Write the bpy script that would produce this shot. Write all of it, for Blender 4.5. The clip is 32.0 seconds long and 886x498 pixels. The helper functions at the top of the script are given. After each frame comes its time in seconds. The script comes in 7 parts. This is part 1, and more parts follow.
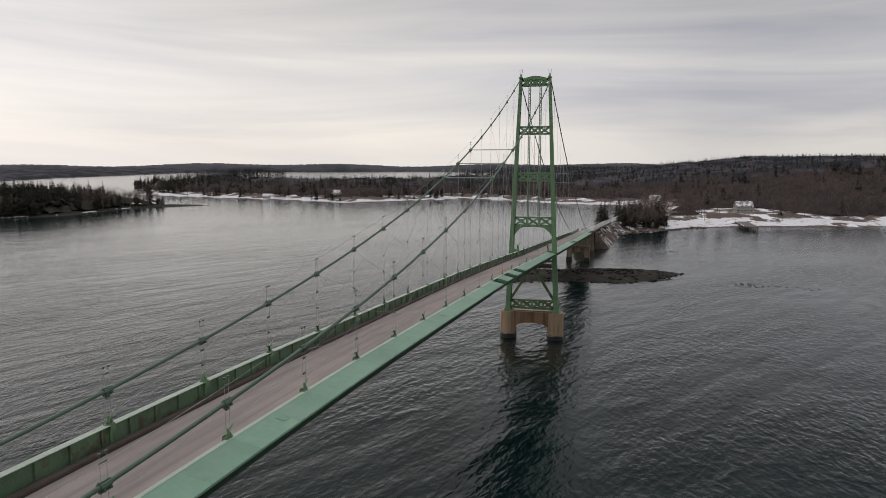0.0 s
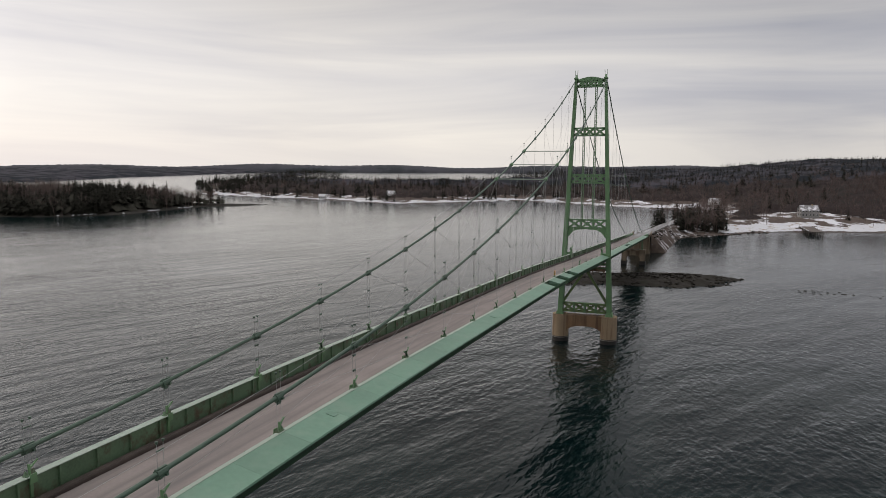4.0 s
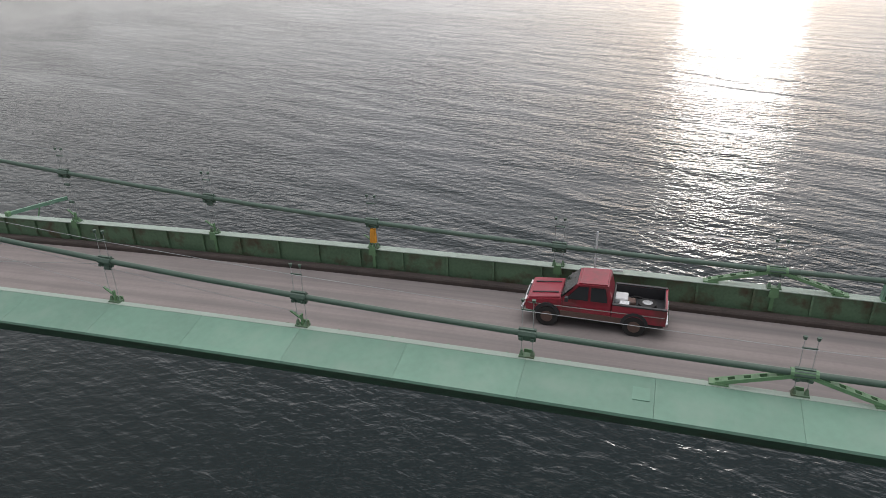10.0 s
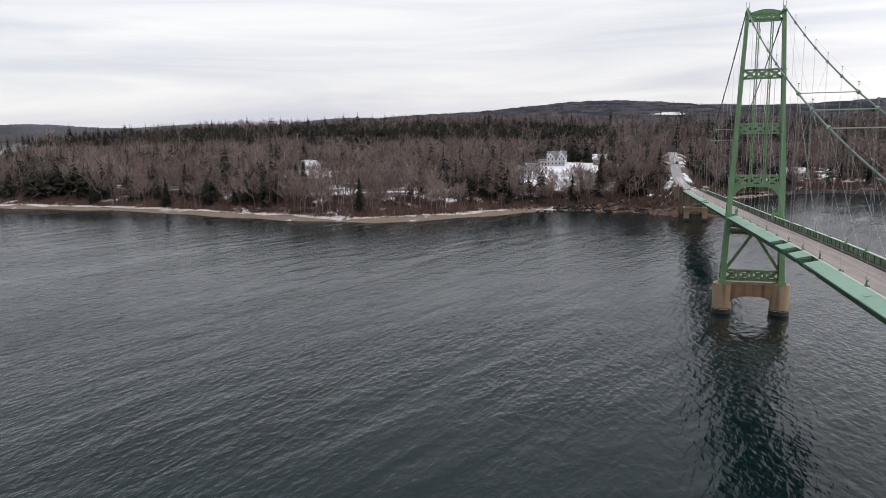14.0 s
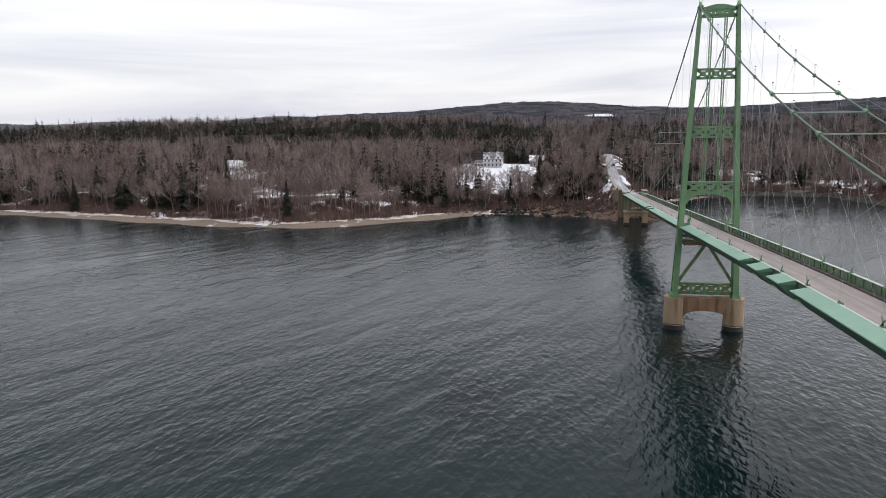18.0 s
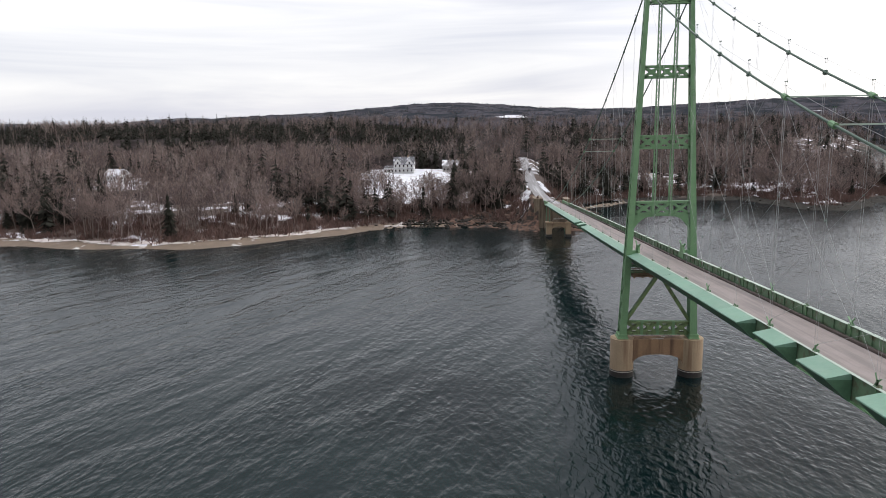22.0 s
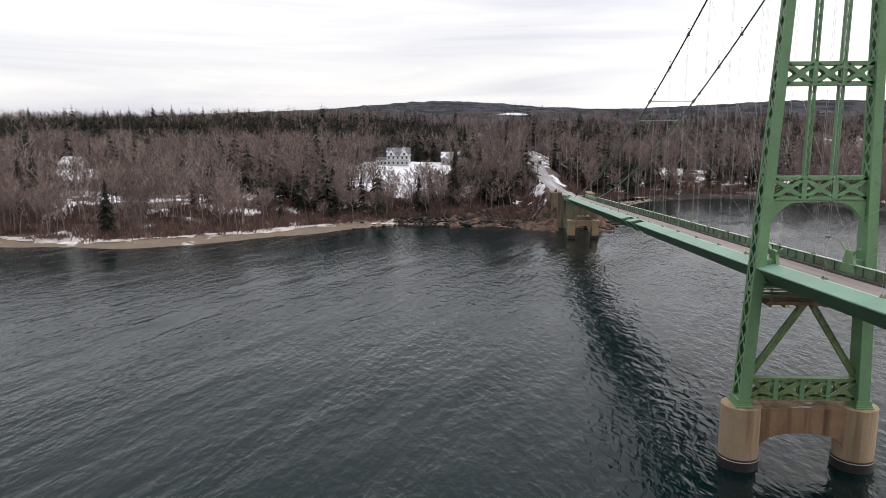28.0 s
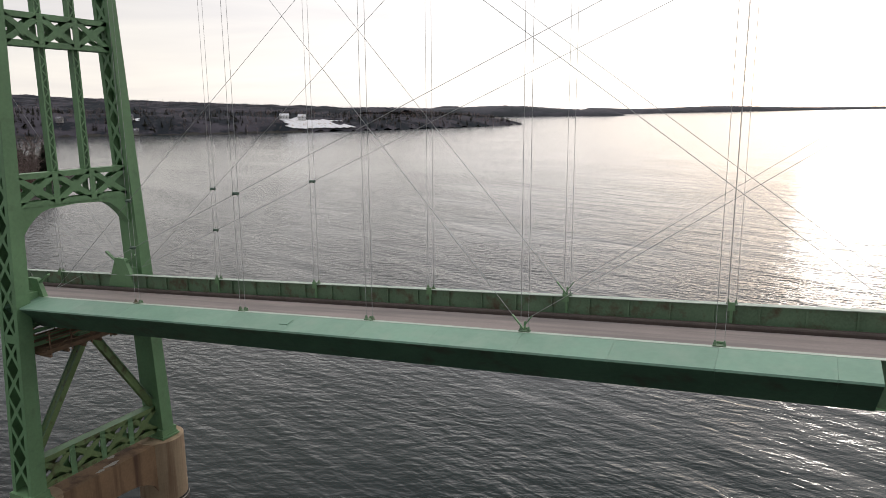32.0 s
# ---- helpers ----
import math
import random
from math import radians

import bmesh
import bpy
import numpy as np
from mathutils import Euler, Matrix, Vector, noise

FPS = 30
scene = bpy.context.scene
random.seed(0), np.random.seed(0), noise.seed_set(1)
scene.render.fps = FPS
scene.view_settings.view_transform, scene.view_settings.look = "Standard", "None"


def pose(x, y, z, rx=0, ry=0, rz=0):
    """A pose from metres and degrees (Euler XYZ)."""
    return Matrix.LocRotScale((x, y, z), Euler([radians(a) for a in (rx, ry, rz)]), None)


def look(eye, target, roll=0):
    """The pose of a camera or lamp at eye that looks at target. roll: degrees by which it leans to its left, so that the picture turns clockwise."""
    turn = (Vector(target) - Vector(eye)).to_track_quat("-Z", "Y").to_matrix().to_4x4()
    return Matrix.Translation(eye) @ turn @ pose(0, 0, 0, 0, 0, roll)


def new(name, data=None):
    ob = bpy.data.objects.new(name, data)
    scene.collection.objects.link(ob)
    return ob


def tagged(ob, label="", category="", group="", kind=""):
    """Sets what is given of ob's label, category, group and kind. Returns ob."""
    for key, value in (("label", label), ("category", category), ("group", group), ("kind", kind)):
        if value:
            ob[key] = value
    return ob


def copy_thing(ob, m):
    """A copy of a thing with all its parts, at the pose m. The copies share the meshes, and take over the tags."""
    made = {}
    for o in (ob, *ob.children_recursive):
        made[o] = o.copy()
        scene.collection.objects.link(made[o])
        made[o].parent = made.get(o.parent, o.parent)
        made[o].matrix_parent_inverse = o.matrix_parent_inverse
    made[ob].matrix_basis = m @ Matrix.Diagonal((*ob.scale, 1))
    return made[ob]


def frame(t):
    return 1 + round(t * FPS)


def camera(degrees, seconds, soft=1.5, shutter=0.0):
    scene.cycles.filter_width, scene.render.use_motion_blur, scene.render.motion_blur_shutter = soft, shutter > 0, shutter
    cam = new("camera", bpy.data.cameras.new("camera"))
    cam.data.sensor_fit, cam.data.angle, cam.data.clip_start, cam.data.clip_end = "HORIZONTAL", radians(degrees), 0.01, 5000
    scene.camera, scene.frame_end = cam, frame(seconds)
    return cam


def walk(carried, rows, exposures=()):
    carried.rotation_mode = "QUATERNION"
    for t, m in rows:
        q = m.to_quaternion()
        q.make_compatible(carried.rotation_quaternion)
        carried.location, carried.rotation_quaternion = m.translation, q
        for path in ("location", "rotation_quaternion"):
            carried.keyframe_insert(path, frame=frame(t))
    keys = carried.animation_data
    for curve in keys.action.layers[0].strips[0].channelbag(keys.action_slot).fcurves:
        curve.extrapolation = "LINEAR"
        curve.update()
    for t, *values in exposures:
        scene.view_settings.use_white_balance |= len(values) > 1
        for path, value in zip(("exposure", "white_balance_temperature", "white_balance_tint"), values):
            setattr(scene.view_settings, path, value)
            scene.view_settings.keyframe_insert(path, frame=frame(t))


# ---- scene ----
cam = camera(64.3, 32.0, soft=0.75)
PATH = [
    (0, (-4.59, -23.273, 41.905), (-2.673, -22.754, 41.67), 0.0),
    (0.5, (-4.546, -23.252, 41.889), (-2.636, -22.707, 41.654), 0.1),
    (1, (-4.59, -23.324, 41.868), (-2.681, -22.776, 41.634), 0.0),
    (1.5, (-4.612, -23.38, 41.897), (-2.709, -22.811, 41.662), 0.0),
    (2, (-4.606, -23.431, 41.895), (-2.707, -22.848, 41.661), -0.1),
    (2.5, (-4.624, -23.406, 41.884), (-2.728, -22.816, 41.649), -0.0),
    (4.5, (-4.725, -23.574, 41.824), (-2.862, -22.886, 41.589), -0.0),
    (5, (-4.877, -23.679, 41.708), (-3.034, -22.939, 41.467), -0.4),
    (5.5, (-4.987, -23.853, 41.808), (-3.231, -22.937, 41.534), -0.3),
    (6, (-5.171, -23.997, 41.891), (-3.545, -22.916, 41.462), -0.6),
    (6.5, (-5.203, -23.947, 41.926), (-3.686, -22.752, 41.406), -0.7),
    (7, (-5.232, -23.799, 41.903), (-3.962, -22.36, 41.343), -0.6),
    (7.5, (-5.237, -23.851, 41.86), (-4.246, -22.224, 41.251), -0.8),
    (8, (-4.988, -23.882, 42.087), (-4.302, -22.135, 41.394), -1.4),
    (8.5, (-5.02, -23.996, 42.264), (-4.641, -22.173, 41.534), -1.2),
    (9, (-5.064, -23.994, 42.278), (-4.995, -22.149, 41.509), -1.3),
    (9.5, (-5.085, -24.078, 42.31), (-5.324, -22.273, 41.482), -1.4),
    (10, (-5.069, -24.057, 42.249), (-5.62, -22.335, 41.395), -1.7),
    (10.5, (-4.85, -24.003, 42.041), (-5.954, -22.56, 41.204), -2.2),
    (11, (-4.693, -24.231, 41.847), (-6.287, -23.319, 41.056), -1.3),
    (11.5, (-4.429, -24.378, 41.724), (-6.21, -23.829, 40.999), -1.1),
    (12, (-4.318, -24.303, 41.404), (-6.191, -23.868, 40.854), -1.0),
    (12.5, (-4.481, -24.213, 41.167), (-6.383, -23.8, 40.708), -1.0),
    (13, (-4.736, -23.818, 40.979), (-6.653, -23.411, 40.578), -1.4),
    (13.5, (-5.778, -23.935, 41.373), (-7.746, -23.85, 41.026), -3.7),
    (14, (-6.652, -24.383, 41.746), (-8.551, -24.906, 41.395), -1.3),
    (14.5, (-7.234, -24.815, 41.72), (-9.132, -25.336, 41.366), -1.0),
    (15, (-7.971, -24.941, 41.585), (-9.88, -25.424, 41.23), -0.9),
    (15.5, (-9.308, -24.945, 41.557), (-11.227, -25.385, 41.207), -1.3),
    (17.5, (-18.449, -26.61, 42.012), (-20.386, -26.961, 41.658), -1.2),
    (18, (-21.429, -27.31, 41.897), (-23.366, -27.656, 41.542), -0.8),
    (18.5, (-24.54, -27.769, 42.101), (-26.479, -28.111, 41.747), -0.7),
    (19, (-27.806, -28.075, 42.542), (-29.746, -28.413, 42.189), -1.0),
    (19.5, (-31.246, -28.541, 42.906), (-33.189, -28.856, 42.551), -1.0),
    (20, (-34.77, -28.986, 42.905), (-36.72, -29.253, 42.55), -1.1),
    (20.5, (-38.27, -29.397, 42.916), (-40.229, -29.578, 42.56), -1.1),
    (21, (-41.792, -29.595, 43.015), (-43.755, -29.739, 42.661), -1.3),
    (21.5, (-45.764, -29.759, 43.086), (-47.729, -29.879, 42.73), -1.1),
    (22, (-49.733, -29.76, 43.074), (-51.698, -29.864, 42.718), -1.0),
    (22.5, (-53.638, -29.658, 42.815), (-55.604, -29.761, 42.461), -0.9),
    (23, (-57.397, -29.52, 42.236), (-59.362, -29.623, 41.882), -1.1),
    (23.5, (-61.221, -29.55, 41.514), (-63.187, -29.65, 41.158), -0.8),
    (24, (-65.002, -29.654, 40.823), (-66.967, -29.751, 40.468), -0.8),
    (24.5, (-68.818, -29.835, 40.226), (-70.783, -29.931, 39.868), -0.6),
    (25, (-72.744, -30.056, 39.741), (-74.709, -30.149, 39.382), -0.7),
    (25.5, (-76.858, -30.668, 39.1), (-78.823, -30.758, 38.738), -0.6),
    (27.5, (-92.654, -32.373, 35.533), (-94.62, -32.466, 35.179), -0.1),
    (28, (-96.579, -32.802, 34.849), (-98.546, -32.897, 34.498), -0.3),
    (28.5, (-100.043, -33.378, 34.311), (-102.01, -33.473, 33.96), -0.5),
    (29, (-103.821, -33.858, 33.876), (-105.787, -33.956, 33.526), -1.0),
    (29.5, (-107.799, -34.186, 33.54), (-109.766, -34.286, 33.19), -1.3),
    (30, (-111.83, -34.37, 33.477), (-113.799, -34.405, 33.124), -1.0),
    (30.5, (-115.252, -34.058, 33.271), (-117.146, -33.524, 32.914), -0.3),
    (31, (-117.876, -33.951, 33.76), (-119.53, -32.892, 33.382), -1.0),
    (31.5, (-118.854, -33.997, 33.812), (-120.337, -32.711, 33.429), -0.8),
    (32, (-119.36, -34.277, 33.815), (-120.216, -32.513, 33.426), -0.4),
]
walk(cam, [(t, look(eye, target, roll)) for t, eye, target, roll in PATH],
     [(0, 0.55, 6650, 10), (5, 0.53, 6650, 10), (6, 0.48, 6600, 10), (7, 0.8, 6550, 10), (8, 0.63, 6550, 10), (9, 0.52, 6500, 10), (10, 0.87, 6350, 10), (11, 1.57, 6000, 13),
      (12, 2.25, 6150, 12), (13, 1.8, 6400, 10), (14, 1.25, 6350, 10), (18, 1.34, 6300, 10), (24, 1.38, 6400, 10), (29.5, 1.42, 6500, 10), (31, 1.4, 6500, 10), (32, 0.83, 6600, 10)])

# ---- light ----
SUN_AZ, SUN_EL = 85.0, 9.0          # degrees from +x towards +y, and above the sea
world = bpy.data.worlds.new("overcast_sky")
scene.world = world
world.use_nodes = True
wn, wl = world.node_tree.nodes, world.node_tree.links
wn.clear()
w_out = wn.new("ShaderNodeOutputWorld")
w_bg = wn.new("ShaderNodeBackground")
w_sky = wn.new("ShaderNodeTexSky")
w_sky.sky_type = "NISHITA"
w_sky.sun_disc = False
w_sky.sun_elevation = radians(SUN_EL)
w_sky.sun_rotation = radians(90 - SUN_AZ)
w_sky.air_density, w_sky.dust_density, w_sky.ozone_density = 1.0, 1.5, 1.0
w_co = wn.new("ShaderNodeTexCoord")
w_map = wn.new("ShaderNodeMapping")
w_map.inputs["Scale"].default_value = (1.0, 1.0, 11.0)
w_noise = wn.new("ShaderNodeTexNoise")
w_noise.inputs["Scale"].default_value = 1.7
w_noise.inputs["Detail"].default_value = 6.0
w_noise.inputs["Roughness"].default_value = 0.52
w_noise.inputs["Distortion"].default_value = 0.6
w_ramp = wn.new("ShaderNodeValToRGB")
w_ramp.color_ramp.elements[0].position, w_ramp.color_ramp.elements[1].position = 0.32, 0.68
w_ramp.color_ramp.elements[0].color = (2.75, 2.78, 3.12, 1)
w_ramp.color_ramp.elements[1].color = (4.3, 4.17, 4.08, 1)
# the veiled sun: the cloud sheet glows round it
w_dir = wn.new("ShaderNodeVectorMath")
w_dir.operation = "DOT_PRODUCT"
sun_way = Vector((math.cos(radians(SUN_EL)) * math.cos(radians(SUN_AZ)), math.cos(radians(SUN_EL)) * math.sin(radians(SUN_AZ)), math.sin(radians(SUN_EL))))
w_dir.inputs[1].default_value = sun_way
w_glow = wn.new("ShaderNodeValToRGB")
w_glow.color_ramp.elements[0].position, w_glow.color_ramp.elements[0].color = 0.0, (0.15, 0.14, 0.12, 1)
w_glow.color_ramp.elements[1].position, w_glow.color_ramp.elements[1].color = 1.0, (6.2, 5.75, 5.55, 1)
for at, c in ((0.2, (0.95, 0.88, 0.76)), (0.6, (2.2, 1.97, 1.58)), (0.82, (2.7, 2.5, 2.3)), (0.93, (4.0, 3.85, 3.8)), (0.975, (4.6, 4.45, 4.4))):
    w_glow.color_ramp.elements.new(at).color = (*c, 1)
w_add = wn.new("ShaderNodeMix")
w_add.data_type, w_add.blend_type = "RGBA", "ADD"
w_add.inputs["Factor"].default_value = 1.0
w_mix = wn.new("ShaderNodeMix")
w_mix.data_type = "RGBA"
w_mix.inputs["Factor"].default_value = 0.93
wl.new(w_co.outputs["Generated"], w_map.inputs["Vector"])
wl.new(w_map.outputs["Vector"], w_noise.inputs["Vector"])
wl.new(w_noise.outputs["Fac"], w_ramp.inputs["Fac"])
wl.new(w_co.outputs["Generated"], w_dir.inputs[0])
wl.new(w_dir.outputs["Value"], w_glow.inputs["Fac"])
wl.new(w_ramp.outputs["Color"], w_add.inputs["A"])
wl.new(w_glow.outputs["Color"], w_add.inputs["B"])
wl.new(w_sky.outputs["Color"], w_mix.inputs["A"])
w_sep = wn.new("ShaderNodeSeparateXYZ")
wl.new(w_co.outputs["Generated"], w_sep.inputs["Vector"])
# sky gain by height: dimmer on the first-faced side, unseen zenith brightened as fill
def sky_gain(steps):
    r = wn.new("ShaderNodeValToRGB")
    r.color_ramp.elements[0].position, r.color_ramp.elements[1].position = 0.0, 1.0
    for i in (0, 1):
        v = steps[-i][1]
        r.color_ramp.elements[i].color = (v, v, v * (1.0 + 0.03 * i), 1)
    for at, v in steps[1:-1]:
        r.color_ramp.elements.new(at).color = (v, v * 1.01, v * 1.04, 1)
    wl.new(w_sep.outputs["Z"], r.inputs["Fac"])
    return r.outputs["Color"]


w_side = wn.new("ShaderNodeMapRange")
w_side.interpolation_type = "SMOOTHSTEP"
w_side.inputs["From Min"].default_value, w_side.inputs["From Max"].default_value = 0.45, -0.75
wl.new(w_sep.outputs["X"], w_side.inputs["Value"])
w_alt = wn.new("ShaderNodeMix")
w_alt.data_type = "RGBA"
wl.new(w_side.outputs["Result"], w_alt.inputs["Factor"])
wl.new(sky_gain([(0.0, 1.1), (0.12, 1.04), (0.24, 0.78), (0.42, 0.5), (0.68, 0.5), (0.86, 1.5), (1.0, 4.0)]), w_alt.inputs["A"])
wl.new(sky_gain([(0.0, 0.98), (0.16, 0.94), (0.36, 0.74), (0.55, 0.7), (0.72, 0.86), (0.86, 1.8), (1.0, 4.0)]), w_alt.inputs["B"])
w_sunward = wn.new("ShaderNodeMapRange")        # towards the sun, mid-height sky is brightened for the water
w_sunward.interpolation_type = "SMOOTHSTEP"
w_sunward.inputs["From Min"].default_value, w_sunward.inputs["From Max"].default_value = 0.45, 0.92
wl.new(w_sep.outputs["Y"], w_sunward.inputs["Value"])
w_lift = wn.new("ShaderNodeMix")
w_lift.data_type = "RGBA"
wl.new(w_sunward.outputs["Result"], w_lift.inputs["Factor"])
wl.new(w_alt.outputs["Result"], w_lift.inputs["A"])
wl.new(sky_gain([(0.0, 1.02), (0.12, 0.95), (0.24, 0.94), (0.42, 0.9), (0.68, 0.52), (0.86, 1.5), (1.0, 4.0)]), w_lift.inputs["B"])
w_mul = wn.new("ShaderNodeMix")
w_mul.data_type, w_mul.blend_type = "RGBA", "MULTIPLY"
w_mul.inputs["Factor"].default_value = 1.0
wl.new(w_add.outputs["Result"], w_mul.inputs["A"])
wl.new(w_lift.outputs["Result"], w_mul.inputs["B"])
wl.new(w_mul.outputs["Result"], w_mix.inputs["B"])
wl.new(w_mix.outputs["Result"], w_bg.inputs["Color"])
w_bg.inputs["Strength"].default_value = 0.1
wl.new(w_bg.outputs["Background"], w_out.inputs["Surface"])

sun = new("sun", bpy.data.lights.new("sun", "SUN"))
sun.data.energy, sun.data.angle, sun.data.color = 0.09, radians(8), (1.0, 0.95, 0.9)
sun.matrix_world = look((0, 0, 300), Vector((0, 0, 300)) - sun_way * 10)


# ---- materials ----
def material(name, base, rough=0.6, metal=0.0, vary=0.25, scale=1.0, bump=0.0, spots=None, island=0.0, obj=0.0, spec=0.5, streak=False):
    """Base colour varied at two scales, with an optional second colour in stains, relief, and a change from piece to piece."""
    m = bpy.data.materials.new(name)
    m.use_nodes = True
    n, l = m.node_tree.nodes, m.node_tree.links
    b = n["Principled BSDF"]
    b.inputs["Roughness"].default_value, b.inputs["Metallic"].default_value = rough, metal
    b.inputs["Specular IOR Level"].default_value = spec
    geo, co = n.new("ShaderNodeNewGeometry"), n.new("ShaderNodeTexCoord")
    big, fine = n.new("ShaderNodeTexNoise"), n.new("ShaderNodeTexNoise")
    for t, s, d in ((big, 0.35 * scale, 4), (fine, 5.0 * scale, 5)):
        t.inputs["Scale"].default_value, t.inputs["Detail"].default_value = s, d
        l.new(geo.outputs["Position"], t.inputs["Vector"])
    blend = n.new("ShaderNodeMath")
    blend.operation = "MULTIPLY_ADD"
    l.new(big.outputs["Fac"], blend.inputs[0])
    blend.inputs[1].default_value = 0.6
    half = n.new("ShaderNodeMath")
    half.operation = "MULTIPLY"
    l.new(fine.outputs["Fac"], half.inputs[0])
    half.inputs[1].default_value = 0.4
    l.new(half.outputs[0], blend.inputs[2])
    ramp = n.new("ShaderNodeValToRGB")
    ramp.color_ramp.elements[0].position, ramp.color_ramp.elements[1].position = 0.32, 0.68
    ramp.color_ramp.elements[0].color = (*[c * (1 - vary) for c in base], 1)
    ramp.color_ramp.elements[1].color = (*[min(1, c * (1 + vary)) for c in base], 1)
    l.new(blend.outputs[0], ramp.inputs["Fac"])
    col = ramp.outputs["Color"]
    if spots:
        colour, size, lo, hi = spots
        st = n.new("ShaderNodeTexNoise")
        st.inputs["Scale"].default_value, st.inputs["Detail"].default_value, st.inputs["Roughness"].default_value = size, 6, 0.6
        if streak:                       # runs down the face
            mp = n.new("ShaderNodeMapping")
            mp.inputs["Scale"].default_value = (1, 1, 0.07) if streak is True else streak
            l.new(geo.outputs["Position"], mp.inputs["Vector"])
            l.new(mp.outputs["Vector"], st.inputs["Vector"])
        else:
            l.new(geo.outputs["Position"], st.inputs["Vector"])
        mr = n.new("ShaderNodeMapRange")
        mr.inputs["From Min"].default_value, mr.inputs["From Max"].default_value = lo, hi
        l.new(st.outputs["Fac"], mr.inputs["Value"])
        mx = n.new("ShaderNodeMix")
        mx.data_type = "RGBA"
        l.new(mr.outputs["Result"], mx.inputs["Factor"])
        l.new(col, mx.inputs["A"])
        mx.inputs["B"].default_value = (*colour, 1)
        col = mx.outputs["Result"]
    if island or obj:
        info = n.new("ShaderNodeObjectInfo") if obj else geo
        hsv = n.new("ShaderNodeHueSaturation")
        mr = n.new("ShaderNodeMapRange")
        k = obj or island
        mr.inputs["To Min"].default_value, mr.inputs["To Max"].default_value = 1 - k, 1 + k
        l.new(info.outputs["Random" if obj else "Random Per Island"], mr.inputs["Value"])
        l.new(mr.outputs["Result"], hsv.inputs["Value"])
        l.new(col, hsv.inputs["Color"])
        col = hsv.outputs["Color"]
    l.new(col, b.inputs["Base Color"])
    if bump:
        bp = n.new("ShaderNodeBump")
        bp.inputs["Strength"].default_value, bp.inputs["Distance"].default_value = 0.6, bump
        l.new(blend.outputs[0], bp.inputs["Height"])
        l.new(bp.outputs["Normal"], b.inputs["Normal"])
    return m


M = {}
M["fairing"] = material("pale_green_paint", (0.16, 0.29, 0.21), 0.45, vary=0.10, scale=0.8, spots=((0.2, 0.31, 0.235), 0.7, 0.48, 0.72), obj=0.07)
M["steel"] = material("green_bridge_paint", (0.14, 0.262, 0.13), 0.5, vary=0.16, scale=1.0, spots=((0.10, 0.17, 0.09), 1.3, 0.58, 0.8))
M["web"] = material("weathered_green_paint", (0.125, 0.205, 0.12), 0.6, vary=0.25, scale=1.6, spots=((0.1, 0.075, 0.045), 1.3, 0.5, 0.7))
M["mossy"] = material("lichen_stained_green_paint", (0.145, 0.215, 0.085), 0.65, vary=0.25, scale=1.5, spots=((0.075, 0.07, 0.035), 0.9, 0.52, 0.66))
# underside shade is put into this darker green; damper cylinders share it
M["soffit"] = material("green_paint_with_underside_shade", (0.075, 0.155, 0.09), 0.6, vary=0.25, scale=0.8, spots=((0.07, 0.06, 0.04), 0.6, 0.55, 0.75))
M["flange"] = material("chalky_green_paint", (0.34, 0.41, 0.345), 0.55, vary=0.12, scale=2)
M["cable"] = material("cable_green_paint", (0.075, 0.12, 0.088), 0.5, vary=0.15, scale=3)
M["rope"] = material("galvanised_rope", (0.36, 0.37, 0.36), 0.6, metal=0.0, vary=0.2, scale=4)
M["rust"] = material("rusty_curb", (0.065, 0.05, 0.043), 0.8, vary=0.3, scale=3)
M["road"] = material("worn_concrete_deck", (0.265, 0.228, 0.212), 0.85, vary=0.12, scale=1.2, spots=((0.165, 0.148, 0.142), 1.1, 0.42, 0.68), bump=0.006, streak=(0.015, 1, 1))
M["joint"] = material("dark_joint", (0.06, 0.055, 0.05), 0.9)
M["concrete"] = material("stained_pier_concrete", (0.32, 0.24, 0.155), 0.85, vary=0.15, scale=0.9, spots=((0.17, 0.10, 0.06), 0.9, 0.5, 0.72), bump=0.03, streak=True)
M["stained"] = material("brown_stained_concrete", (0.24, 0.15, 0.085), 0.85, vary=0.2, scale=0.9, spots=((0.085, 0.048, 0.03), 0.8, 0.45, 0.64), bump=0.03, streak=True)
M["oldconcrete"] = material("weathered_grey_concrete", (0.22, 0.175, 0.125), 0.9, vary=0.25, scale=0.9, spots=((0.085, 0.062, 0.042), 0.7, 0.45, 0.65), bump=0.04, streak=True)
M["wet"] = material("wet_dark_concrete", (0.02, 0.017, 0.015), 0.5, vary=0.3, scale=2, bump=0.03)
M["salt"] = material("pale_tide_line", (0.42, 0.40, 0.36), 0.8, vary=0.2, scale=3)
M["timber"] = material("brown_platform_steel", (0.2, 0.125, 0.075), 0.8, vary=0.3, scale=3)
M["asphalt"] = material("salt_pale_asphalt", (0.21, 0.205, 0.205), 0.75, vary=0.15, scale=1, spots=((0.42, 0.42, 0.43), 0.7, 0.5, 0.66), streak=(0.02, 1, 1))
M["orange"] = material("orange_plastic", (0.75, 0.32, 0.03), 0.5, vary=0.08, scale=2)
M["white"] = material("white_paint", (0.68, 0.68, 0.67), 0.5, vary=0.05, scale=1)
M["litter"] = material("leaf_litter_with_old_snow", (0.085, 0.062, 0.05), 0.95, vary=0.35, scale=0.6, spots=((0.72, 0.73, 0.77), 0.055, 0.53, 0.60), bump=0.3)
M["snow"] = material("old_snow", (0.62, 0.63, 0.66), 0.8, vary=0.05, scale=0.4, spots=((0.28, 0.21, 0.14), 0.22, 0.55, 0.68), bump=0.15)
M["sand"] = material("wet_tan_beach", (0.145, 0.108, 0.076), 0.8, vary=0.25, scale=0.8, spots=((0.55, 0.53, 0.52), 0.09, 0.6, 0.66), bump=0.1)
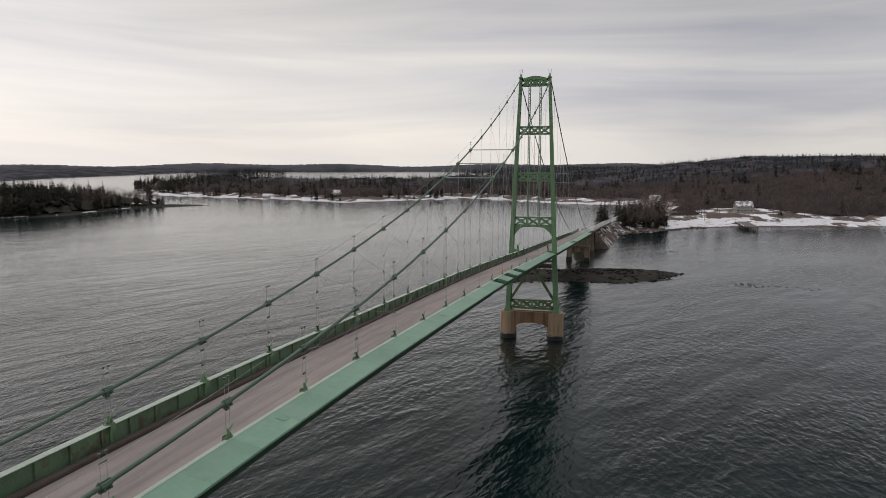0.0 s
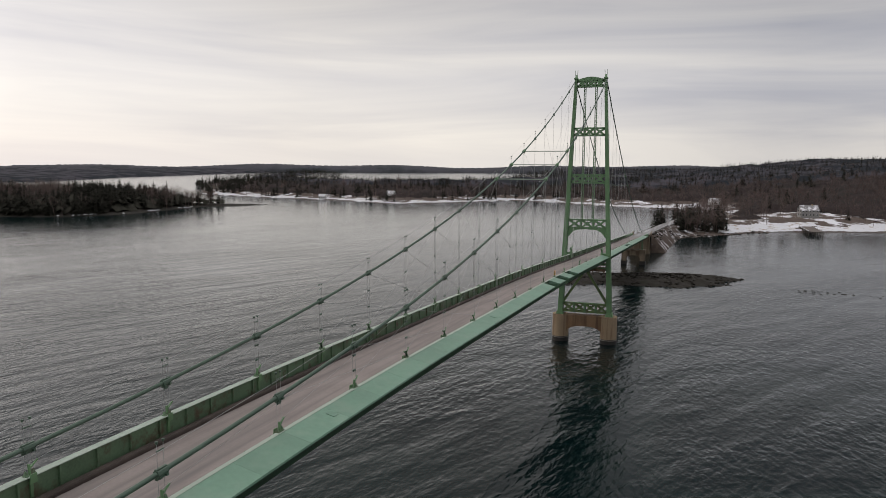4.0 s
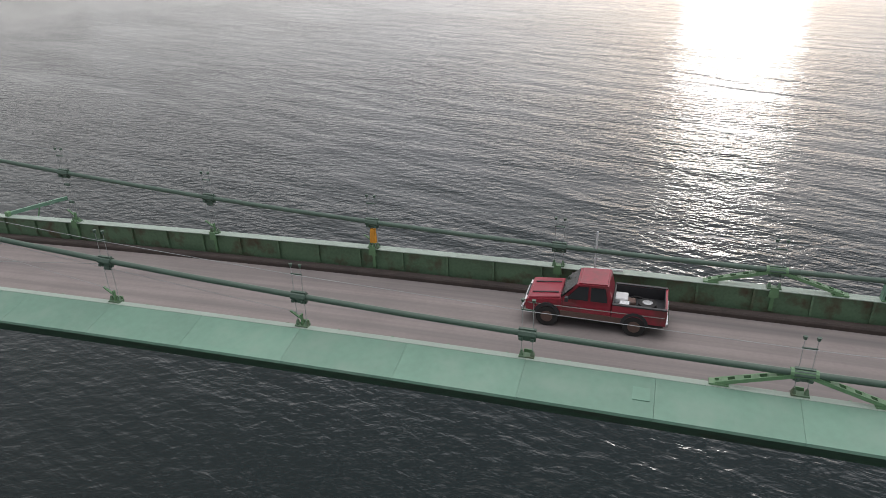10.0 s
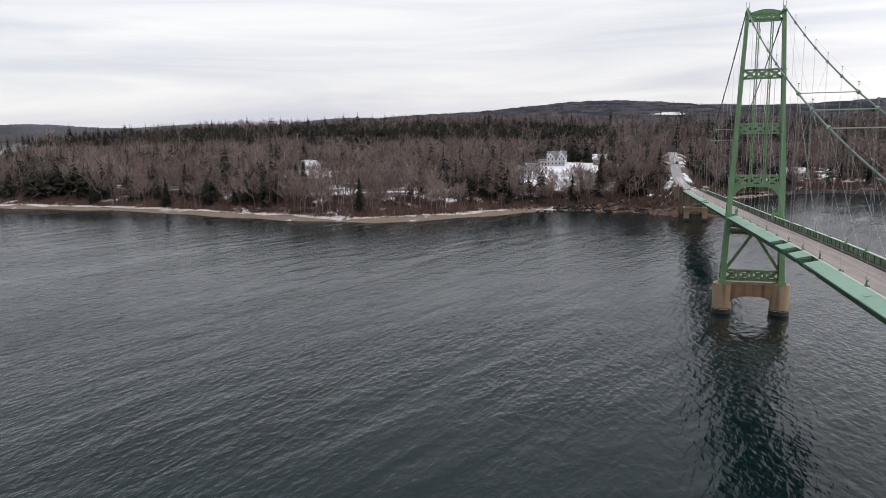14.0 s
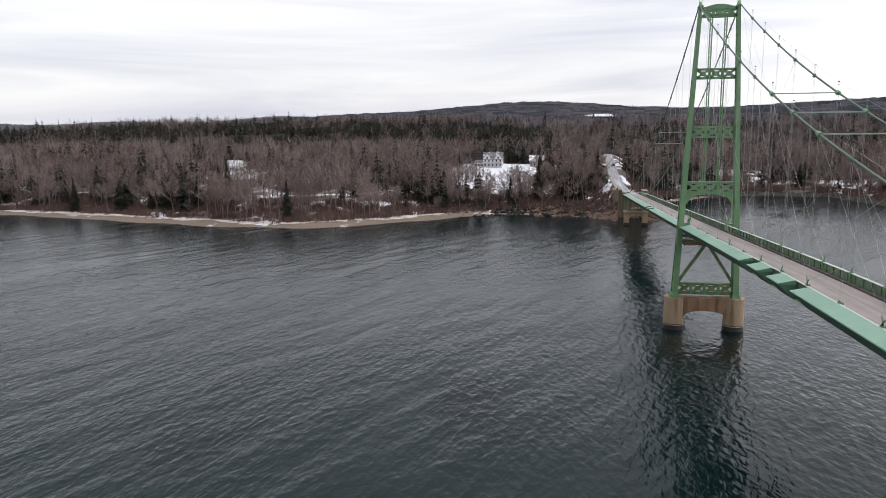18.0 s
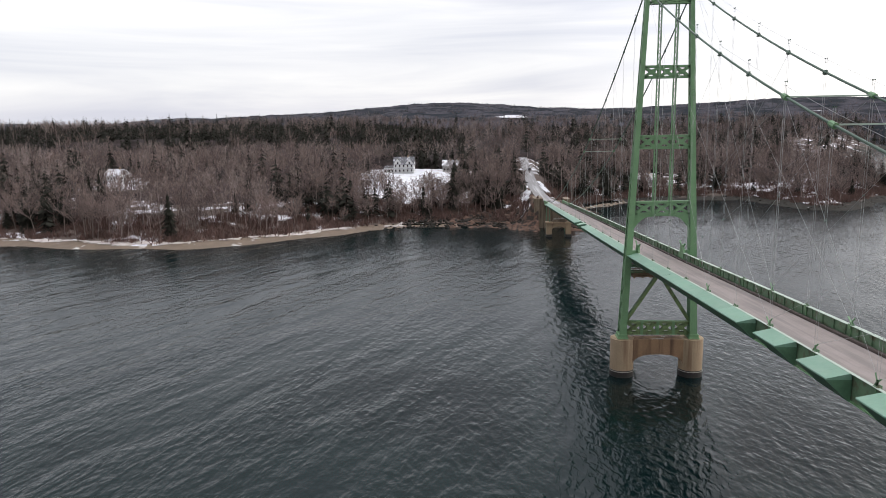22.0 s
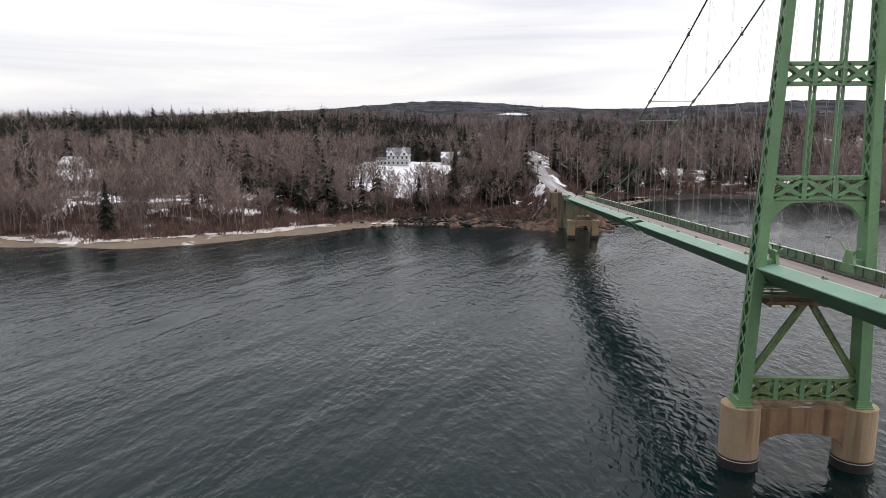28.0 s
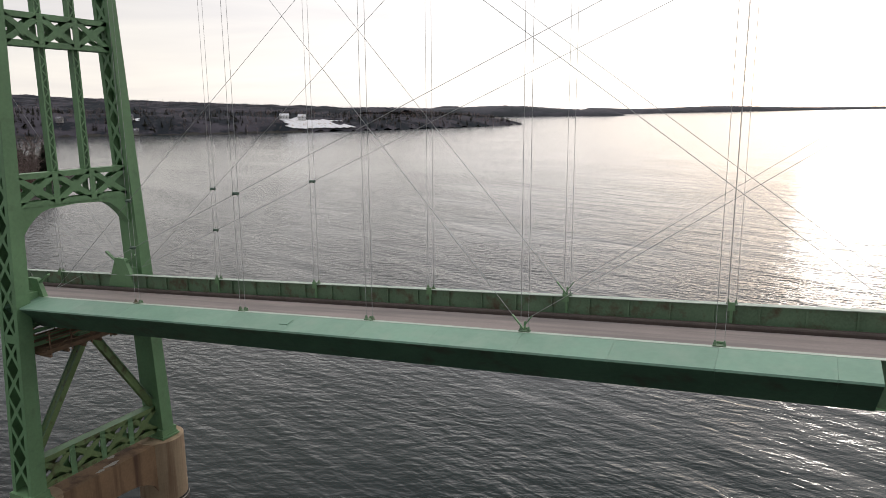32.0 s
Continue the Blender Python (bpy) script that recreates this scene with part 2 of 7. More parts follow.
M["rock"] = material("dark_shore_rock", (0.024, 0.021, 0.018), 0.85, vary=0.4, scale=1.2, spots=((0.02, 0.018, 0.012), 0.4, 0.45, 0.6), bump=0.3, spec=0.25)
M["bark"] = material("grey_brown_bark", (0.2, 0.165, 0.145), 0.9, vary=0.25, scale=2)
M["twig"] = material("bare_brown_twigs", (0.195, 0.147, 0.133), 0.9, vary=0.45, scale=0.15, island=0.45)
M["twig_pale"] = material("pale_grey_twigs", (0.265, 0.215, 0.197), 0.9, vary=0.35, scale=0.15, island=0.35)
M["twig_dark"] = material("dark_brown_twigs", (0.13, 0.095, 0.085), 0.9, vary=0.35, scale=0.15, island=0.4)
M["ice"] = material("grey_shore_ice", (0.5, 0.46, 0.435), 0.7, vary=0.2, scale=0.8, spots=((0.3, 0.25, 0.2), 0.35, 0.5, 0.65), bump=0.1)
M["needle"] = material("dark_spruce_needles", (0.026, 0.0255, 0.02), 0.95, vary=0.3, scale=1, island=0.45, spec=0.1)
M["scrub"] = material("reddish_scrub", (0.12, 0.072, 0.06), 0.95, vary=0.25, scale=1, island=0.35)
M["bank"] = material("reddish_mud_bank", (0.115, 0.07, 0.052), 0.95, vary=0.45, scale=1.4, spots=((0.035, 0.03, 0.026), 0.5, 0.46, 0.56), bump=0.5, spec=0.2)
M["snowbank"] = material("brown_bank_with_snow", (0.075, 0.058, 0.048), 0.95, vary=0.4, scale=1.0, spots=((0.5, 0.5, 0.52), 0.22, 0.53, 0.6), bump=0.3, spec=0.2)
M["greywall"] = material("weathered_grey_boards", (0.30, 0.29, 0.28), 0.85, vary=0.15, scale=1)
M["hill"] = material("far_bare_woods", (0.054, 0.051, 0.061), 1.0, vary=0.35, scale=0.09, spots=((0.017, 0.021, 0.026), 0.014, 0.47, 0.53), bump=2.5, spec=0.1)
# brown undergrowth, darkened for the shade among the trunks
M["brush"] = material("undergrowth_with_woods_shade", (0.036, 0.028, 0.027), 1.0, vary=0.6, scale=0.9, spots=((0.026, 0.024, 0.022), 0.03, 0.5, 0.62), bump=0.5, spec=0.1)
# distance haze mixed into the colour: paler and bluer than the nearer woods
M["farhill"] = material("distant_woods_in_haze", (0.075, 0.075, 0.085), 1.0, vary=0.2, scale=0.03, spots=((0.05, 0.055, 0.06), 0.008, 0.47, 0.6), spec=0.1)
M["glass"] = material("dark_window_glass", (0.012, 0.014, 0.016), 0.12, vary=0.1, spec=0.25)
M["shingle"] = material("grey_roof_shingle", (0.22, 0.215, 0.22), 0.9, vary=0.15, scale=2, spots=((0.7, 0.71, 0.74), 0.3, 0.5, 0.6))
M["roofing"] = material("dark_shingle_with_thin_snow", (0.12, 0.12, 0.13), 0.9, vary=0.2, scale=2, spots=((0.5, 0.51, 0.54), 0.45, 0.56, 0.62))
M["red"] = material("red_car_paint", (0.27, 0.026, 0.042), 0.32, vary=0.12, scale=1.5, spots=((0.14, 0.04, 0.04), 0.9, 0.52, 0.7))
M["tyre"] = material("black_rubber", (0.025, 0.024, 0.023), 0.85)
M["chrome"] = material("bright_chrome", (0.6, 0.6, 0.6), 0.2, metal=1.0)
M["plastic"] = material("black_plastic", (0.03, 0.03, 0.032), 0.6)
M["tan"] = material("dusty_lower_paint", (0.12, 0.075, 0.06), 0.6, vary=0.2, scale=3)
M["lamp"] = material("clear_lamp_lens", (0.75, 0.75, 0.72), 0.1)
M["barrel"] = material("weathered_pole_wood", (0.13, 0.11, 0.095), 0.9, vary=0.2, scale=4)


def water_material():
    """Sea chop: long low swell, wind waves about two metres apart with long crests, and small ripples in gusts."""
    m = bpy.data.materials.new("rippled_sea_water")
    m.use_nodes = True
    n, l = m.node_tree.nodes, m.node_tree.links
    b = n["Principled BSDF"]
    b.inputs["Base Color"].default_value = (0.0012, 0.0085, 0.0092, 1)
    b.inputs["Roughness"].default_value = 0.13
    b.inputs["IOR"].default_value = 1.33
    geo = n.new("ShaderNodeNewGeometry")

    def waves(turn, along, across, detail, rough, bend):
        """Noise stretched along the crests, which run at the angle turn."""
        spin, size, t = n.new("ShaderNodeMapping"), n.new("ShaderNodeMapping"), n.new("ShaderNodeTexNoise")
        spin.inputs["Rotation"].default_value = (0, 0, radians(-turn))
        size.inputs["Scale"].default_value = (along, across, 1)
        l.new(geo.outputs["Position"], spin.inputs["Vector"])
        l.new(spin.outputs["Vector"], size.inputs["Vector"])
        l.new(size.outputs["Vector"], t.inputs["Vector"])
        t.inputs["Scale"].default_value, t.inputs["Detail"].default_value = 1.0, detail
        t.inputs["Roughness"].default_value, t.inputs["Distortion"].default_value = rough, bend
        return t.outputs["Fac"]

    def maths(op, p, q, r=0.0):
        k = n.new("ShaderNodeMath")
        k.operation = op
        for i, v in enumerate((p, q, r)):
            if isinstance(v, (int, float)):
                k.inputs[i].default_value = v
            else:
                l.new(v, k.inputs[i])
        return k.outputs[0]

    gust = waves(-30, 0.012, 0.03, 2, 0.5, 0.8)
    calm = maths("MULTIPLY_ADD", gust, 2.4, -0.35)
    far = n.new("ShaderNodeMapRange")            # the open bay beyond the narrows lies calmer
    reach = n.new("ShaderNodeVectorMath")
    reach.operation = "DISTANCE"
    l.new(geo.outputs["Position"], reach.inputs[0])
    reach.inputs[1].default_value = (-50, -20, 0)
    l.new(reach.outputs["Value"], far.inputs["Value"])
    for key, v in (("From Min", 30), ("From Max", 600), ("To Min", 1.0), ("To Max", 0.27)):
        far.inputs[key].default_value = v
    far.interpolation_type = "SMOOTHERSTEP"
    calm = maths("MULTIPLY", calm, far.outputs["Result"])
    swell = waves(-24, 0.05, 0.16, 1, 0.4, 0.3)
    sea = waves(-14, 0.34, 0.74, 3, 0.5, 0.3)
    cross = waves(26, 0.42, 0.95, 2, 0.5, 0.3)
    ripple = waves(-12, 1.6, 3.0, 2, 0.5, 0.3)
    # crests sharper than troughs
    crest = maths("POWER", sea, 1.5)
    total = maths("MULTIPLY", maths("MULTIPLY", swell, far.outputs["Result"]), 0.5)
    total = maths("MULTIPLY_ADD", maths("MULTIPLY", crest, calm), 0.27, total)
    total = maths("MULTIPLY_ADD", maths("MULTIPLY", cross, calm), 0.15, total)
    total = maths("MULTIPLY_ADD", maths("MULTIPLY", ripple, far.outputs["Result"]), 0.012, total)
    bp = n.new("ShaderNodeBump")
    bp.inputs["Strength"].default_value, bp.inputs["Distance"].default_value = 1.0, 1.0
    l.new(total, bp.inputs["Height"])
    l.new(bp.outputs["Normal"], b.inputs["Normal"])
    return m


M["water"] = water_material()


# ---- mesh helpers ----
def part(name, bm, mat, parent=None, label="", smooth=False):
    me = bpy.data.meshes.new(name)
    bmesh.ops.recalc_face_normals(bm, faces=bm.faces)
    bm.to_mesh(me)
    bm.free()
    return meshed(name, me, mat, parent, label, smooth)


def meshed(name, me, mat, parent=None, label="", smooth=False):
    if not me.materials:
        me.materials.append(M[mat])
    if smooth:
        me.shade_smooth()
    ob = new(name, me)
    if parent:
        ob.parent = parent
    return tagged(ob, label=label)


def empty(name, x=0.0, y=0.0, z=0.0):
    ob = new(name)
    ob.empty_display_size = 0.5
    ob.matrix_basis = pose(x, y, z)
    return ob


def box(bm, x0, x1, y0, y1, z0, z1):
    v = [bm.verts.new(p) for p in ((x0, y0, z0), (x1, y0, z0), (x1, y1, z0), (x0, y1, z0), (x0, y0, z1), (x1, y0, z1), (x1, y1, z1), (x0, y1, z1))]
    for f in ((3, 2, 1, 0), (4, 5, 6, 7), (0, 1, 5, 4), (1, 2, 6, 5), (2, 3, 7, 6), (3, 0, 4, 7)):
        bm.faces.new([v[i] for i in f])
    return v


def hexa(bm, lo, hi):
    """A solid between two quads given in the same order."""
    a, b = [bm.verts.new(p) for p in lo], [bm.verts.new(p) for p in hi]
    bm.faces.new(a[::-1])
    bm.faces.new(b)
    for i in range(len(a)):
        j = (i + 1) % len(a)
        bm.faces.new((a[i], a[j], b[j], b[i]))


def bar(bm, p, q, w, h=None, up=(0, 0, 1)):
    """A straight bar of rectangular section from p to q."""
    p, q, h = Vector(p), Vector(q), h or w
    d = (q - p).normalized()
    s = d.cross(Vector(up))
    s = s.normalized() if s.length > 1e-4 else d.cross(Vector((1, 0, 0))).normalized()
    u = s.cross(d)
    quad = lambda c: [c + s * a * w / 2 + u * b * h / 2 for a, b in ((-1, -1), (1, -1), (1, 1), (-1, 1))]
    hexa(bm, quad(p), quad(q))


def tube(bm, pts, r, n=8, r1=None):
    pts = [Vector(p) for p in pts]
    rings = []
    for i, p in enumerate(pts):
        d = (pts[min(i + 1, len(pts) - 1)] - pts[max(i - 1, 0)]).normalized()
        s = d.cross(Vector((0, 0, 1)))
        s = s.normalized() if s.length > 1e-3 else Vector((1, 0, 0))
        u = s.cross(d)
        k = r if r1 is None else r + (r1 - r) * i / (len(pts) - 1)
        rings.append([bm.verts.new(p + (s * math.cos(a) + u * math.sin(a)) * k) for a in (2 * math.pi * j / n for j in range(n))])
    for a, b in zip(rings, rings[1:]):
        for j in range(n):
            bm.faces.new((a[j], a[(j + 1) % n], b[(j + 1) % n], b[j]))
    bm.faces.new(rings[0][::-1])
    bm.faces.new(rings[-1])


def numpy_mesh(name, verts, faces):
    """A mesh from arrays; all faces have the same number of corners."""
    me = bpy.data.meshes.new(name)
    v, f = np.asarray(verts, np.float32), np.asarray(faces, np.int32)
    me.vertices.add(len(v))
    me.vertices.foreach_set("co", v.ravel())
    me.loops.add(f.size)
    me.loops.foreach_set("vertex_index", f.ravel())
    me.polygons.add(len(f))
    me.polygons.foreach_set("loop_start", np.arange(0, f.size, f.shape[1], dtype=np.int32))
    me.update(calc_edges=True)
    return me


# ---- lie of the land ----
PANEL = 329.184 / 38        # between hangers
TOWER_X, HALF = 164.592, 3.62
SIDE = 147.5
END_X = TOWER_X + SIDE


def smooth_curve(knots):
    xs, zs = np.array(knots, float).T
    dz = np.gradient(zs, xs)
    def at(x):
        x = abs(x)
        i = int(np.clip(np.searchsorted(xs, x) - 1, 0, len(xs) - 2))
        h = xs[i + 1] - xs[i]
        s = (x - xs[i]) / h
        a, b = (dz[i] if i else 0.0) * h, dz[i + 1] * h
        return float((2 * s**3 - 3 * s**2 + 1) * zs[i] + (s**3 - 2 * s**2 + s) * a + (-2 * s**3 + 3 * s**2) * zs[i + 1] + (s**3 - s**2) * b)
    return at


girder_top = smooth_curve([(0, 28.36), (20, 28.2), (40, 27.69), (60, 26.87), (80, 26.0), (100, 25.1), (130, 23.4), (164.6, 21.25), (240, 16.8), (312.1, 12.6), (330, 11.6)])
ROAD_DROP = 1.22


def cable_z(x):
    half, top = (166.0, 62.8) if x < 0 else (TOWER_X, 62.0)
    x = abs(x)
    if x <= half:
        return 29.15 + (top - 29.15) * (x / half) ** 2
    s = x - half
    if top > 62.5:
        return top - 0.521 * s + 0.0012 * s * s
    return top - 0.46 * s + 0.00087 * s * s


def sea_z(r):
    """The far sea lifts a little, so that its edge meets the horizon."""
    return 27.0 * np.clip((r - 1600) / 3300, 0, 1) ** 1.5


def inside_distance(px, py, poly):
    """Distance to the outline, positive inside it."""
    p = np.array(poly, float)
    q = np.roll(p, -1, 0)
    best = np.full(px.shape, 1e9)
    inside = np.zeros(px.shape, bool)
    for (x0, y0), (x1, y1) in zip(p, q):
        dx, dy = x1 - x0, y1 - y0
        s = np.clip(((px - x0) * dx + (py - y0) * dy) / (dx * dx + dy * dy + 1e-9), 0, 1)
        best = np.minimum(best, np.hypot(px - x0 - s * dx, py - y0 - s * dy))
        cross = (y0 > py) != (y1 > py)
        inside ^= cross & (px < dx * (py - y0) / (dy + 1e-12) + x0)
    return np.where(inside, best, -best)


def wobble(x, y, size, seed=0.0):
    """Cheap smooth noise, about -1 to 1."""
    x, y = x / size, y / size
    return (np.sin(1.7 * x + 1.3 * np.sin(1.1 * y + seed) + seed) + np.sin(1.9 * y + 1.4 * np.sin(1.3 * x + 2.1 * seed) + 0.7 * seed) + 0.6 * np.sin(2.9 * x - 2.3 * y + 3 * seed)) / 2.6


MAINLAND = [(-318, -900), (-326, -420), (-320, -293), (-313, -256), (-301, -207), (-291, -163), (-290, -138), (-298, -117), (-311, -97), (-328, -76), (-339, -58), (-339, -38),
            (-340, -20), (-329, -11), (-329, 8), (-347, 17), (-392, 22), (-418, 47), (-430, 80), (-424, 108), (-384, 120), (-373, 134), (-405, 168), (-436, 204), (-452, 222),
            (-500, 226), (-640, 270), (-850, 400), (-1060, 540), (-1000, 650), (-900, 755), (-800, 900), (-720, 1050), (-650, 1300), (-640, 1460), (-760, 1560), (-1300, 1800),
            (-2600, 1800), (-2600, -900)]
SOUTHLAND = [(362, -6), (406, -6), (440, -17), (461, -37), (492, -60), (510, -86), (524, -128), (543, -191), (600, -400), (700, -700), (2300, -900), (2300, 560), (1360, 350), (1240, 430), (1220, 520), (1330, 640), (2300, 1150), (2300, 1350), (1250, 1000),
             (905, 690), (859, 667), (809, 514), (793, 455), (770, 373), (726, 295), (778, 246), (868, 186), (827, 121), (771, 49), (751, 1), (775, -25), (640, -22), (520, -6), (437, 9), (362, 6)]
ISLAND = [(428, 745), (403, 690), (398, 600), (405, 535), (430, 462), (480, 436), (540, 446), (600, 452), (655, 412), (660, 416), (622, 470), (585, 540), (550, 620), (510, 710), (465, 750)]
REEF = [(246, 22), (252, 0), (254, -22), (266, -36), (281, -40), (288, -28), (286, -8), (279, 6), (272, 24), (258, 30)]
OUTERLAND = [(967, 2150), (1000, 1900), (1064, 1625), (1300, 1480), (1800, 1700), (3400, 2000), (3400, 3200), (1500, 3000)]


def mainland_z(x, y):
    d = inside_distance(x, y, MAINLAND) + 2.5 * wobble(x, y, 14, 1.0)
    z = np.where(d < 0, d * 0.15, np.minimum(d * 0.13, 1.3) + 4.2 * np.clip((d - 12) / 26, 0, 1) + 6.5 * np.clip((d - 30) / 130, 0, 1) ** 0.8)
    inland = np.clip((-x - 520) / 900, 0, 1.6)
    z = z + np.where(d > 0, np.clip(d / 80, 0, 1) * (26 * inland + 1.2 * wobble(x, y, 60, 2.0)), 0)
    z = z + np.clip(d / 200, 0, 1) * 33 * np.exp(-(((x + 2250) / 560) ** 2) - ((y + 140) / 290) ** 2)
    z = z + np.clip(d / 200, 0, 1) * 31 * np.exp(-(((x + 2300) / 500) ** 2) - ((y - 950) / 450) ** 2)
    z = z + np.clip(d / 120, 0, 1) * 9 * np.clip((-x - 500) / 160, 0, 1) * np.clip((-y - 60) / 120, 0, 1) * np.clip((x + 1300) / 300, 0, 1)
    # the road runs on a low bank
    road = np.clip(1 - (np.abs(y - road_y(x)) - 5.0) / 7, 0, 1) * (x < -333) * (x > -640)
    return np.where(road > 0, z * (1 - road) + np.minimum(road_z(x), 40) * road, z)


def road_y(x):
    return -2.4 * np.clip((-x - 327) / 25, 0, 1) + 3.4 * np.clip((-x - 420) / 140, 0, 1)


def road_z(x):
    return np.interp(-x, (320, 350, 390, 415, 440, 470, 500, 530, 560, 640), (10.5, 10.0, 9.9, 10.5, 11.7, 13.5, 15.4, 16.8, 17.2, 13.0))


def south_road_y(x):
    return np.interp(x, (326, 380, 445, 508, 545), (0.0, -1.8, -6.0, -15.0, -23.0))


def south_road_z(x):
    return np.interp(x, (326, 350, 380, 445, 545), (10.5, 9.5, 8.0, 6.3, 6.2))


def southland_z(x, y):
    d = inside_distance(x, y, SOUTHLAND) + 2.5 * wobble(x, y, 16, 3.0)
    z = np.where(d < 0, d * 0.15, np.minimum(d * 0.12, 1.3) + 3.6 * np.clip((d - 12) / 30, 0, 1) + 7.0 * np.clip((d - 30) / 200, 0, 1))
    z = z + np.clip(d / 150, 0, 1) * (14 * np.clip((x - 1000) / 900, 0, 1) + 27 * np.clip((-y) / 300, 0, 1) * np.clip((x - 560) / 500, 0, 1) + 1.5 * wobble(x, y, 70, 4.0))
    causeway = np.clip(1 - (np.abs(y - south_road_y(x)) - 3.8) / 8, 0, 1) * np.clip((545 - x) / 30, 0, 1) * (x > 358)
    return np.where(causeway > 0, z * (1 - causeway) + causeway * (south_road_z(x) - 0.35), z)


def island_z(x, y):
    d = inside_distance(x, y, ISLAND) + 1.5 * wobble(x, y, 12, 5.0)
    return np.where(d < 0, d * 0.2, np.minimum(d * 0.2, 1.6) + 9 * np.clip((d - 6) / 50, 0, 1))


def outer_z(x, y):
    d = inside_distance(x, y, OUTERLAND) + 8 * wobble(x, y, 60, 6.0)
    return np.where(d < 0, d * 0.2, np.minimum(d * 0.15, 10) + 8 * np.clip((d - 60) / 300, 0, 1)) + sea_z(np.hypot(x, y))


def sheet(name, mat, height, x0, x1, y0, y1, step, lift=0.0, keep=None, rough=0.0, label="", category="", kind="structure"):
    """A piece of ground as a grid of quads; only cells that keep() accepts, or that stand above the water."""
    xs, ys = np.arange(x0, x1 + step, step), np.arange(y0, y1 + step, step)
    gx, gy = np.meshgrid(xs, ys, indexing="ij")
    gz = height(gx, gy) + lift
    if rough:
        gz = gz + rough * (np.random.default_rng(7).random(gx.shape) - 0.5)
    ok = keep(gx, gy, gz) if keep else gz > -2.0
    idx = np.arange(gx.size).reshape(gx.shape)
    cell = ok[:-1, :-1] | ok[1:, :-1] | ok[1:, 1:] | ok[:-1, 1:] if not keep else ok[:-1, :-1] & ok[1:, :-1] & ok[1:, 1:] & ok[:-1, 1:]
    f = np.stack([idx[:-1, :-1], idx[1:, :-1], idx[1:, 1:], idx[:-1, 1:]], -1)[cell]
    used, inv = np.unique(f, return_inverse=True)
    v = np.stack([gx.ravel(), gy.ravel(), gz.ravel()], -1)[used]
    me = numpy_mesh(name, v, inv.reshape(-1, 4))
    me.shade_smooth()
    return tagged(meshed(name, me, mat), label, category, kind=kind)


# the sea, one sheet out to the horizon
ring = np.concatenate([[0, 60, 150, 300, 600, 1000], np.linspace(1600, 4950, 24)])
ang = np.linspace(0, 2 * np.pi, 97)[:-1]
sv = [(0, 0, 0)] + [(r * math.cos(a), r * math.sin(a), float(sea_z(r))) for r in ring[1:] for a in ang]
sf = []
for i in range(len(ring) - 2):
    for j in range(96):
        a, b = 1 + i * 96 + j, 1 + i * 96 + (j + 1) % 96
        sf.append((a, a + 96, b + 96, b))
sea_bm = bmesh.new()
sea_vs = [sea_bm.verts.new(p) for p in sv]
for f in sf:
    sea_bm.faces.new([sea_vs[i] for i in f])
for j in range(96):
    sea_bm.faces.new((sea_vs[0], sea_vs[1 + j], sea_vs[1 + (j + 1) % 96]))
tagged(part("water", sea_bm, "water", smooth=True), "dark grey rippled sea water under an overcast sky", "water", kind="structure")

shore_d = lambda x, y: inside_distance(x, y, MAINLAND)
tagged(sheet("ground_mainland", "litter", mainland_z, -1250, -286, -620, 560, 6, keep=lambda x, y, z: shore_d(x, y) > 4), "brown leaf litter with patches of old snow", "ground")
tagged(sheet("beach_mainland", "sand", mainland_z, -480, -280, -520, 250, 2.5, keep=lambda x, y, z: (shore_d(x, y) > -14) & (shore_d(x, y) < np.where(y < -62, 11.5, np.where(y < 60, 5.5, -20.0))) & ~((np.abs(y) < 36) & (x > -372)), rough=0.12), "wet tan sand and shingle beach with a pale ice line", "beach")
tagged(sheet("shore_cove", "rock", mainland_z, -480, -330, 26, 250, 2.5, lift=0.1, keep=lambda x, y, z: (shore_d(x, y) > -14) & (shore_d(x, y) < 11) & (y > 45 + 12 * wobble(x, y, 9, 1.0)), rough=0.5), "dark rocky shore of the cove", "shore")
tagged(sheet("shore_far", "rock", mainland_z, -1120, -450, 200, 900, 9, keep=lambda x, y, z: (shore_d(x, y) > -14) & (shore_d(x, y) < 30)), "rocky far shoreline", "shore")
sheet("woods_edge_far", "hill", lambda x, y: mainland_z(x, y) - 0.5 + 2.5 * np.clip((shore_d(x, y) - 2) / 18, 0, 1), -1400, -600, 420, 1800, 10, rough=2.0, keep=lambda x, y, z: (shore_d(x, y) > -3) & (shore_d(x, y) < 230) & ((y > 540) | (x < -1000)), label="dark wooded edge of the far shore", category="woods")
ICE = lambda x, y: (shore_d(x, y) > 5.6 + 1.6 * wobble(x, y, 9, 3.0)) & (shore_d(x, y) < 10.4 + 1.8 * wobble(x, y, 13, 6.0)) & (wobble(x, y, 31, 2.2) + 0.4 * wobble(x, y, 5, 1.2) > -0.7)
tagged(sheet("ice_line", "ice", mainland_z, -350, -284, -520, -84, 1.25, lift=0.2, keep=lambda x, y, z: ICE(x, y), rough=0.1), "broken line of pale shore ice along the beach", "ice")
tagged(sheet("snow_bank", "snow", mainland_z, -470, -300, -430, -60, 4, lift=0.35, keep=lambda x, y, z: (shore_d(x, y) > 30 + 9 * wobble(x, y, 15, 1.0)) & (shore_d(x, y) < 58 + 16 * wobble(x, y, 23, 4.0)) & (wobble(x, y, 17, 5.2) > 0.15)), "patches of old snow between the shore trees", "snow")
tagged(sheet("snow_bank", "snow", mainland_z, -520, -380, 28, 215, 4, lift=0.35, keep=lambda x, y, z: (shore_d(x, y) > 15 + 6 * wobble(x, y, 17, 1.0)) & (shore_d(x, y) < 50 + 14 * wobble(x, y, 33, 4.0)) & (wobble(x, y, 24, 7.2) > 0.0)), "patches of old snow between the cove's trees", "snow")
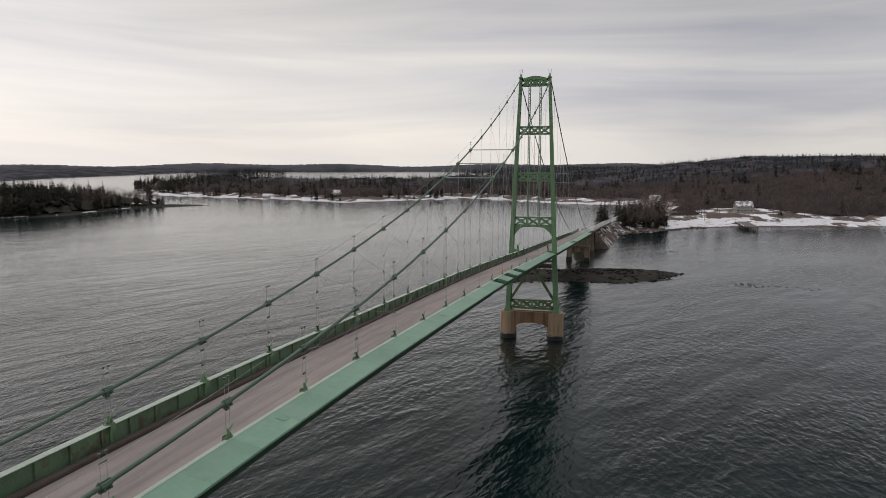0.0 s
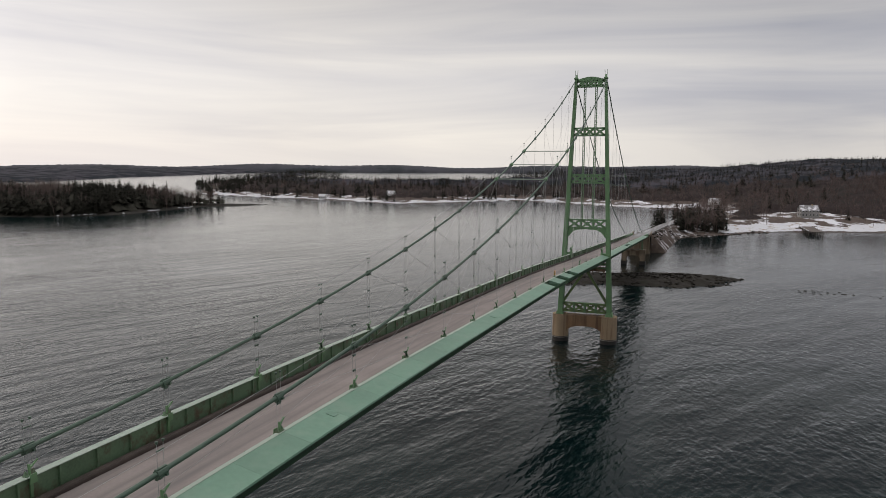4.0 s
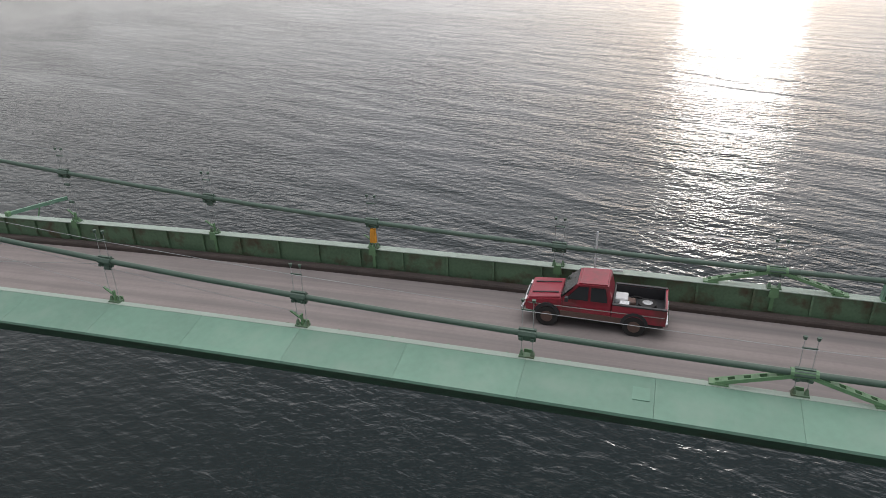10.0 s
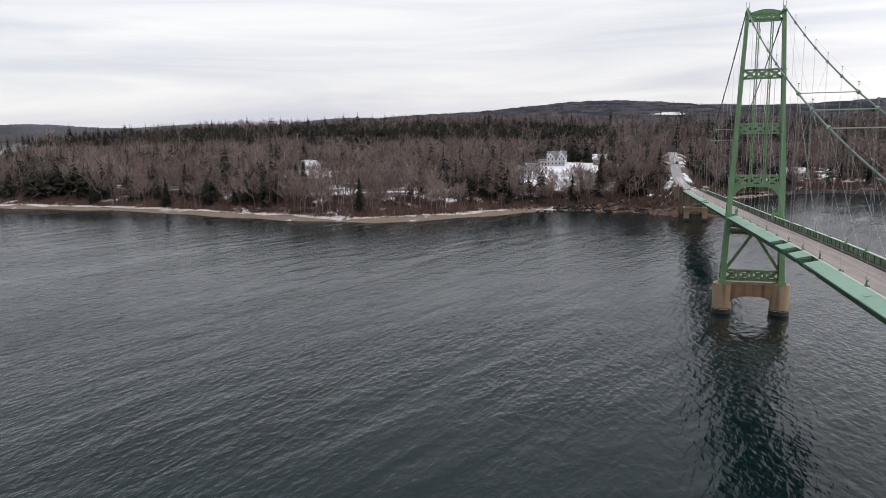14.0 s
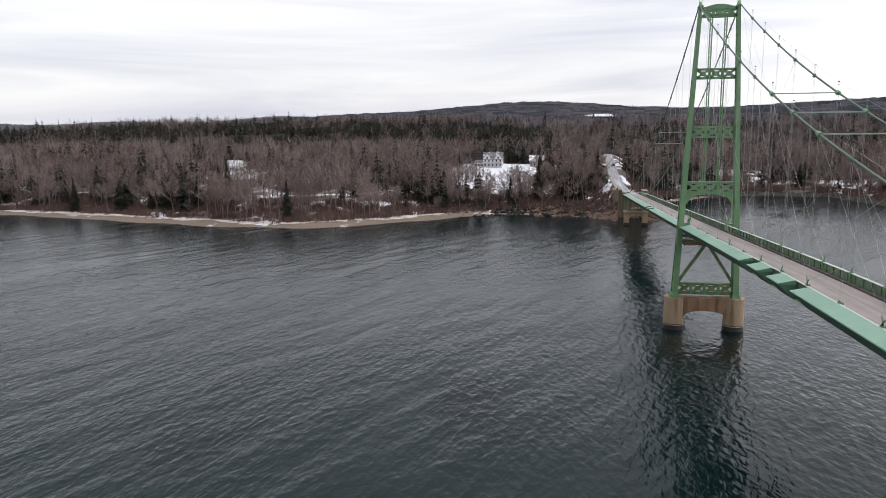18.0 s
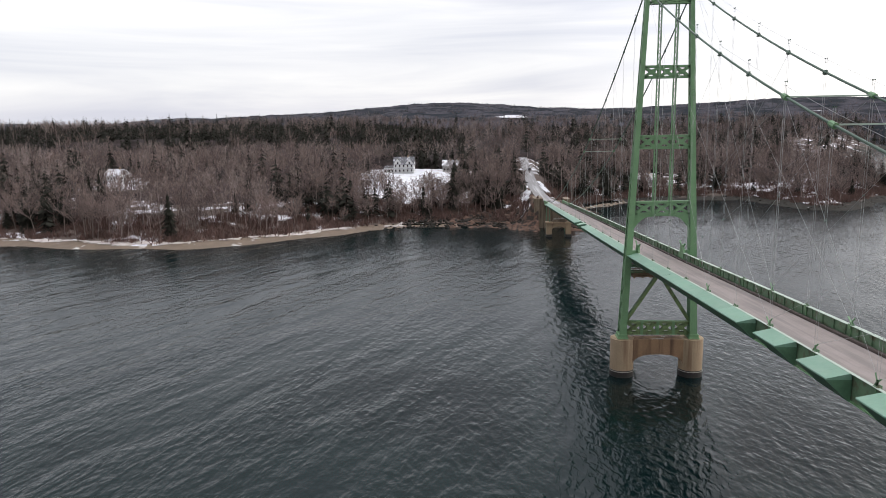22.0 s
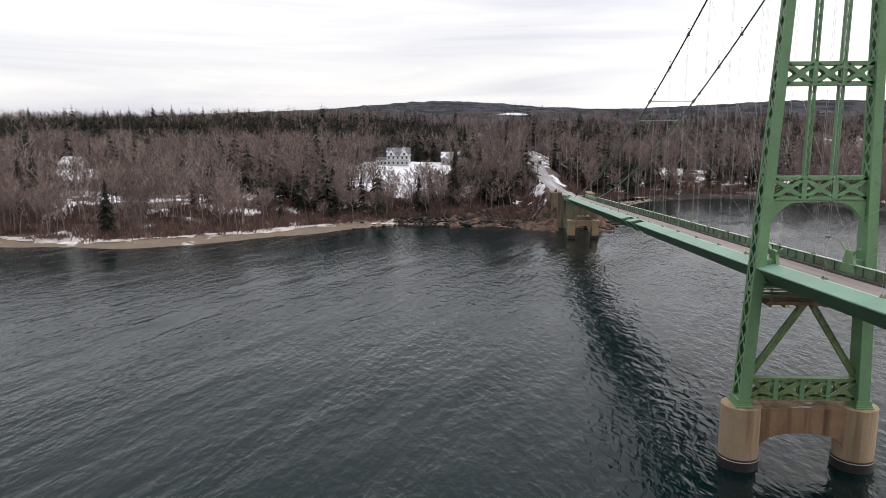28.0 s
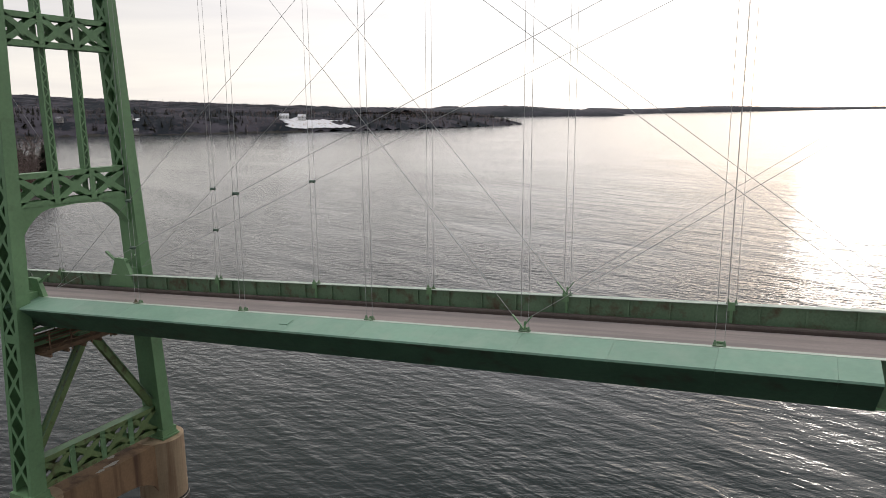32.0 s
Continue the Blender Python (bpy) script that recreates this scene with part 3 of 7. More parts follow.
tagged(sheet("bank_bridge", "bank", lambda x, y: mainland_z(x, y) + 2.8 * np.exp(-((x + 333) / 5) ** 2 - ((y + 7) / 9) ** 2) + 0.8 * wobble(x, y, 2.6, 1.0) + 0.45 * wobble(x, y, 1.1, 4.0), -384, -322, -42, 42, 0.9, lift=0.3, keep=lambda x, y, z: (shore_d(x, y) > -7) & (np.abs(y + 1) > 4.6), rough=0.35), "dark rock and reddish mud bank at the bridge end", "bank")
tagged(sheet("snow_apron", "snow", lambda x, y: mainland_z(x, y) + 0.8 * wobble(x, y, 2.6, 1.0), -392, -346, -24, -4, 0.8, lift=0.75, keep=lambda x, y, z: (((x + 370) / 15) ** 2 + ((y + 10) / 4.5) ** 2 < 0.8 + 0.9 * wobble(x, y, 3.5, 1.0)), rough=0.12), "trodden snow beside the road's end", "snow")
tagged(sheet("snow_streak", "snow", lambda x, y: mainland_z(x, y) + 2.8 * np.exp(-((x + 333) / 5) ** 2 - ((y + 7) / 9) ** 2) + 0.8 * wobble(x, y, 2.6, 1.0), -362, -334, -14, -6, 0.6, lift=0.65, keep=lambda x, y, z: ((x + 348) / 11) ** 2 + ((y + 10 + 1.2 * np.sin(x * 0.5)) / 1.1) ** 2 < 0.8 + 0.5 * wobble(x, y, 2.0, 3.0), rough=0.1), "narrow streak of snow down the muddy bank", "snow")
FIELDS = [(-815, 930, 62, 62), (-790, 862, 26, 20), (-860, 640, 16, 40), (-745, 1120, 10, 34), (-1010, 735, 18, 10), (-2120, -160, 24, 75), (-2160, -30, 18, 45), (-1300, 28, 75, 30), (-1350, 560, 40, 16)]


def in_field(x, y):
    hit = np.zeros(np.shape(x), bool)
    for fx, fy, a, b in FIELDS:
        hit |= ((x - fx) / a) ** 2 + ((y - fy) / b) ** 2 < 0.8 + 0.6 * wobble(x, y, 13, 2.0)
    return hit


tagged(sheet("snow_field", "snow", lambda x, y: mainland_z(x, y) + np.where(y > 700, 3.2, 13.5), -2240, -740, -420, 1080, 6, keep=lambda x, y, z: in_field(x, y) & (shore_d(x, y) > 6)), "open snow-covered fields among the far woods", "field")
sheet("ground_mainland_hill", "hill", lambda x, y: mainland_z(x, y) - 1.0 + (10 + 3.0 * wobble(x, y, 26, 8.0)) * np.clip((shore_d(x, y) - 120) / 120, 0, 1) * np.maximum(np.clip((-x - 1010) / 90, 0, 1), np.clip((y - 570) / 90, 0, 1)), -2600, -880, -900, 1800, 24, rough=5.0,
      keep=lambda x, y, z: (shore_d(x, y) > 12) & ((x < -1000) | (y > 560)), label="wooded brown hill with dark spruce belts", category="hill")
south_d = lambda x, y: inside_distance(x, y, SOUTHLAND)
tagged(sheet("ground_southland", "litter", southland_z, 460, 1200, -700, 760, 6, keep=lambda x, y, z: south_d(x, y) > -7), "brown wooded shore with patches of snow", "ground")
tagged(sheet("ground_causeway", "snowbank", southland_z, 358, 492, -110, 40, 1.4, keep=lambda x, y, z: south_d(x, y) > -9, rough=0.12), "brown causeway bank with old snow lying in patches", "ground")
tagged(sheet("shore_southland", "snow", southland_z, 480, 900, -640, 700, 2.5, lift=0.12, keep=lambda x, y, z: (south_d(x, y) > 1.8 + 1.0 * wobble(x, y, 9, 2)) & (south_d(x, y) < 20 + 11 * wobble(x, y, 22, 4) + 9 * (x < 620)) & (wobble(x, y, 17, 7) > -0.62)), "snow-covered low shore", "shore")
reef_d = lambda x, y: inside_distance(x, y, REEF) + 2.0 * wobble(x, y, 6, 2.5)
tagged(sheet("reef_ground", "rock", lambda x, y: np.clip(reef_d(x, y), -4, 9) * 0.17 + 0.35 * wobble(x, y, 3, 1.5), 236, 298, -52, 42, 1.2, keep=lambda x, y, z: z > -0.5, rough=0.35), "low dark weedy rock reef beside the pier", "reef")
sheet("ground_southland_hill", "hill", lambda x, y: southland_z(x, y) - 1.0 + (10 + 3.0 * wobble(x, y, 24, 9.0)) * np.clip((south_d(x, y) - 105) / 60, 0, 1) * np.clip((x - 905) / 90, 0, 1), 900, 2300, -900, 1350, 24, rough=5.0,
      keep=lambda x, y, z: south_d(x, y) > 110, label="low wooded ridge behind the shore", category="hill")
tagged(sheet("ground_island", "rock", island_z, 385, 675, 400, 760, 5), "low rocky island shore", "ground")
tagged(sheet("ground_outer_shore", "hill", outer_z, 950, 3400, 1450, 3200, 40, rough=6.0), "distant wooded shore across the water", "ground")

LAWN = [(-378, -74), (-376, -30), (-440, -24), (-505, -16), (-520, -60), (-512, -100), (-440, -96)]


def plot_d(x, y):
    """Distance from the cabin's long open plot, which falls towards the shore."""
    u, v = (x + 455) * 0.86 + (y + 240) * 0.51, (x + 455) * -0.51 + (y + 240) * 0.86
    return np.hypot((u - 22) / 2.1, v) - 17


def clearing(x, y):
    """Distance from the open ground: lawn, road verge, cabin plots, the bank at the bridge."""
    d = -inside_distance(x, y, LAWN)
    d = np.minimum(d, np.maximum(np.abs(y - road_y(x)) - 7.5, -545 - x))
    d = np.minimum(d, plot_d(x, y))
    d = np.minimum(d, np.hypot(x + 452, y - 62) - 11)
    return np.minimum(d, np.maximum(-372 - x, np.abs(y) - 22))


def open_ground(x, y):
    return clearing(x, y) < 0


tagged(sheet("snow_plot", "snow", mainland_z, -500, -380, -290, -180, 3, lift=0.3, keep=lambda x, y, z: plot_d(x, y) < -1 + 5 * wobble(x, y, 9, 2.0)), "snow-covered plot round the cabin", "snow")
# filler sheets under the crowns; their dark colour carries the woods' shade
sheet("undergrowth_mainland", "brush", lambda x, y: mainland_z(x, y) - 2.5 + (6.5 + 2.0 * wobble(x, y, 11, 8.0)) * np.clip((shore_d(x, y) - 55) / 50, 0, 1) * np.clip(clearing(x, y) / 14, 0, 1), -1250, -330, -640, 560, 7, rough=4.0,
      keep=lambda x, y, z: (shore_d(x, y) > 55) & ~open_ground(x, y), label="dark filler sheet for undergrowth and shade between the trees", category="undergrowth")
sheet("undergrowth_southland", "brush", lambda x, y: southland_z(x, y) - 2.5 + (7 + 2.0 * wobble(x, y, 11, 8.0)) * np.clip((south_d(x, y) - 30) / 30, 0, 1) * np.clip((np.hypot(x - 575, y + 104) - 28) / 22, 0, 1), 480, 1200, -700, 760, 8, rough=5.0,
      keep=lambda x, y, z: (south_d(x, y) > 30) & (np.hypot(x - 575, y + 104) > 30), label="dark filler sheet for undergrowth and shade behind the shore", category="undergrowth")
sheet("undergrowth_island", "needle", lambda x, y: island_z(x, y) + 0.5 + 7 * np.clip((inside_distance(x, y, ISLAND) - 5) / 16, 0, 1), 385, 675, 400, 760, 5, rough=3.0,
      keep=lambda x, y, z: (inside_distance(x, y, ISLAND) > 5) & (y > 440), label="dense dark thicket on the island", category="thicket")
tagged(sheet("ice_line_island", "snow", island_z, 385, 675, 400, 760, 2, lift=0.3, keep=lambda x, y, z: (inside_distance(x, y, ISLAND) > 1.5) & (inside_distance(x, y, ISLAND) < 4.5 + 1.5 * wobble(x, y, 14, 2.0)) & (wobble(x, y, 21, 3.0) > -0.85)), "thin snow line round the island's shore", "snow")


def far_ridge(name, az0, az1, dist, top, seed, label, rough=3.0):
    """A low wooded shore from one bearing to another; dist and top are its values at the two ends."""
    az = np.radians(np.linspace(az0, az1, int(abs(az1 - az0) * 9) + 2))
    rnd = np.random.default_rng(seed)
    s = np.linspace(0, 1, len(az))
    d, tall = dist[0] + (dist[1] - dist[0]) * s, top[0] + (top[1] - top[0]) * s
    base = sea_z(d)
    h = tall * (0.78 + 0.22 * np.sin(az * 23 + seed) * np.sin(az * 9.1 + 2 * seed)) + rough * rnd.random(len(az))
    ease = np.clip(np.minimum(np.arange(len(az)), np.arange(len(az))[::-1]) / 14.0, 0, 1) ** 0.6
    rows = [np.stack([np.cos(az) * (d + k), np.sin(az) * (d + k), base - 3 + hh * h * ease], -1) for k, hh in ((0, 0.0), (8, 0.35), (90, 0.8), (200, 1.0), (320, 0.0))]
    v, n = np.concatenate(rows), len(az)
    f = [(i * n + j, i * n + j + 1, (i + 1) * n + j + 1, (i + 1) * n + j) for i in range(4) for j in range(n - 1)]
    me = numpy_mesh(name, v, f)
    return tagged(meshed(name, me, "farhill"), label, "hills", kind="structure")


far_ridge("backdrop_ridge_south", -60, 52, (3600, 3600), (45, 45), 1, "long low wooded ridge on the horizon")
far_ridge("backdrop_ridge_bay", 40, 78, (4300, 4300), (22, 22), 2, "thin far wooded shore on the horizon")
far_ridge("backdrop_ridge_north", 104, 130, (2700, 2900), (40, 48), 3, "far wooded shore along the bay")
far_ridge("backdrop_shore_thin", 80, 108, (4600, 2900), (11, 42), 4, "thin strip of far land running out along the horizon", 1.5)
far_ridge("backdrop_hill_blue", 114.6, 118.6, (4700, 4700), (46, 46), 6, "far hill beyond the wooded shore, haze put into its pale blue", 1.0)
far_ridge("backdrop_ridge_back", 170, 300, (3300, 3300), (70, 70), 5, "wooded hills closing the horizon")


# ---- the bridge ----
def stations(x0, x1, per):
    n = max(1, round((x1 - x0) / per))
    return [x0 + (x1 - x0) * i / n for i in range(n + 1)]


HANGERS = [PANEL * i for i in range(-18, 19)]
SIDE_PANEL = SIDE / 17
SIDE_HANGERS = [s * (TOWER_X + SIDE_PANEL * i) for s in (-1, 1) for i in range(1, 14)]
TOWERS = (-166.0, TOWER_X)
SPANS = ((-END_X, -166.0), (-166.0, TOWER_X), (TOWER_X, END_X))


def profile_sweep(bm, xs, prof):
    """Sweeps a closed outline of (y, dz below the girder's top) along x."""
    rings = [[bm.verts.new((x, y, girder_top(x) + dz)) for y, dz in prof] for x in xs]
    n = len(prof)
    for a, b in zip(rings, rings[1:]):
        for j in range(n):
            bm.faces.new((a[j], a[(j + 1) % n], b[(j + 1) % n], b[j]))
    bm.faces.new(rings[0][::-1])
    bm.faces.new(rings[-1])


# roadway
road_bm = bmesh.new()
xs_all = stations(-END_X - 15, END_X + 15, PANEL / 2)
profile_sweep(road_bm, xs_all, [(-2.95, -ROAD_DROP - 0.3), (2.95, -ROAD_DROP - 0.3), (2.95, -ROAD_DROP), (0, -ROAD_DROP + 0.06), (-2.95, -ROAD_DROP)])
deck = tagged(part("road_deck", road_bm, "road"), "worn pale concrete two-lane bridge roadway", "road", kind="structure")
for side in (-1, 1):
    bm = bmesh.new()
    profile_sweep(bm, xs_all, [(side * 2.95, -ROAD_DROP - 0.3), (side * 3.32, -ROAD_DROP - 0.3), (side * 3.32, -ROAD_DROP + 0.24), (side * 2.99, -ROAD_DROP + 0.24), (side * 2.95, -ROAD_DROP + 0.16)])
    tagged(part("kerb", bm, "rust"), "rusty brown steel kerb along the bridge roadway", "kerb", kind="structure")
# cross beams below the deck
for x in HANGERS + SIDE_HANGERS:
    bm = bmesh.new()
    box(bm, -0.14, 0.14, -3.5, 3.5, -1.95, -ROAD_DROP - 0.32)
    beam = tagged(part("floor_beam", bm, "web"), "green steel floor beam below the bridge deck", "beam", "floor beams below the deck")
    beam.matrix_basis = pose(x, 0, girder_top(x))


def girder(span, side):
    x0, x1 = span
    x0, x1 = x0 + (0.5 if x0 > -END_X else 0), x1 - (0.5 if x1 < END_X else 0)
    g = tagged(empty("stiffening_girder", (x0 + x1) / 2, side * HALF, 0), "green painted steel plate girder along the bridge deck", "girder", "stiffening girders", kind="structure")
    g_inv = g.matrix_basis.inverted()
    def add(name, bm, mat, label="", parent=None):
        ob = part(name, bm, mat, None, label)
        ob.parent = parent or g
        ob.matrix_parent_inverse = g_inv
        return ob
    xs = stations(x0, x1, PANEL / 2)
    y = side * HALF
    bm = bmesh.new()
    profile_sweep(bm, xs, [(y - 0.02, -2.02), (y + 0.02, -2.02), (y + 0.02, -0.03), (y - 0.02, -0.03)])
    add("web_plate", bm, "web", "weathered green web plate")
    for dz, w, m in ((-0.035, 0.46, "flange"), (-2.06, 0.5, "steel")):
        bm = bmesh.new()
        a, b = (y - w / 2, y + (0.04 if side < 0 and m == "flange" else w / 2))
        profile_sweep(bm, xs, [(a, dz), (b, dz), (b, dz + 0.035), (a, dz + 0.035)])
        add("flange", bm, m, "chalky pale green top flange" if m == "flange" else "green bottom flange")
    # inner stiffeners, four to a panel
    n = round((x1 - x0) / (PANEL / 4))
    near = span[0] == TOWERS[0]
    rest = bmesh.new()
    for i in range(1, n):
        x = x0 + (x1 - x0) * i / n
        if near and side > 0:
            bm = bmesh.new()
            box(bm, x - 0.045, x + 0.045, y - 0.15, y - 0.02, girder_top(x) - ROAD_DROP + 0.2, girder_top(x) - 0.04)
            add("stiffener", bm, "web")
        else:
            box(rest, x - 0.045, x + 0.045, *sorted((y - side * 0.15, y - side * 0.02)), girder_top(x) - ROAD_DROP + 0.2, girder_top(x) - 0.04)
    if rest.verts:
        ob = add("web_stiffeners", rest, "web")
        tagged(ob, kind="stuff")
    else:
        rest.free()
    # fairing: pointed nose plates outside the web, left open beside three hangers near each tower
    edges = {x0, x1} | {k * PANEL / 2 for k in range(-80, 81) if x0 + 0.4 < k * PANEL / 2 < x1 - 0.4}
    gaps = [(s * (k - 0.12) * PANEL, s * (k + 0.33) * PANEL) for s in (-1, 1) for k in (11, 12, 13)] if near else [(s * (k - 0.12) * PANEL, s * (k + 0.33) * PANEL) for s in (-1, 1) for k in (25.35, 26.2)]
    gaps = [tuple(sorted(q)) for q in gaps]
    edges = sorted({e for e in edges if not any(p - 0.3 < e < q + 0.3 for p, q in gaps)} | {e for q in gaps for e in q if x0 < e < x1})
    for a, b in zip(edges, edges[1:]):
        if any(p - 0.01 < (a + b) / 2 < q + 0.01 for p, q in gaps):
            continue
        bm = bmesh.new()
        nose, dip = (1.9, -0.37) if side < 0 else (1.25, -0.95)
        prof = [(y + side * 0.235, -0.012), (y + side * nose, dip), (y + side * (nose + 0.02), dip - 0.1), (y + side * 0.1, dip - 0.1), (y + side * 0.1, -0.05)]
        # lower plate apart from the top one, its colour darkened as shade
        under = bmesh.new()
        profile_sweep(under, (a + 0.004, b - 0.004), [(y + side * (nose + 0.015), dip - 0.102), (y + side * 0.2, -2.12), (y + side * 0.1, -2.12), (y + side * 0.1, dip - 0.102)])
        add("soffit_plate", under, "soffit", "green underside plate of the fairing, shade put into its colour")
        e = 0.004
        rings = [[bm.verts.new((x, yy, girder_top(x) + dz)) for yy, dz in prof] for x in (a + e, b - e)]
        m = len(prof)
        for j in range(m):
            bm.faces.new((rings[0][j], rings[0][(j + 1) % m], rings[1][(j + 1) % m], rings[1][j]))
        bm.faces.new(rings[0][::-1])
        bm.faces.new(rings[1])
        add("fairing_panel", bm, "fairing", "pale sea-green sloping fairing plate")
    # shallow access lids on some fairing plates
    for k in range(-17, 18, 4):
        x = k * PANEL + PANEL * 0.42
        if side > 0 or not near or not x0 < x < x1 or any(abs(abs(x) / PANEL - q) < 1 for q in (11, 12, 13)):
            continue
        bm = bmesh.new()
        lid = lambda xx, s, up: (xx, y + side * (0.235 + 1.665 * s), girder_top(xx) - 0.012 - 0.358 * s + up)
        hexa(bm, [lid(x, 0.30, 0.002), lid(x + 0.55, 0.30, 0.002), lid(x + 0.55, 0.62, 0.002), lid(x, 0.62, 0.002)],
             [lid(x, 0.30, 0.03), lid(x + 0.55, 0.30, 0.03), lid(x + 0.55, 0.62, 0.03), lid(x, 0.62, 0.03)])
        add("access_lid", bm, "fairing")
    return g


for span in SPANS:
    for side in (-1, 1):
        girder(span, side)

# main cables
for side in (-1, 1):
    bm = bmesh.new()
    xs = stations(-END_X + 4, END_X - 4, PANEL / 2) + [-166.0, TOWER_X]
    tube(bm, [(x, side * HALF, cable_z(x)) for x in sorted(set(xs))], 0.115, 8)
    cable = tagged(part("main_cable", bm, "cable", smooth=True), "green painted main suspension cable", "cable", "main cables")
    bm = bmesh.new()
    tube(bm, [(x, side * (HALF + 0.28), cable_z(x) + 1.05) for x in stations(-TOWER_X + 2, TOWER_X - 2, PANEL)], 0.012, 4)
    part("hand_line", bm, "rope", cable, "thin grey wire above the cable")


# hangers
def hanger(x, side):
    zc, zg = cable_z(x), girder_top(x)
    hgr = tagged(empty("hanger", x, side * HALF, zg), "pair of thin grey steel hanger ropes with green clamp", "hanger", "hangers of the bridge")
    top = zc - zg + (1.25 if abs(x) < TOWER_X else 0.8)
    for dx in (-0.19, 0.19):
        bm = bmesh.new()
        tube(bm, [(dx, 0, 0.1), (dx, 0, top)], 0.011, 5)
        part("rope", bm, "rope", hgr)
        bm = bmesh.new()
        tube(bm, [(dx, 0, top - 0.02), (dx, 0, top + 0.09)], 0.05, 6, 0.075)
        part("cap", bm, "cable", hgr)
    bm = bmesh.new()
    bar(bm, (-0.22, 0, top - 0.32), (0.22, 0, top - 0.32), 0.045)
    part("spreader", bm, "cable", hgr)
    slope = (cable_z(x + 0.2) - cable_z(x - 0.2)) / 0.4
    bm = bmesh.new()
    c = zc - zg
    tube(bm, [(-0.3, 0, c - 0.3 * slope), (-0.14, 0, c - 0.14 * slope), (0.14, 0, c + 0.14 * slope), (0.3, 0, c + 0.3 * slope)], 0.17, 8)
    box(bm, -0.3, 0.3, -0.06, 0.06, c - 0.26, c + 0.2)
    for dx in (-0.19, 0.19):
        box(bm, dx - 0.06, dx + 0.06, -0.19, 0.19, c - 0.2, c - 0.1)
    part("clamp", bm, "cable", hgr, "dark green bolted cable clamp")
    bm = bmesh.new()
    box(bm, -0.27, 0.27, -0.14, 0.14, 0.002, 0.05)
    for dx in (-0.19, 0.19):
        hexa(bm, [(dx - 0.07, -0.08, 0.05), (dx + 0.07, -0.08, 0.05), (dx + 0.07, 0.08, 0.05), (dx - 0.07, 0.08, 0.05)],
             [(dx - 0.03, -0.03, 0.24), (dx + 0.03, -0.03, 0.24), (dx + 0.03, 0.03, 0.24), (dx - 0.03, 0.03, 0.24)])
    part("foot", bm, "web", hgr)
    bm = bmesh.new()
    box(bm, -0.07, 0.07, -side * 0.02 - 0.1, -side * 0.02 + 0.1, -1.0, -0.03)
    hexa(bm, [(-0.2, -side * 0.24 - 0.02, -0.32), (0.2, -side * 0.24 - 0.02, -0.32), (0.2, -side * 0.24 + 0.02, -0.32), (-0.2, -side * 0.24 + 0.02, -0.32)],
         [(-0.14, -side * 0.25 - 0.02, 0.12), (0.14, -side * 0.25 - 0.02, 0.12), (0.14, -side * 0.25 + 0.02, 0.12), (-0.14, -side * 0.25 + 0.02, 0.12)])
    part("bracket", bm, "steel", hgr)
    return hgr


for side in (-1, 1):
    for x in HANGERS + SIDE_HANGERS:
        if cable_z(x) - girder_top(x) > 0.5:
            hanger(x, side)


# inclined stays between girder and cable, with their forked feet
def stay(x0, x1, side, fork=True):
    z0, z1 = girder_top(x0) + 0.55, cable_z(x1) - 0.15
    st = tagged(empty("stay", x0, side * HALF, girder_top(x0)), "thin inclined wire stay from girder to cable", "stay", "inclined stays")
    bm = bmesh.new()
    tube(bm, [(0, 0, z0 - girder_top(x0)), (x1 - x0, 0, z1 - girder_top(x0))], 0.012, 4)
    part("wire", bm, "rope", st)
    lo, hi = sorted((x0, x1))
    marks = [k * PANEL for k in range(-19, 20) if lo + 3 < k * PANEL < hi - 3]
    for q in marks[len(marks) // 2:len(marks) // 2 + 1]:
        f = (q - x0) / (x1 - x0)
        bm = bmesh.new()
        c = z0 - girder_top(x0) + (z1 - z0) * f
        tube(bm, [(q - x0 - 0.14, 0, c), (q - x0 - 0.07, 0, c), (q - x0 + 0.07, 0, c), (q - x0 + 0.14, 0, c)], 0.075, 6)
        part("wire_clip", bm, "cable", st)
    if fork:
        d = 1 if x1 > x0 else -1
        bm = bmesh.new()
        w = Vector((x1 - x0, 0, z1 - z0)).normalized()
        bar(bm, Vector((0, 0, 0.3)), Vector((0, 0, 0.55)) + w * 0.45, 0.05, 0.1, (0, 1, 0))
        bar(bm, (0, 0, 0.02), (0, 0, 0.5), 0.06, 0.12, (0, 1, 0))
        part("fork", bm, "steel", st)


def tower_stay(s, side, x1, z1, foot):
    """A wire from the tower, at the deck or near its top, to the cable or down to a forked foot on the girder."""
    x0 = s * (TOWER_X - 0.8)
    z0 = girder_top(x0) + 0.6 if foot else 61.5
    st = tagged(empty("stay", x0, side * HALF, z0), "thin inclined wire stay fixed to the tower", "stay", "inclined stays")
    d = Vector((x1 - x0, 0, z1 - z0))
    bm = bmesh.new()
    tube(bm, [(0, 0, 0), tuple(d)], 0.014, 4)
    part("wire", bm, "rope", st)
    for k in ((18,) if x1 * s > 14 * PANEL else (18, 17)) if foot else ():
        f = (s * k * PANEL - x0) / d.x
        bm = bmesh.new()
        c = d * f
        tube(bm, [(c.x - 0.2, 0, c.z), (c.x - 0.09, 0, c.z + 0.03), (c.x + 0.09, 0, c.z + 0.03), (c.x + 0.2, 0, c.z)], 0.1, 6)
        part("wire_clip", bm, "cable", st)
    if not foot:
        w = -d.normalized()
        bm = bmesh.new()
        bar(bm, d, d + w * 0.95, 0.06, 0.12, (0, 1, 0))
        part("fork", bm, "steel", st)


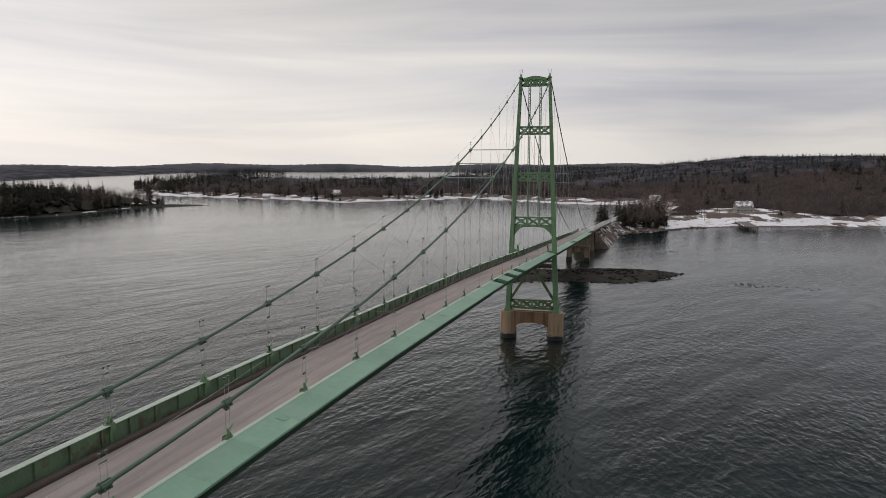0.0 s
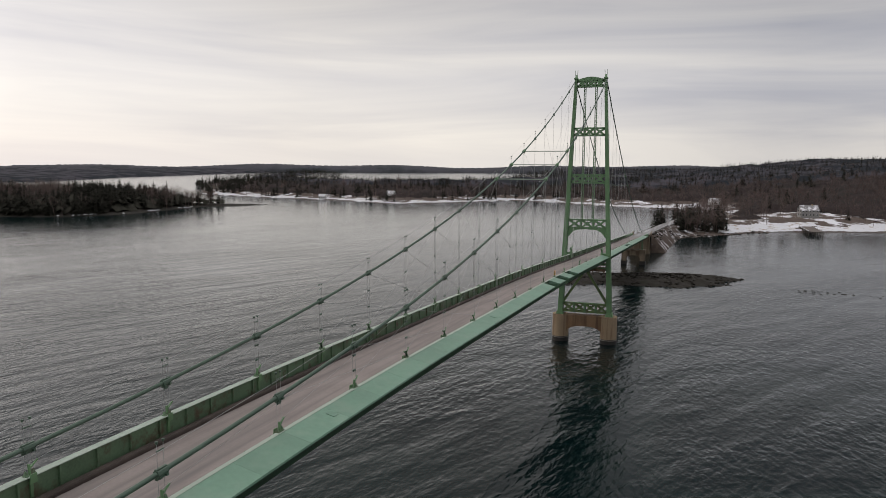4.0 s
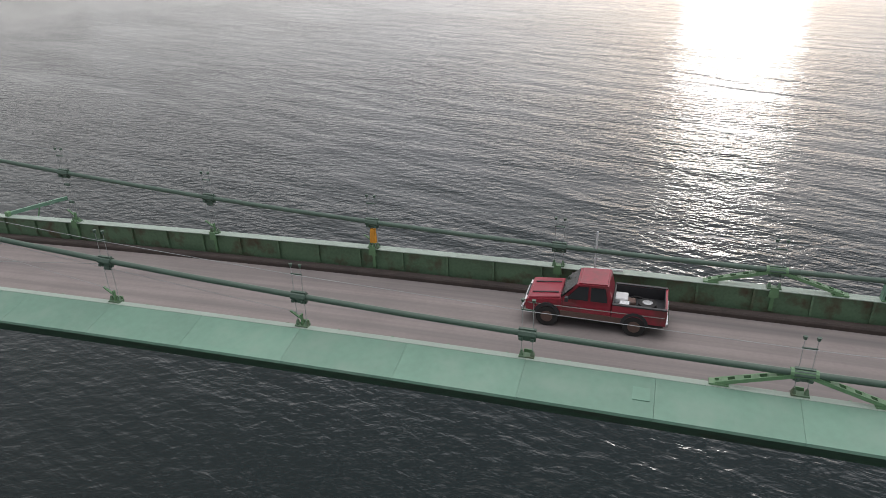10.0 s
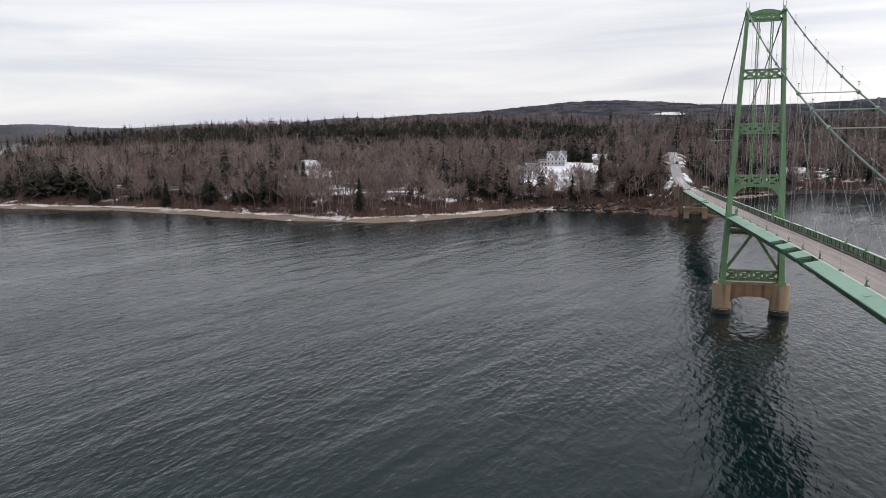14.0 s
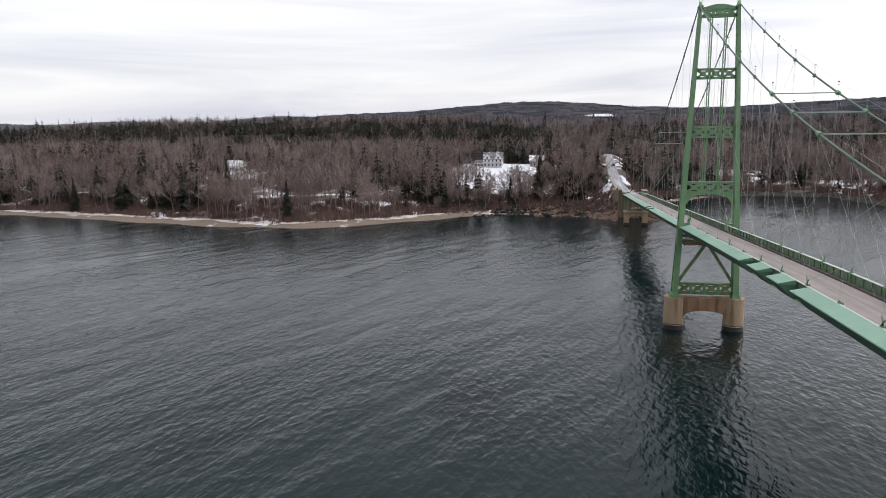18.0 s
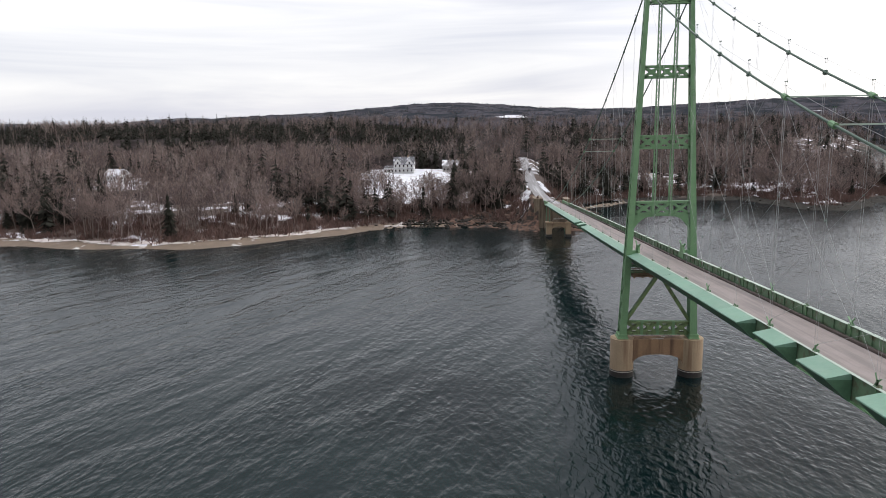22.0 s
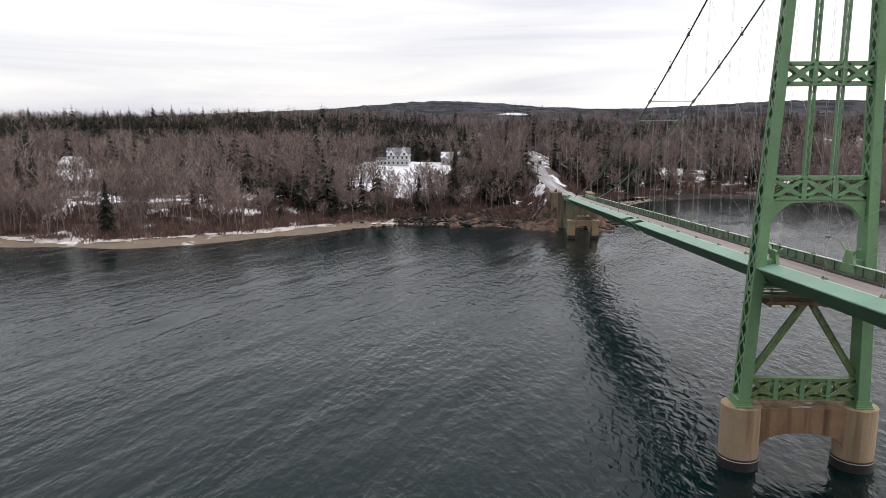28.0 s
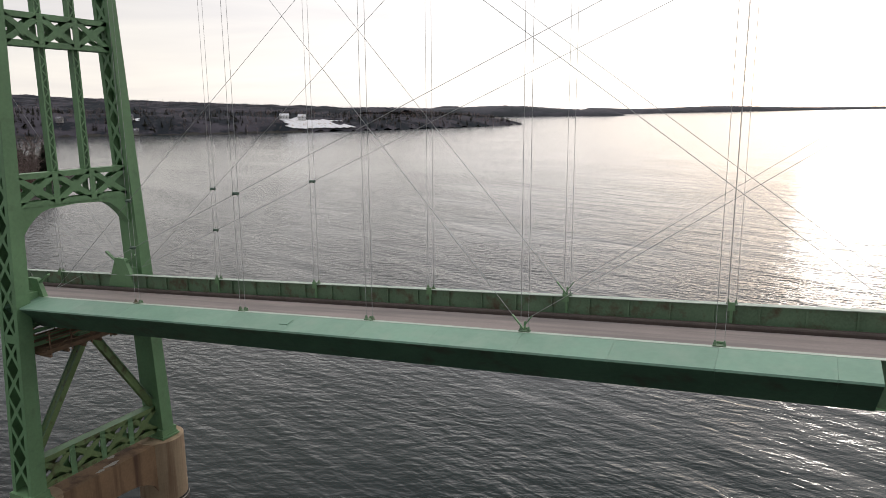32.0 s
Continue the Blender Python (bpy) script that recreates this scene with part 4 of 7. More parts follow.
for side in (-1, 1):
    for s in (-1, 1):
        for k in (15, 13):
            tower_stay(s, side, s * k * PANEL, girder_top(k * PANEL) + 0.05, False)
        for k in (15, 13):
            tower_stay(s, side, s * k * PANEL, cable_z(s * k * PANEL) - 0.15, True)
        for a, b in ((15, 12), (13, 10), (12, 9), (11, 8), (9, 7), (8, 6), (7, 5), (6, 4), (5, 3), (11, 13), (9, 11), (8, 10), (7, 9), (6, 8), (5, 7), (4, 6), (3, 5), (2, 4)):
            stay(s * a * PANEL, s * b * PANEL, side)
        for b in (3, 6):
            stay(s * (TOWER_X + 0.8), s * (TOWER_X + b * SIDE_PANEL), side, False)
        stay(s * (TOWER_X + 9 * SIDE_PANEL), s * (TOWER_X + 5 * SIDE_PANEL), side)

# struts between the two cables
for s in (-1, 1):
    for x in (11 * PANEL, 12 * PANEL, 13 * PANEL, 219.6, 228.0):
        bm = bmesh.new()
        z = cable_z(s * x)
        bar(bm, (s * x, -HALF, z), (s * x, HALF, z), 0.13, 0.13)
        strut = tagged(part("cable_strut", bm, "flange"), "straight pale green strut between the two main cables", "strut", "cable struts")
        for side in (-1, 1):
            bm = bmesh.new()
            tube(bm, [(s * x - 0.4, side * HALF, cable_z(s * x - 0.4)), (s * x + 0.4, side * HALF, cable_z(s * x + 0.4))], 0.25, 8)
            part("collar", bm, "steel", strut)


# mid-span ties, dampers, davit arms, lights
def centre_tie(side):
    tie = tagged(empty("centre_tie", 0, side * HALF, girder_top(0)), "green slotted steel tie from cable to girder at mid-span", "tie", "centre ties")
    for d in (-1, 1):
        bm = bmesh.new()
        for dy in (-0.11, 0.11):
            bar(bm, (d * 0.2, dy, 0.74), (d * 2.5, dy, 0.05), 0.05, 0.13)
        for k in range(5):
            p = 0.2 + 2.3 * (k + 0.5) / 5
            q = 0.74 - 0.69 * (k + 0.5) / 5
            bar(bm, (d * (p - 0.13), 0, q + 0.09), (d * (p + 0.13), 0, q + 0.02), 0.2, 0.02)
        part("leg", bm, "steel", tie)
    bm = bmesh.new()
    tube(bm, [(-0.4, 0, 0.79), (-0.3, 0, 0.79), (0.3, 0, 0.79), (0.4, 0, 0.79)], 0.165, 10)
    part("clamp", bm, "steel", tie)
    for d in (-1, 1):
        bm = bmesh.new()
        box(bm, d * 2.4 - 0.3, d * 2.4 + 0.3, -0.16, 0.16, 0.001, 0.06)
        part("shoe", bm, "steel", tie)


def damper(side):
    x = 4.45
    dmp = tagged(empty("cable_damper", x, side * HALF, girder_top(x)), "green box-shaped cable damper on the girder", "damper", "cable dampers")
    for d in (-1, 1):
        bm = bmesh.new()
        tube(bm, [(d * 0.36, 0, 0.05), (d * 0.36, 0, 0.12), (d * 0.36, 0, 0.66), (d * 0.36, 0, 0.72)], 0.17, 14)
        part("cylinder", bm, "soffit", dmp, "dark green damper cylinder")
        bm = bmesh.new()
        bar(bm, (d * 0.6, 0, 0.02), (d * 0.56, 0, 0.74), 0.09, 0.3, (0, 1, 0))
        part("side_cheek", bm, "fairing", dmp)
        bm = bmesh.new()
        box(bm, d * 0.4 - 0.24, d * 0.4 + 0.24, -0.2, 0.2, 0.001, 0.05)
        part("base_plate", bm, "steel", dmp)
    bm = bmesh.new()
    hexa(bm, [(-0.2, -0.16, 0.0), (0.2, -0.16, 0.0), (0.2, 0.16, 0.0), (-0.2, 0.16, 0.0)], [(-0.13, -0.12, 1.05), (0.13, -0.12, 1.05), (0.13, 0.12, 1.05), (-0.13, 0.12, 1.05)])
    part("post", bm, "fairing", dmp)
    bm = bmesh.new()
    box(bm, -0.4, 0.4, -0.19, 0.19, 0.86, 0.95)
    part("top_plate", bm, "steel", dmp)
    for k in range(6):
        bm = bmesh.new()
        box(bm, -0.34 + k * 0.13, -0.29 + k * 0.13, -0.2, 0.2, 0.952, 1.04)
        part("rib", bm, "steel", dmp)
    bm = bmesh.new()
    box(bm, -0.15, 0.15, -side * 0.28 - 0.04, -side * 0.28 + 0.04, -1.0, 0.1)
    part("hanger_plate", bm, "fairing", dmp)


def davit(x, side):
    dv = tagged(empty("davit_arm", x, side * HALF, girder_top(x)), "slender green swing arm reaching out over the water", "davit", "davit arms")
    bm = bmesh.new()
    bar(bm, (0, 0, 0.12), (-1.9 if side < 0 else 1.6, side * 2.7, 0.2), 0.13, 0.2)
    part("beam", bm, "fairing", dv)
    bm = bmesh.new()
    tube(bm, [(-0.9 if side < 0 else 0.8, side * 1.4, 0.08), (-0.5 if side < 0 else 0.5, side * 1.25, -0.9)], 0.035, 6)
    part("brace", bm, "steel", dv)
    bm = bmesh.new()
    box(bm, -0.12, 0.12, -0.12, 0.12, 0.001, 0.25)
    part("pivot", bm, "steel", dv)
    if side < 0:
        bm = bmesh.new()
        tube(bm, [(0.3, -1.2, -0.95), (0.8, -1.35, -1.6), (1.6, -1.35, -1.95), (2.6, -1.25, -1.75), (3.0, -1.2, -1.3)], 0.03, 6)
        part("hanging_cable", bm, "rope", dv)


for side in (-1, 1):
    centre_tie(side)
    damper(side)
    davit(-39.4, side)


def marker_box(x, side):
    mk = tagged(empty("warning_marker", x, side * HALF, girder_top(x)), "orange plastic marker sleeve on a hanger", "marker", "orange markers")
    bm = bmesh.new()
    hexa(bm, [(-0.16, -0.1, 0.25), (0.16, -0.1, 0.25), (0.16, 0.1, 0.25), (-0.16, 0.1, 0.25)], [(-0.11, -0.08, 0.98), (0.11, -0.08, 0.98), (0.11, 0.08, 0.98), (-0.11, 0.08, 0.98)])
    bmesh.ops.bevel(bm, geom=bm.edges[:], offset=0.02, segments=1, affect="EDGES")
    part("sleeve", bm, "orange", mk)


marker_box(-2 * PANEL, 1)
marker_box(12 * PANEL, -1)

mast = tagged(empty("light_mast", -7.1, HALF, girder_top(-7)), "short white mast on the bridge girder", "mast")
bm = bmesh.new()
tube(bm, [(0, 0, 0), (0.02, 0, 1.75)], 0.045, 6)
part("pole", bm, "white", mast)
bm = bmesh.new()
bar(bm, (-0.15, 0, 0.02), (1.2, 0, 0.06), 0.07)
bar(bm, (-0.05, 0, 0.5), (0.25, 0, 0.5), 0.07)
part("arm", bm, "white", mast)


# towers
def leg_y(z):
    return 5.85 - (z - 6.7) * (5.85 - 3.4) / (62.0 - 6.7)


def tower(tx):
    tw = tagged(empty("bridge_tower", tx, 0, 6.6), "tall green riveted steel suspension tower with cross-braced panels", "tower", "bridge towers")
    inv = tw.matrix_basis.inverted()
    def add(name, bm, mat="steel", label="", parent=None):
        ob = part(name, bm, mat, None, label)
        ob.parent, ob.matrix_parent_inverse = (parent or tw), (Matrix() if parent else inv)
        return ob
    wy = lambda z: 1.15 - (z - 6.7) * 0.55 / 55.3      # across the bridge
    wx = lambda z: 2.1 - (z - 6.7) * 0.85 / 55.3       # along the bridge
    for side in (-1, 1):
        zs = [6.75, 20, 34, 48, 62.4]
        # two solid faces and four corner angles, each one strip from base to top
        def strip(corner):
            """A strip through the heights zs; corner(z) gives its four section points."""
            bm = bmesh.new()
            rings = [[bm.verts.new(p) for p in corner(z)] for z in zs]
            for p, q in zip(rings, rings[1:]):
                for j in range(4):
                    bm.faces.new((p[j], p[(j + 1) % 4], q[(j + 1) % 4], q[j]))
            bm.faces.new(rings[0][::-1])
            bm.faces.new(rings[-1])
            return bm
        plate = lambda e: strip(lambda z: [(tx + e * wx(z) / 2, side * leg_y(z) - wy(z) / 2, z), (tx + e * wx(z) / 2, side * leg_y(z) + wy(z) / 2, z),
                                           (tx + e * (wx(z) / 2 - 0.04), side * leg_y(z) + wy(z) / 2, z), (tx + e * (wx(z) / 2 - 0.04), side * leg_y(z) - wy(z) / 2, z)])
        leg = add("leg", plate(1), "steel", "battered box leg with laced sides")
        add("face_plate", plate(-1), "steel", "", leg)
        for e in (-1, 1):
            for k in (-1, 1):
                add("corner_angle", strip(lambda z: [(tx + e * (wx(z) / 2 - 0.045), side * leg_y(z) + k * (wy(z) / 2 + 0.004), z), (tx + e * (wx(z) / 2 - 0.36), side * leg_y(z) + k * (wy(z) / 2 + 0.004), z),
                                                     (tx + e * (wx(z) / 2 - 0.36), side * leg_y(z) + k * (wy(z) / 2 - 0.04), z), (tx + e * (wx(z) / 2 - 0.045), side * leg_y(z) + k * (wy(z) / 2 - 0.04), z)]), "steel", "", leg)
        # lacing on the two sides that face across the bridge
        bm = bmesh.new()
        zs_low = (7.4, 20.0, 29.5)
        skin = lambda z, o: [(tx + e * (wx(z) / 2 - 0.05), side * (leg_y(z) - wy(z) / 2 - o), z) for e in (-1, 1)]
        for za, zb in zip(zs_low, zs_low[1:]):
            hexa(bm, skin(za, -0.03) + skin(za, 0.006)[::-1], skin(zb, -0.03) + skin(zb, 0.006)[::-1])
        add("inner_plate", bm, "steel", "plated inner side of the leg below the arch", leg)
        for k in (-1, 1):
            z = 8.0 if k == side else 29.6
            while z < 61.5:
                bm = bmesh.new()
                h = 1.05 * wx(z)
                yy = lambda q: side * leg_y(q) + k * (wy(q) / 2 - 0.035)
                for f in (-1, 1):
                    bar(bm, (tx + f * (wx(z) / 2 - 0.2), yy(z), z), (tx - f * (wx(z + h) / 2 - 0.2), yy(z + h), z + h), 0.03, 0.26, (1, 0, 0.4 * f))
                bar(bm, (tx, yy(z + h / 2), z + h / 2 - 0.16), (tx, yy(z + h / 2), z + h / 2 + 0.2), 0.45, 0.026, (0, 1, 0))
                z += h
                if abs((z - 8.0) % 10.5) < h:
                    box(bm, tx - wx(z) / 2 + 0.12, tx + wx(z) / 2 - 0.12, yy(z) - 0.015, yy(z) + 0.015, z - 0.25, z + 0.35)
                add("lacing_cross", bm, "steel", "", leg)
        bm = bmesh.new()
        z = 6.6
        for w, h0, h1 in ((1.25, 0.0, 0.12), (1.12, 0.12, 0.3), (1.05, 0.3, 0.75)):
            box(bm, tx - w * 1.06, tx + w * 1.06, side * leg_y(z) - w * 0.72, side * leg_y(z) + w * 0.72, z + h0, z + h1)
        add("base_shoe", bm, "steel", "stepped steel base shoe", leg)
        bm = bmesh.new()
        box(bm, tx - 0.85, tx + 0.85, side * leg_y(62) - 0.42, side * leg_y(62) + 0.42, 62.3, 62.6)
        hexa(bm, [(tx - 0.7, side * leg_y(62) - 0.25, 62.6), (tx + 0.7, side * leg_y(62) - 0.25, 62.6), (tx + 0.7, side * leg_y(62) + 0.25, 62.6), (tx - 0.7, side * leg_y(62) + 0.25, 62.6)],
             [(tx - 0.3, side * leg_y(62) - 0.14, 63.3), (tx + 0.3, side * leg_y(62) - 0.14, 63.3), (tx + 0.3, side * leg_y(62) + 0.14, 63.3), (tx - 0.3, side * leg_y(62) + 0.14, 63.3)])
        add("saddle", bm, "steel", "cable saddle on the leg's top", leg)
        for k in (-1, 1):
            bm = bmesh.new()
            tube(bm, [(tx, side * leg_y(62) + k * 0.2, 62.7), (tx, side * leg_y(62) + k * 0.3, 64.4)], 0.05, 5)
            add("finial", bm, "steel", "", leg)
        # bracket that holds the girder at the leg, with its horns
        gz = girder_top(tx)
        bm = bmesh.new()
        hexa(bm, [(tx - 1.5, side * HALF - 0.16, gz - 1.0), (tx + 1.5, side * HALF - 0.16, gz - 1.0), (tx + 1.5, side * HALF + 0.16, gz - 1.0), (tx - 1.5, side * HALF + 0.16, gz - 1.0)],
             [(tx - 0.5, side * HALF - 0.16, gz + 1.3), (tx + 0.5, side * HALF - 0.16, gz + 1.3), (tx + 0.5, side * HALF + 0.16, gz + 1.3), (tx - 0.5, side * HALF + 0.16, gz + 1.3)])
        for k in (-1, 1):
            bar(bm, (tx + k * 0.4, side * HALF, gz + 0.9), (tx + k * 1.6, side * HALF, gz + 1.7), 0.12, 0.22, (0, 1, 0))
        box(bm, tx - 0.5, tx + 0.5, *sorted((side * HALF, side * leg_y(gz))), gz - 0.9, gz + 0.4)
        add("deck_bracket", bm, "steel", "dark green gusset holding the girder", leg)
    # truss panels between the legs
    for z, d, kind in ((61.3, 0.85, "top"), (50.2, 1.0, ""), (39.25, 1.1, ""), (28.55, 1.15, "arch"), (8.3, 1.15, "base")):
        w = leg_y(z) - wy(z) / 2
        paint = "mossy" if kind == "base" else "steel"
        bay = add("cross_panel", bmesh.new(), paint)
        for e in (-1, 1):
            bm = bmesh.new()
            xx = tx + e * 0.42
            for zz, hh in ((z + d - 0.19, 0.38), (z - d + 0.19, 0.38)):
                bar(bm, (xx, -w, zz), (xx, w, zz), 0.05, hh)
            add("chord", bm, paint, "", bay)
            for i in range(3 if kind != "base" else 4):
                n = 3 if kind != "base" else 4
                y0, y1 = -w + 2 * w * i / n, -w + 2 * w * (i + 1) / n
                bm = bmesh.new()
                bar(bm, (xx, y0, z - d + 0.2), (xx, y1, z + d - 0.2), 0.05, 0.4)
                bar(bm, (xx, y0, z + d - 0.2), (xx, y1, z - d + 0.2), 0.05, 0.4)
                c = (y0 + y1) / 2
                hexa(bm, [(xx - 0.035, c - 0.48, z), (xx - 0.035, c, z - 0.48), (xx - 0.035, c + 0.48, z), (xx - 0.035, c, z + 0.48)], [(xx + 0.035, c - 0.48, z), (xx + 0.035, c, z - 0.48), (xx + 0.035, c + 0.48, z), (xx + 0.035, c, z + 0.48)])
                add("cross_brace", bm, paint, "", bay)
                if i:
                    bm = bmesh.new()
                    bar(bm, (xx, y0, z - d), (xx, y0, z + d), 0.06, 0.46, (0, 1, 0))
                    add("upright", bm, "steel", "", bay)
        bm = bmesh.new()
        for zz in (z + d, z - d):
            box(bm, tx - 0.42, tx + 0.42, -w, w, zz - 0.03, zz)
        add("cover_plate", bm, "steel", "", bay)
        if kind == "arch":
            for side in (-1, 1):
                bm = bmesh.new()
                n = 9
                for a in range(n - 1):
                    f = lambda q: (w * (1 - q / (n - 1)), z - d - 0.12 - 1.75 * max(0.0, 1 - q / (n - 1) * 1.9) ** 2.0 - 0.25 * (1 - q / (n - 1)))
                    (ya, za), (yb, zb) = f(a), f(a + 1)
                    p = sorted((side * ya, side * yb))
                    hexa(bm, [(tx - 0.42, side * ya, za), (tx + 0.42, side * ya, za), (tx + 0.42, side * yb, zb), (tx - 0.42, side * yb, zb)],
                         [(tx - 0.42, side * ya, z - d + 0.02), (tx + 0.42, side * ya, z - d + 0.02), (tx + 0.42, side * yb, z - d + 0.02), (tx - 0.42, side * yb, z - d + 0.02)])
                bmesh.ops.remove_doubles(bm, verts=bm.verts, dist=0.001)
                add("haunch", bm, "steel", "curved haunch plate below the panel", bay)
        if kind == "top":
            bm = bmesh.new()
            pts = [(y, z + d + 0.06 + 0.62 * max(0.0, math.cos(y / w * 1.5)) ** 1.3) for y in np.linspace(-w, w, 13)]
            for (ya, za), (yb, zb) in zip(pts, pts[1:]):
                hexa(bm, [(tx - 0.42, ya, z + d), (tx + 0.42, ya, z + d), (tx + 0.42, yb, z + d), (tx - 0.42, yb, z + d)], [(tx - 0.42, ya, za), (tx + 0.42, ya, za), (tx + 0.42, yb, zb), (tx - 0.42, yb, zb)])
            add("crown_plate", bm, "steel", "curved crown plate on the top panel", bay)
    # slender laced posts in the upper bays
    for y in (-1.3, 1.3):
        for z0, z1 in ((29.7, 38.15), (40.35, 49.2), (51.2, 60.45)):
            bm = bmesh.new()
            bar(bm, (tx, y - 0.2, z0), (tx, y - 0.2, z1), 0.5, 0.12, (0, 1, 0))
            post = add("post", bm)
            bm = bmesh.new()
            bar(bm, (tx, y + 0.2, z0), (tx, y + 0.2, z1), 0.5, 0.12, (0, 1, 0))
            add("channel", bm, "steel", "", post)
            z, f = z0, 1
            while z < z1 - 0.5:
                bm = bmesh.new()
                bar(bm, (tx + 0.23, y - f * 0.18, z), (tx + 0.23, y + f * 0.18, min(z + 0.5, z1)), 0.03, 0.09)
                f, z = -f, z + 0.5
                add("lacing_bar", bm, "steel", "", post)
    # inverted V below the deck
    gz = girder_top(tx)
    for side in (-1, 1):
        bm = bmesh.new()
        bar(bm, (tx, side * 0.35, gz - 4.1), (tx, side * (leg_y(9.6) - 0.5), 9.5), 0.55, 0.42, (1, 0, 0))
        brace = add("diagonal", bm, "mossy", "lichen-stained sloping brace below the deck")
        p, q = Vector((tx, side * 0.35, gz - 4.1)), Vector((tx, side * (leg_y(9.6) - 0.5), 9.5))
        up = (q - p).normalized().cross(Vector((1, 0, 0))).normalized()
        up = up if up.z > 0 else -up
        bm = bmesh.new()
        for e in (-0.24, 0.24):
            bar(bm, p + Vector((e, 0, 0)) + up * 0.27, q + Vector((e, 0, 0)) + up * 0.27, 0.09, 0.12, (1, 0, 0))
        for i in range(16):
            c0, c1 = p.lerp(q, i / 16) + up * 0.27, p.lerp(q, (i + 1) / 16) + up * 0.27
            f = 0.22 if i % 2 else -0.22
            bar(bm, c0 + Vector((f, 0, 0)), c1 - Vector((f, 0, 0)), 0.05, 0.03)
        add("brace_lacing", bm, "web", "dark weathered lacing on the brace", brace)
    bm = bmesh.new()
    box(bm, tx - 0.5, tx + 0.5, -1.1, 1.1, gz - 4.2, gz - 3.5)
    add("apex_plate", bm)
    for dz in (-2.25, -3.2):
        bm = bmesh.new()
        for e in (-1, 1):
            bar(bm, (tx + e * 0.7, -leg_y(gz) + 0.3, gz + dz), (tx + e * 0.7, leg_y(gz) - 0.3, gz + dz), 0.12, 0.25)
        add("portal_beam", bm, "steel", "cross beam below the deck", None)
    # maintenance platform hung below
    pf = add("work_platform", bmesh.new(), "timber", "brown railed work platform below the deck")
    y0, y1 = -leg_y(gz) + 0.55, 2.4
    for i in range(9):
        e = -1.8 + 3.6 * i / 8
        bm = bmesh.new()
        bar(bm, (tx + e, y0, gz - 3.7), (tx + e, y1, gz - 3.7), 0.38, 0.06)
        add("plank", bm, "timber", "", pf)
    for i in range(6):
        yy = y0 + 0.2 + (y1 - y0 - 0.4) * i / 5
        bm = bmesh.new()
        bar(bm, (tx - 2.1, yy, gz - 3.85), (tx + 2.1, yy, gz - 3.85), 0.16, 0.22)
        add("joist", bm, "timber", "", pf)
    for e in (-2.05, 2.05):
        for dz, h in ((-2.25, 0.08), (-2.7, 0.08), (-3.15, 0.08), (-3.52, 0.24)):
            bm = bmesh.new()
            bar(bm, (tx + e, y0, gz + dz), (tx + e, y1, gz + dz), 0.06, h)
            add("rail", bm, "timber", "", pf)
        for y in (-4.4, -2.8, -1.2, 0.4, 2.3):
            bm = bmesh.new()
            bar(bm, (tx + e, y, gz - 3.9), (tx + e, y, gz - 2.05), 0.08)
            add("rail_post", bm, "timber", "", pf)
        for ya, yb in ((-4.4, -1.2), (2.3, -1.2)):
            bm = bmesh.new()
            bar(bm, (tx + e, ya, gz - 3.6), (tx + e, yb, gz - 2.2), 0.05, 0.07)
            add("brace", bm, "timber", "", pf)


def pier(tx):
    pr = tagged(empty("tower_pier", tx, 0, -4), "stained tan concrete twin-shaft pier with arched wall, dark at the waterline", "pier", "tower piers")
    for side in (-1, 1):
        bm = bmesh.new()
        tube(bm, [(0, side * 5.75, 5.2), (0, side * 5.75, 10.4), (0, side * 5.75, 10.55)], 1.95, 40)
        shaft = part("shaft", bm, "concrete", pr, "round tan concrete shaft")
        bm = bmesh.new()
        tube(bm, [(0, side * 5.75, -4), (0, side * 5.75, 5.2)], 2.02, 40)
        part("wet_base", bm, "wet", shaft, "dark wet band with weed")
        for zz in (4.95,):
            bm = bmesh.new()
            tube(bm, [(0, side * 5.75, zz), (0, side * 5.75, zz + 0.1)], 2.035, 40)
            part("tide_line", bm, "salt", shaft, "pale tide line")
    bm = bmesh.new()
    ys = np.linspace(-4.3, 4.3, 25)
    arch = [(y, 6.0 + 1.9 * math.sqrt(max(0.0, 1 - (abs(y) / 4.3) ** 2.6))) for y in ys]
    rings = [[bm.verts.new(p) for p in ((-1.15, ya, za), (1.15, ya, za), (1.15, ya, 10.5), (-1.15, ya, 10.5))] for ya, za in arch]
    for p, q in zip(rings, rings[1:]):
        for j in range(4):
            bm.faces.new((p[j], p[(j + 1) % 4], q[(j + 1) % 4], q[j]))
    bm.faces.new(rings[0][::-1])
    bm.faces.new(rings[-1])
    part("arch_wall", bm, "stained", pr, "brown-stained arched wall between the shafts")
    for cx, cy, a, b in ((0.62, 0.4, 0.28, 0.85), (0.75, -0.7, 0.2, 0.5), (-0.4, 1.2, 0.25, 0.4)):
        bm = bmesh.new()
        ring = [(cx + a * math.cos(q) * (0.75 + 0.25 * math.sin(5 * q + cy)), cy + b * math.sin(q) * (0.8 + 0.2 * math.cos(3 * q))) for q in np.linspace(0, 2 * math.pi, 15)[:-1]]
        hexa(bm, [(x, y, 10.501) for x, y in ring], [(x, y, 10.512) for x, y in ring])
        part("lime_stain", bm, "salt", pr, "pale lime stain on top of the wall")


for tx in TOWERS:
    tower(tx)
    pier(tx)


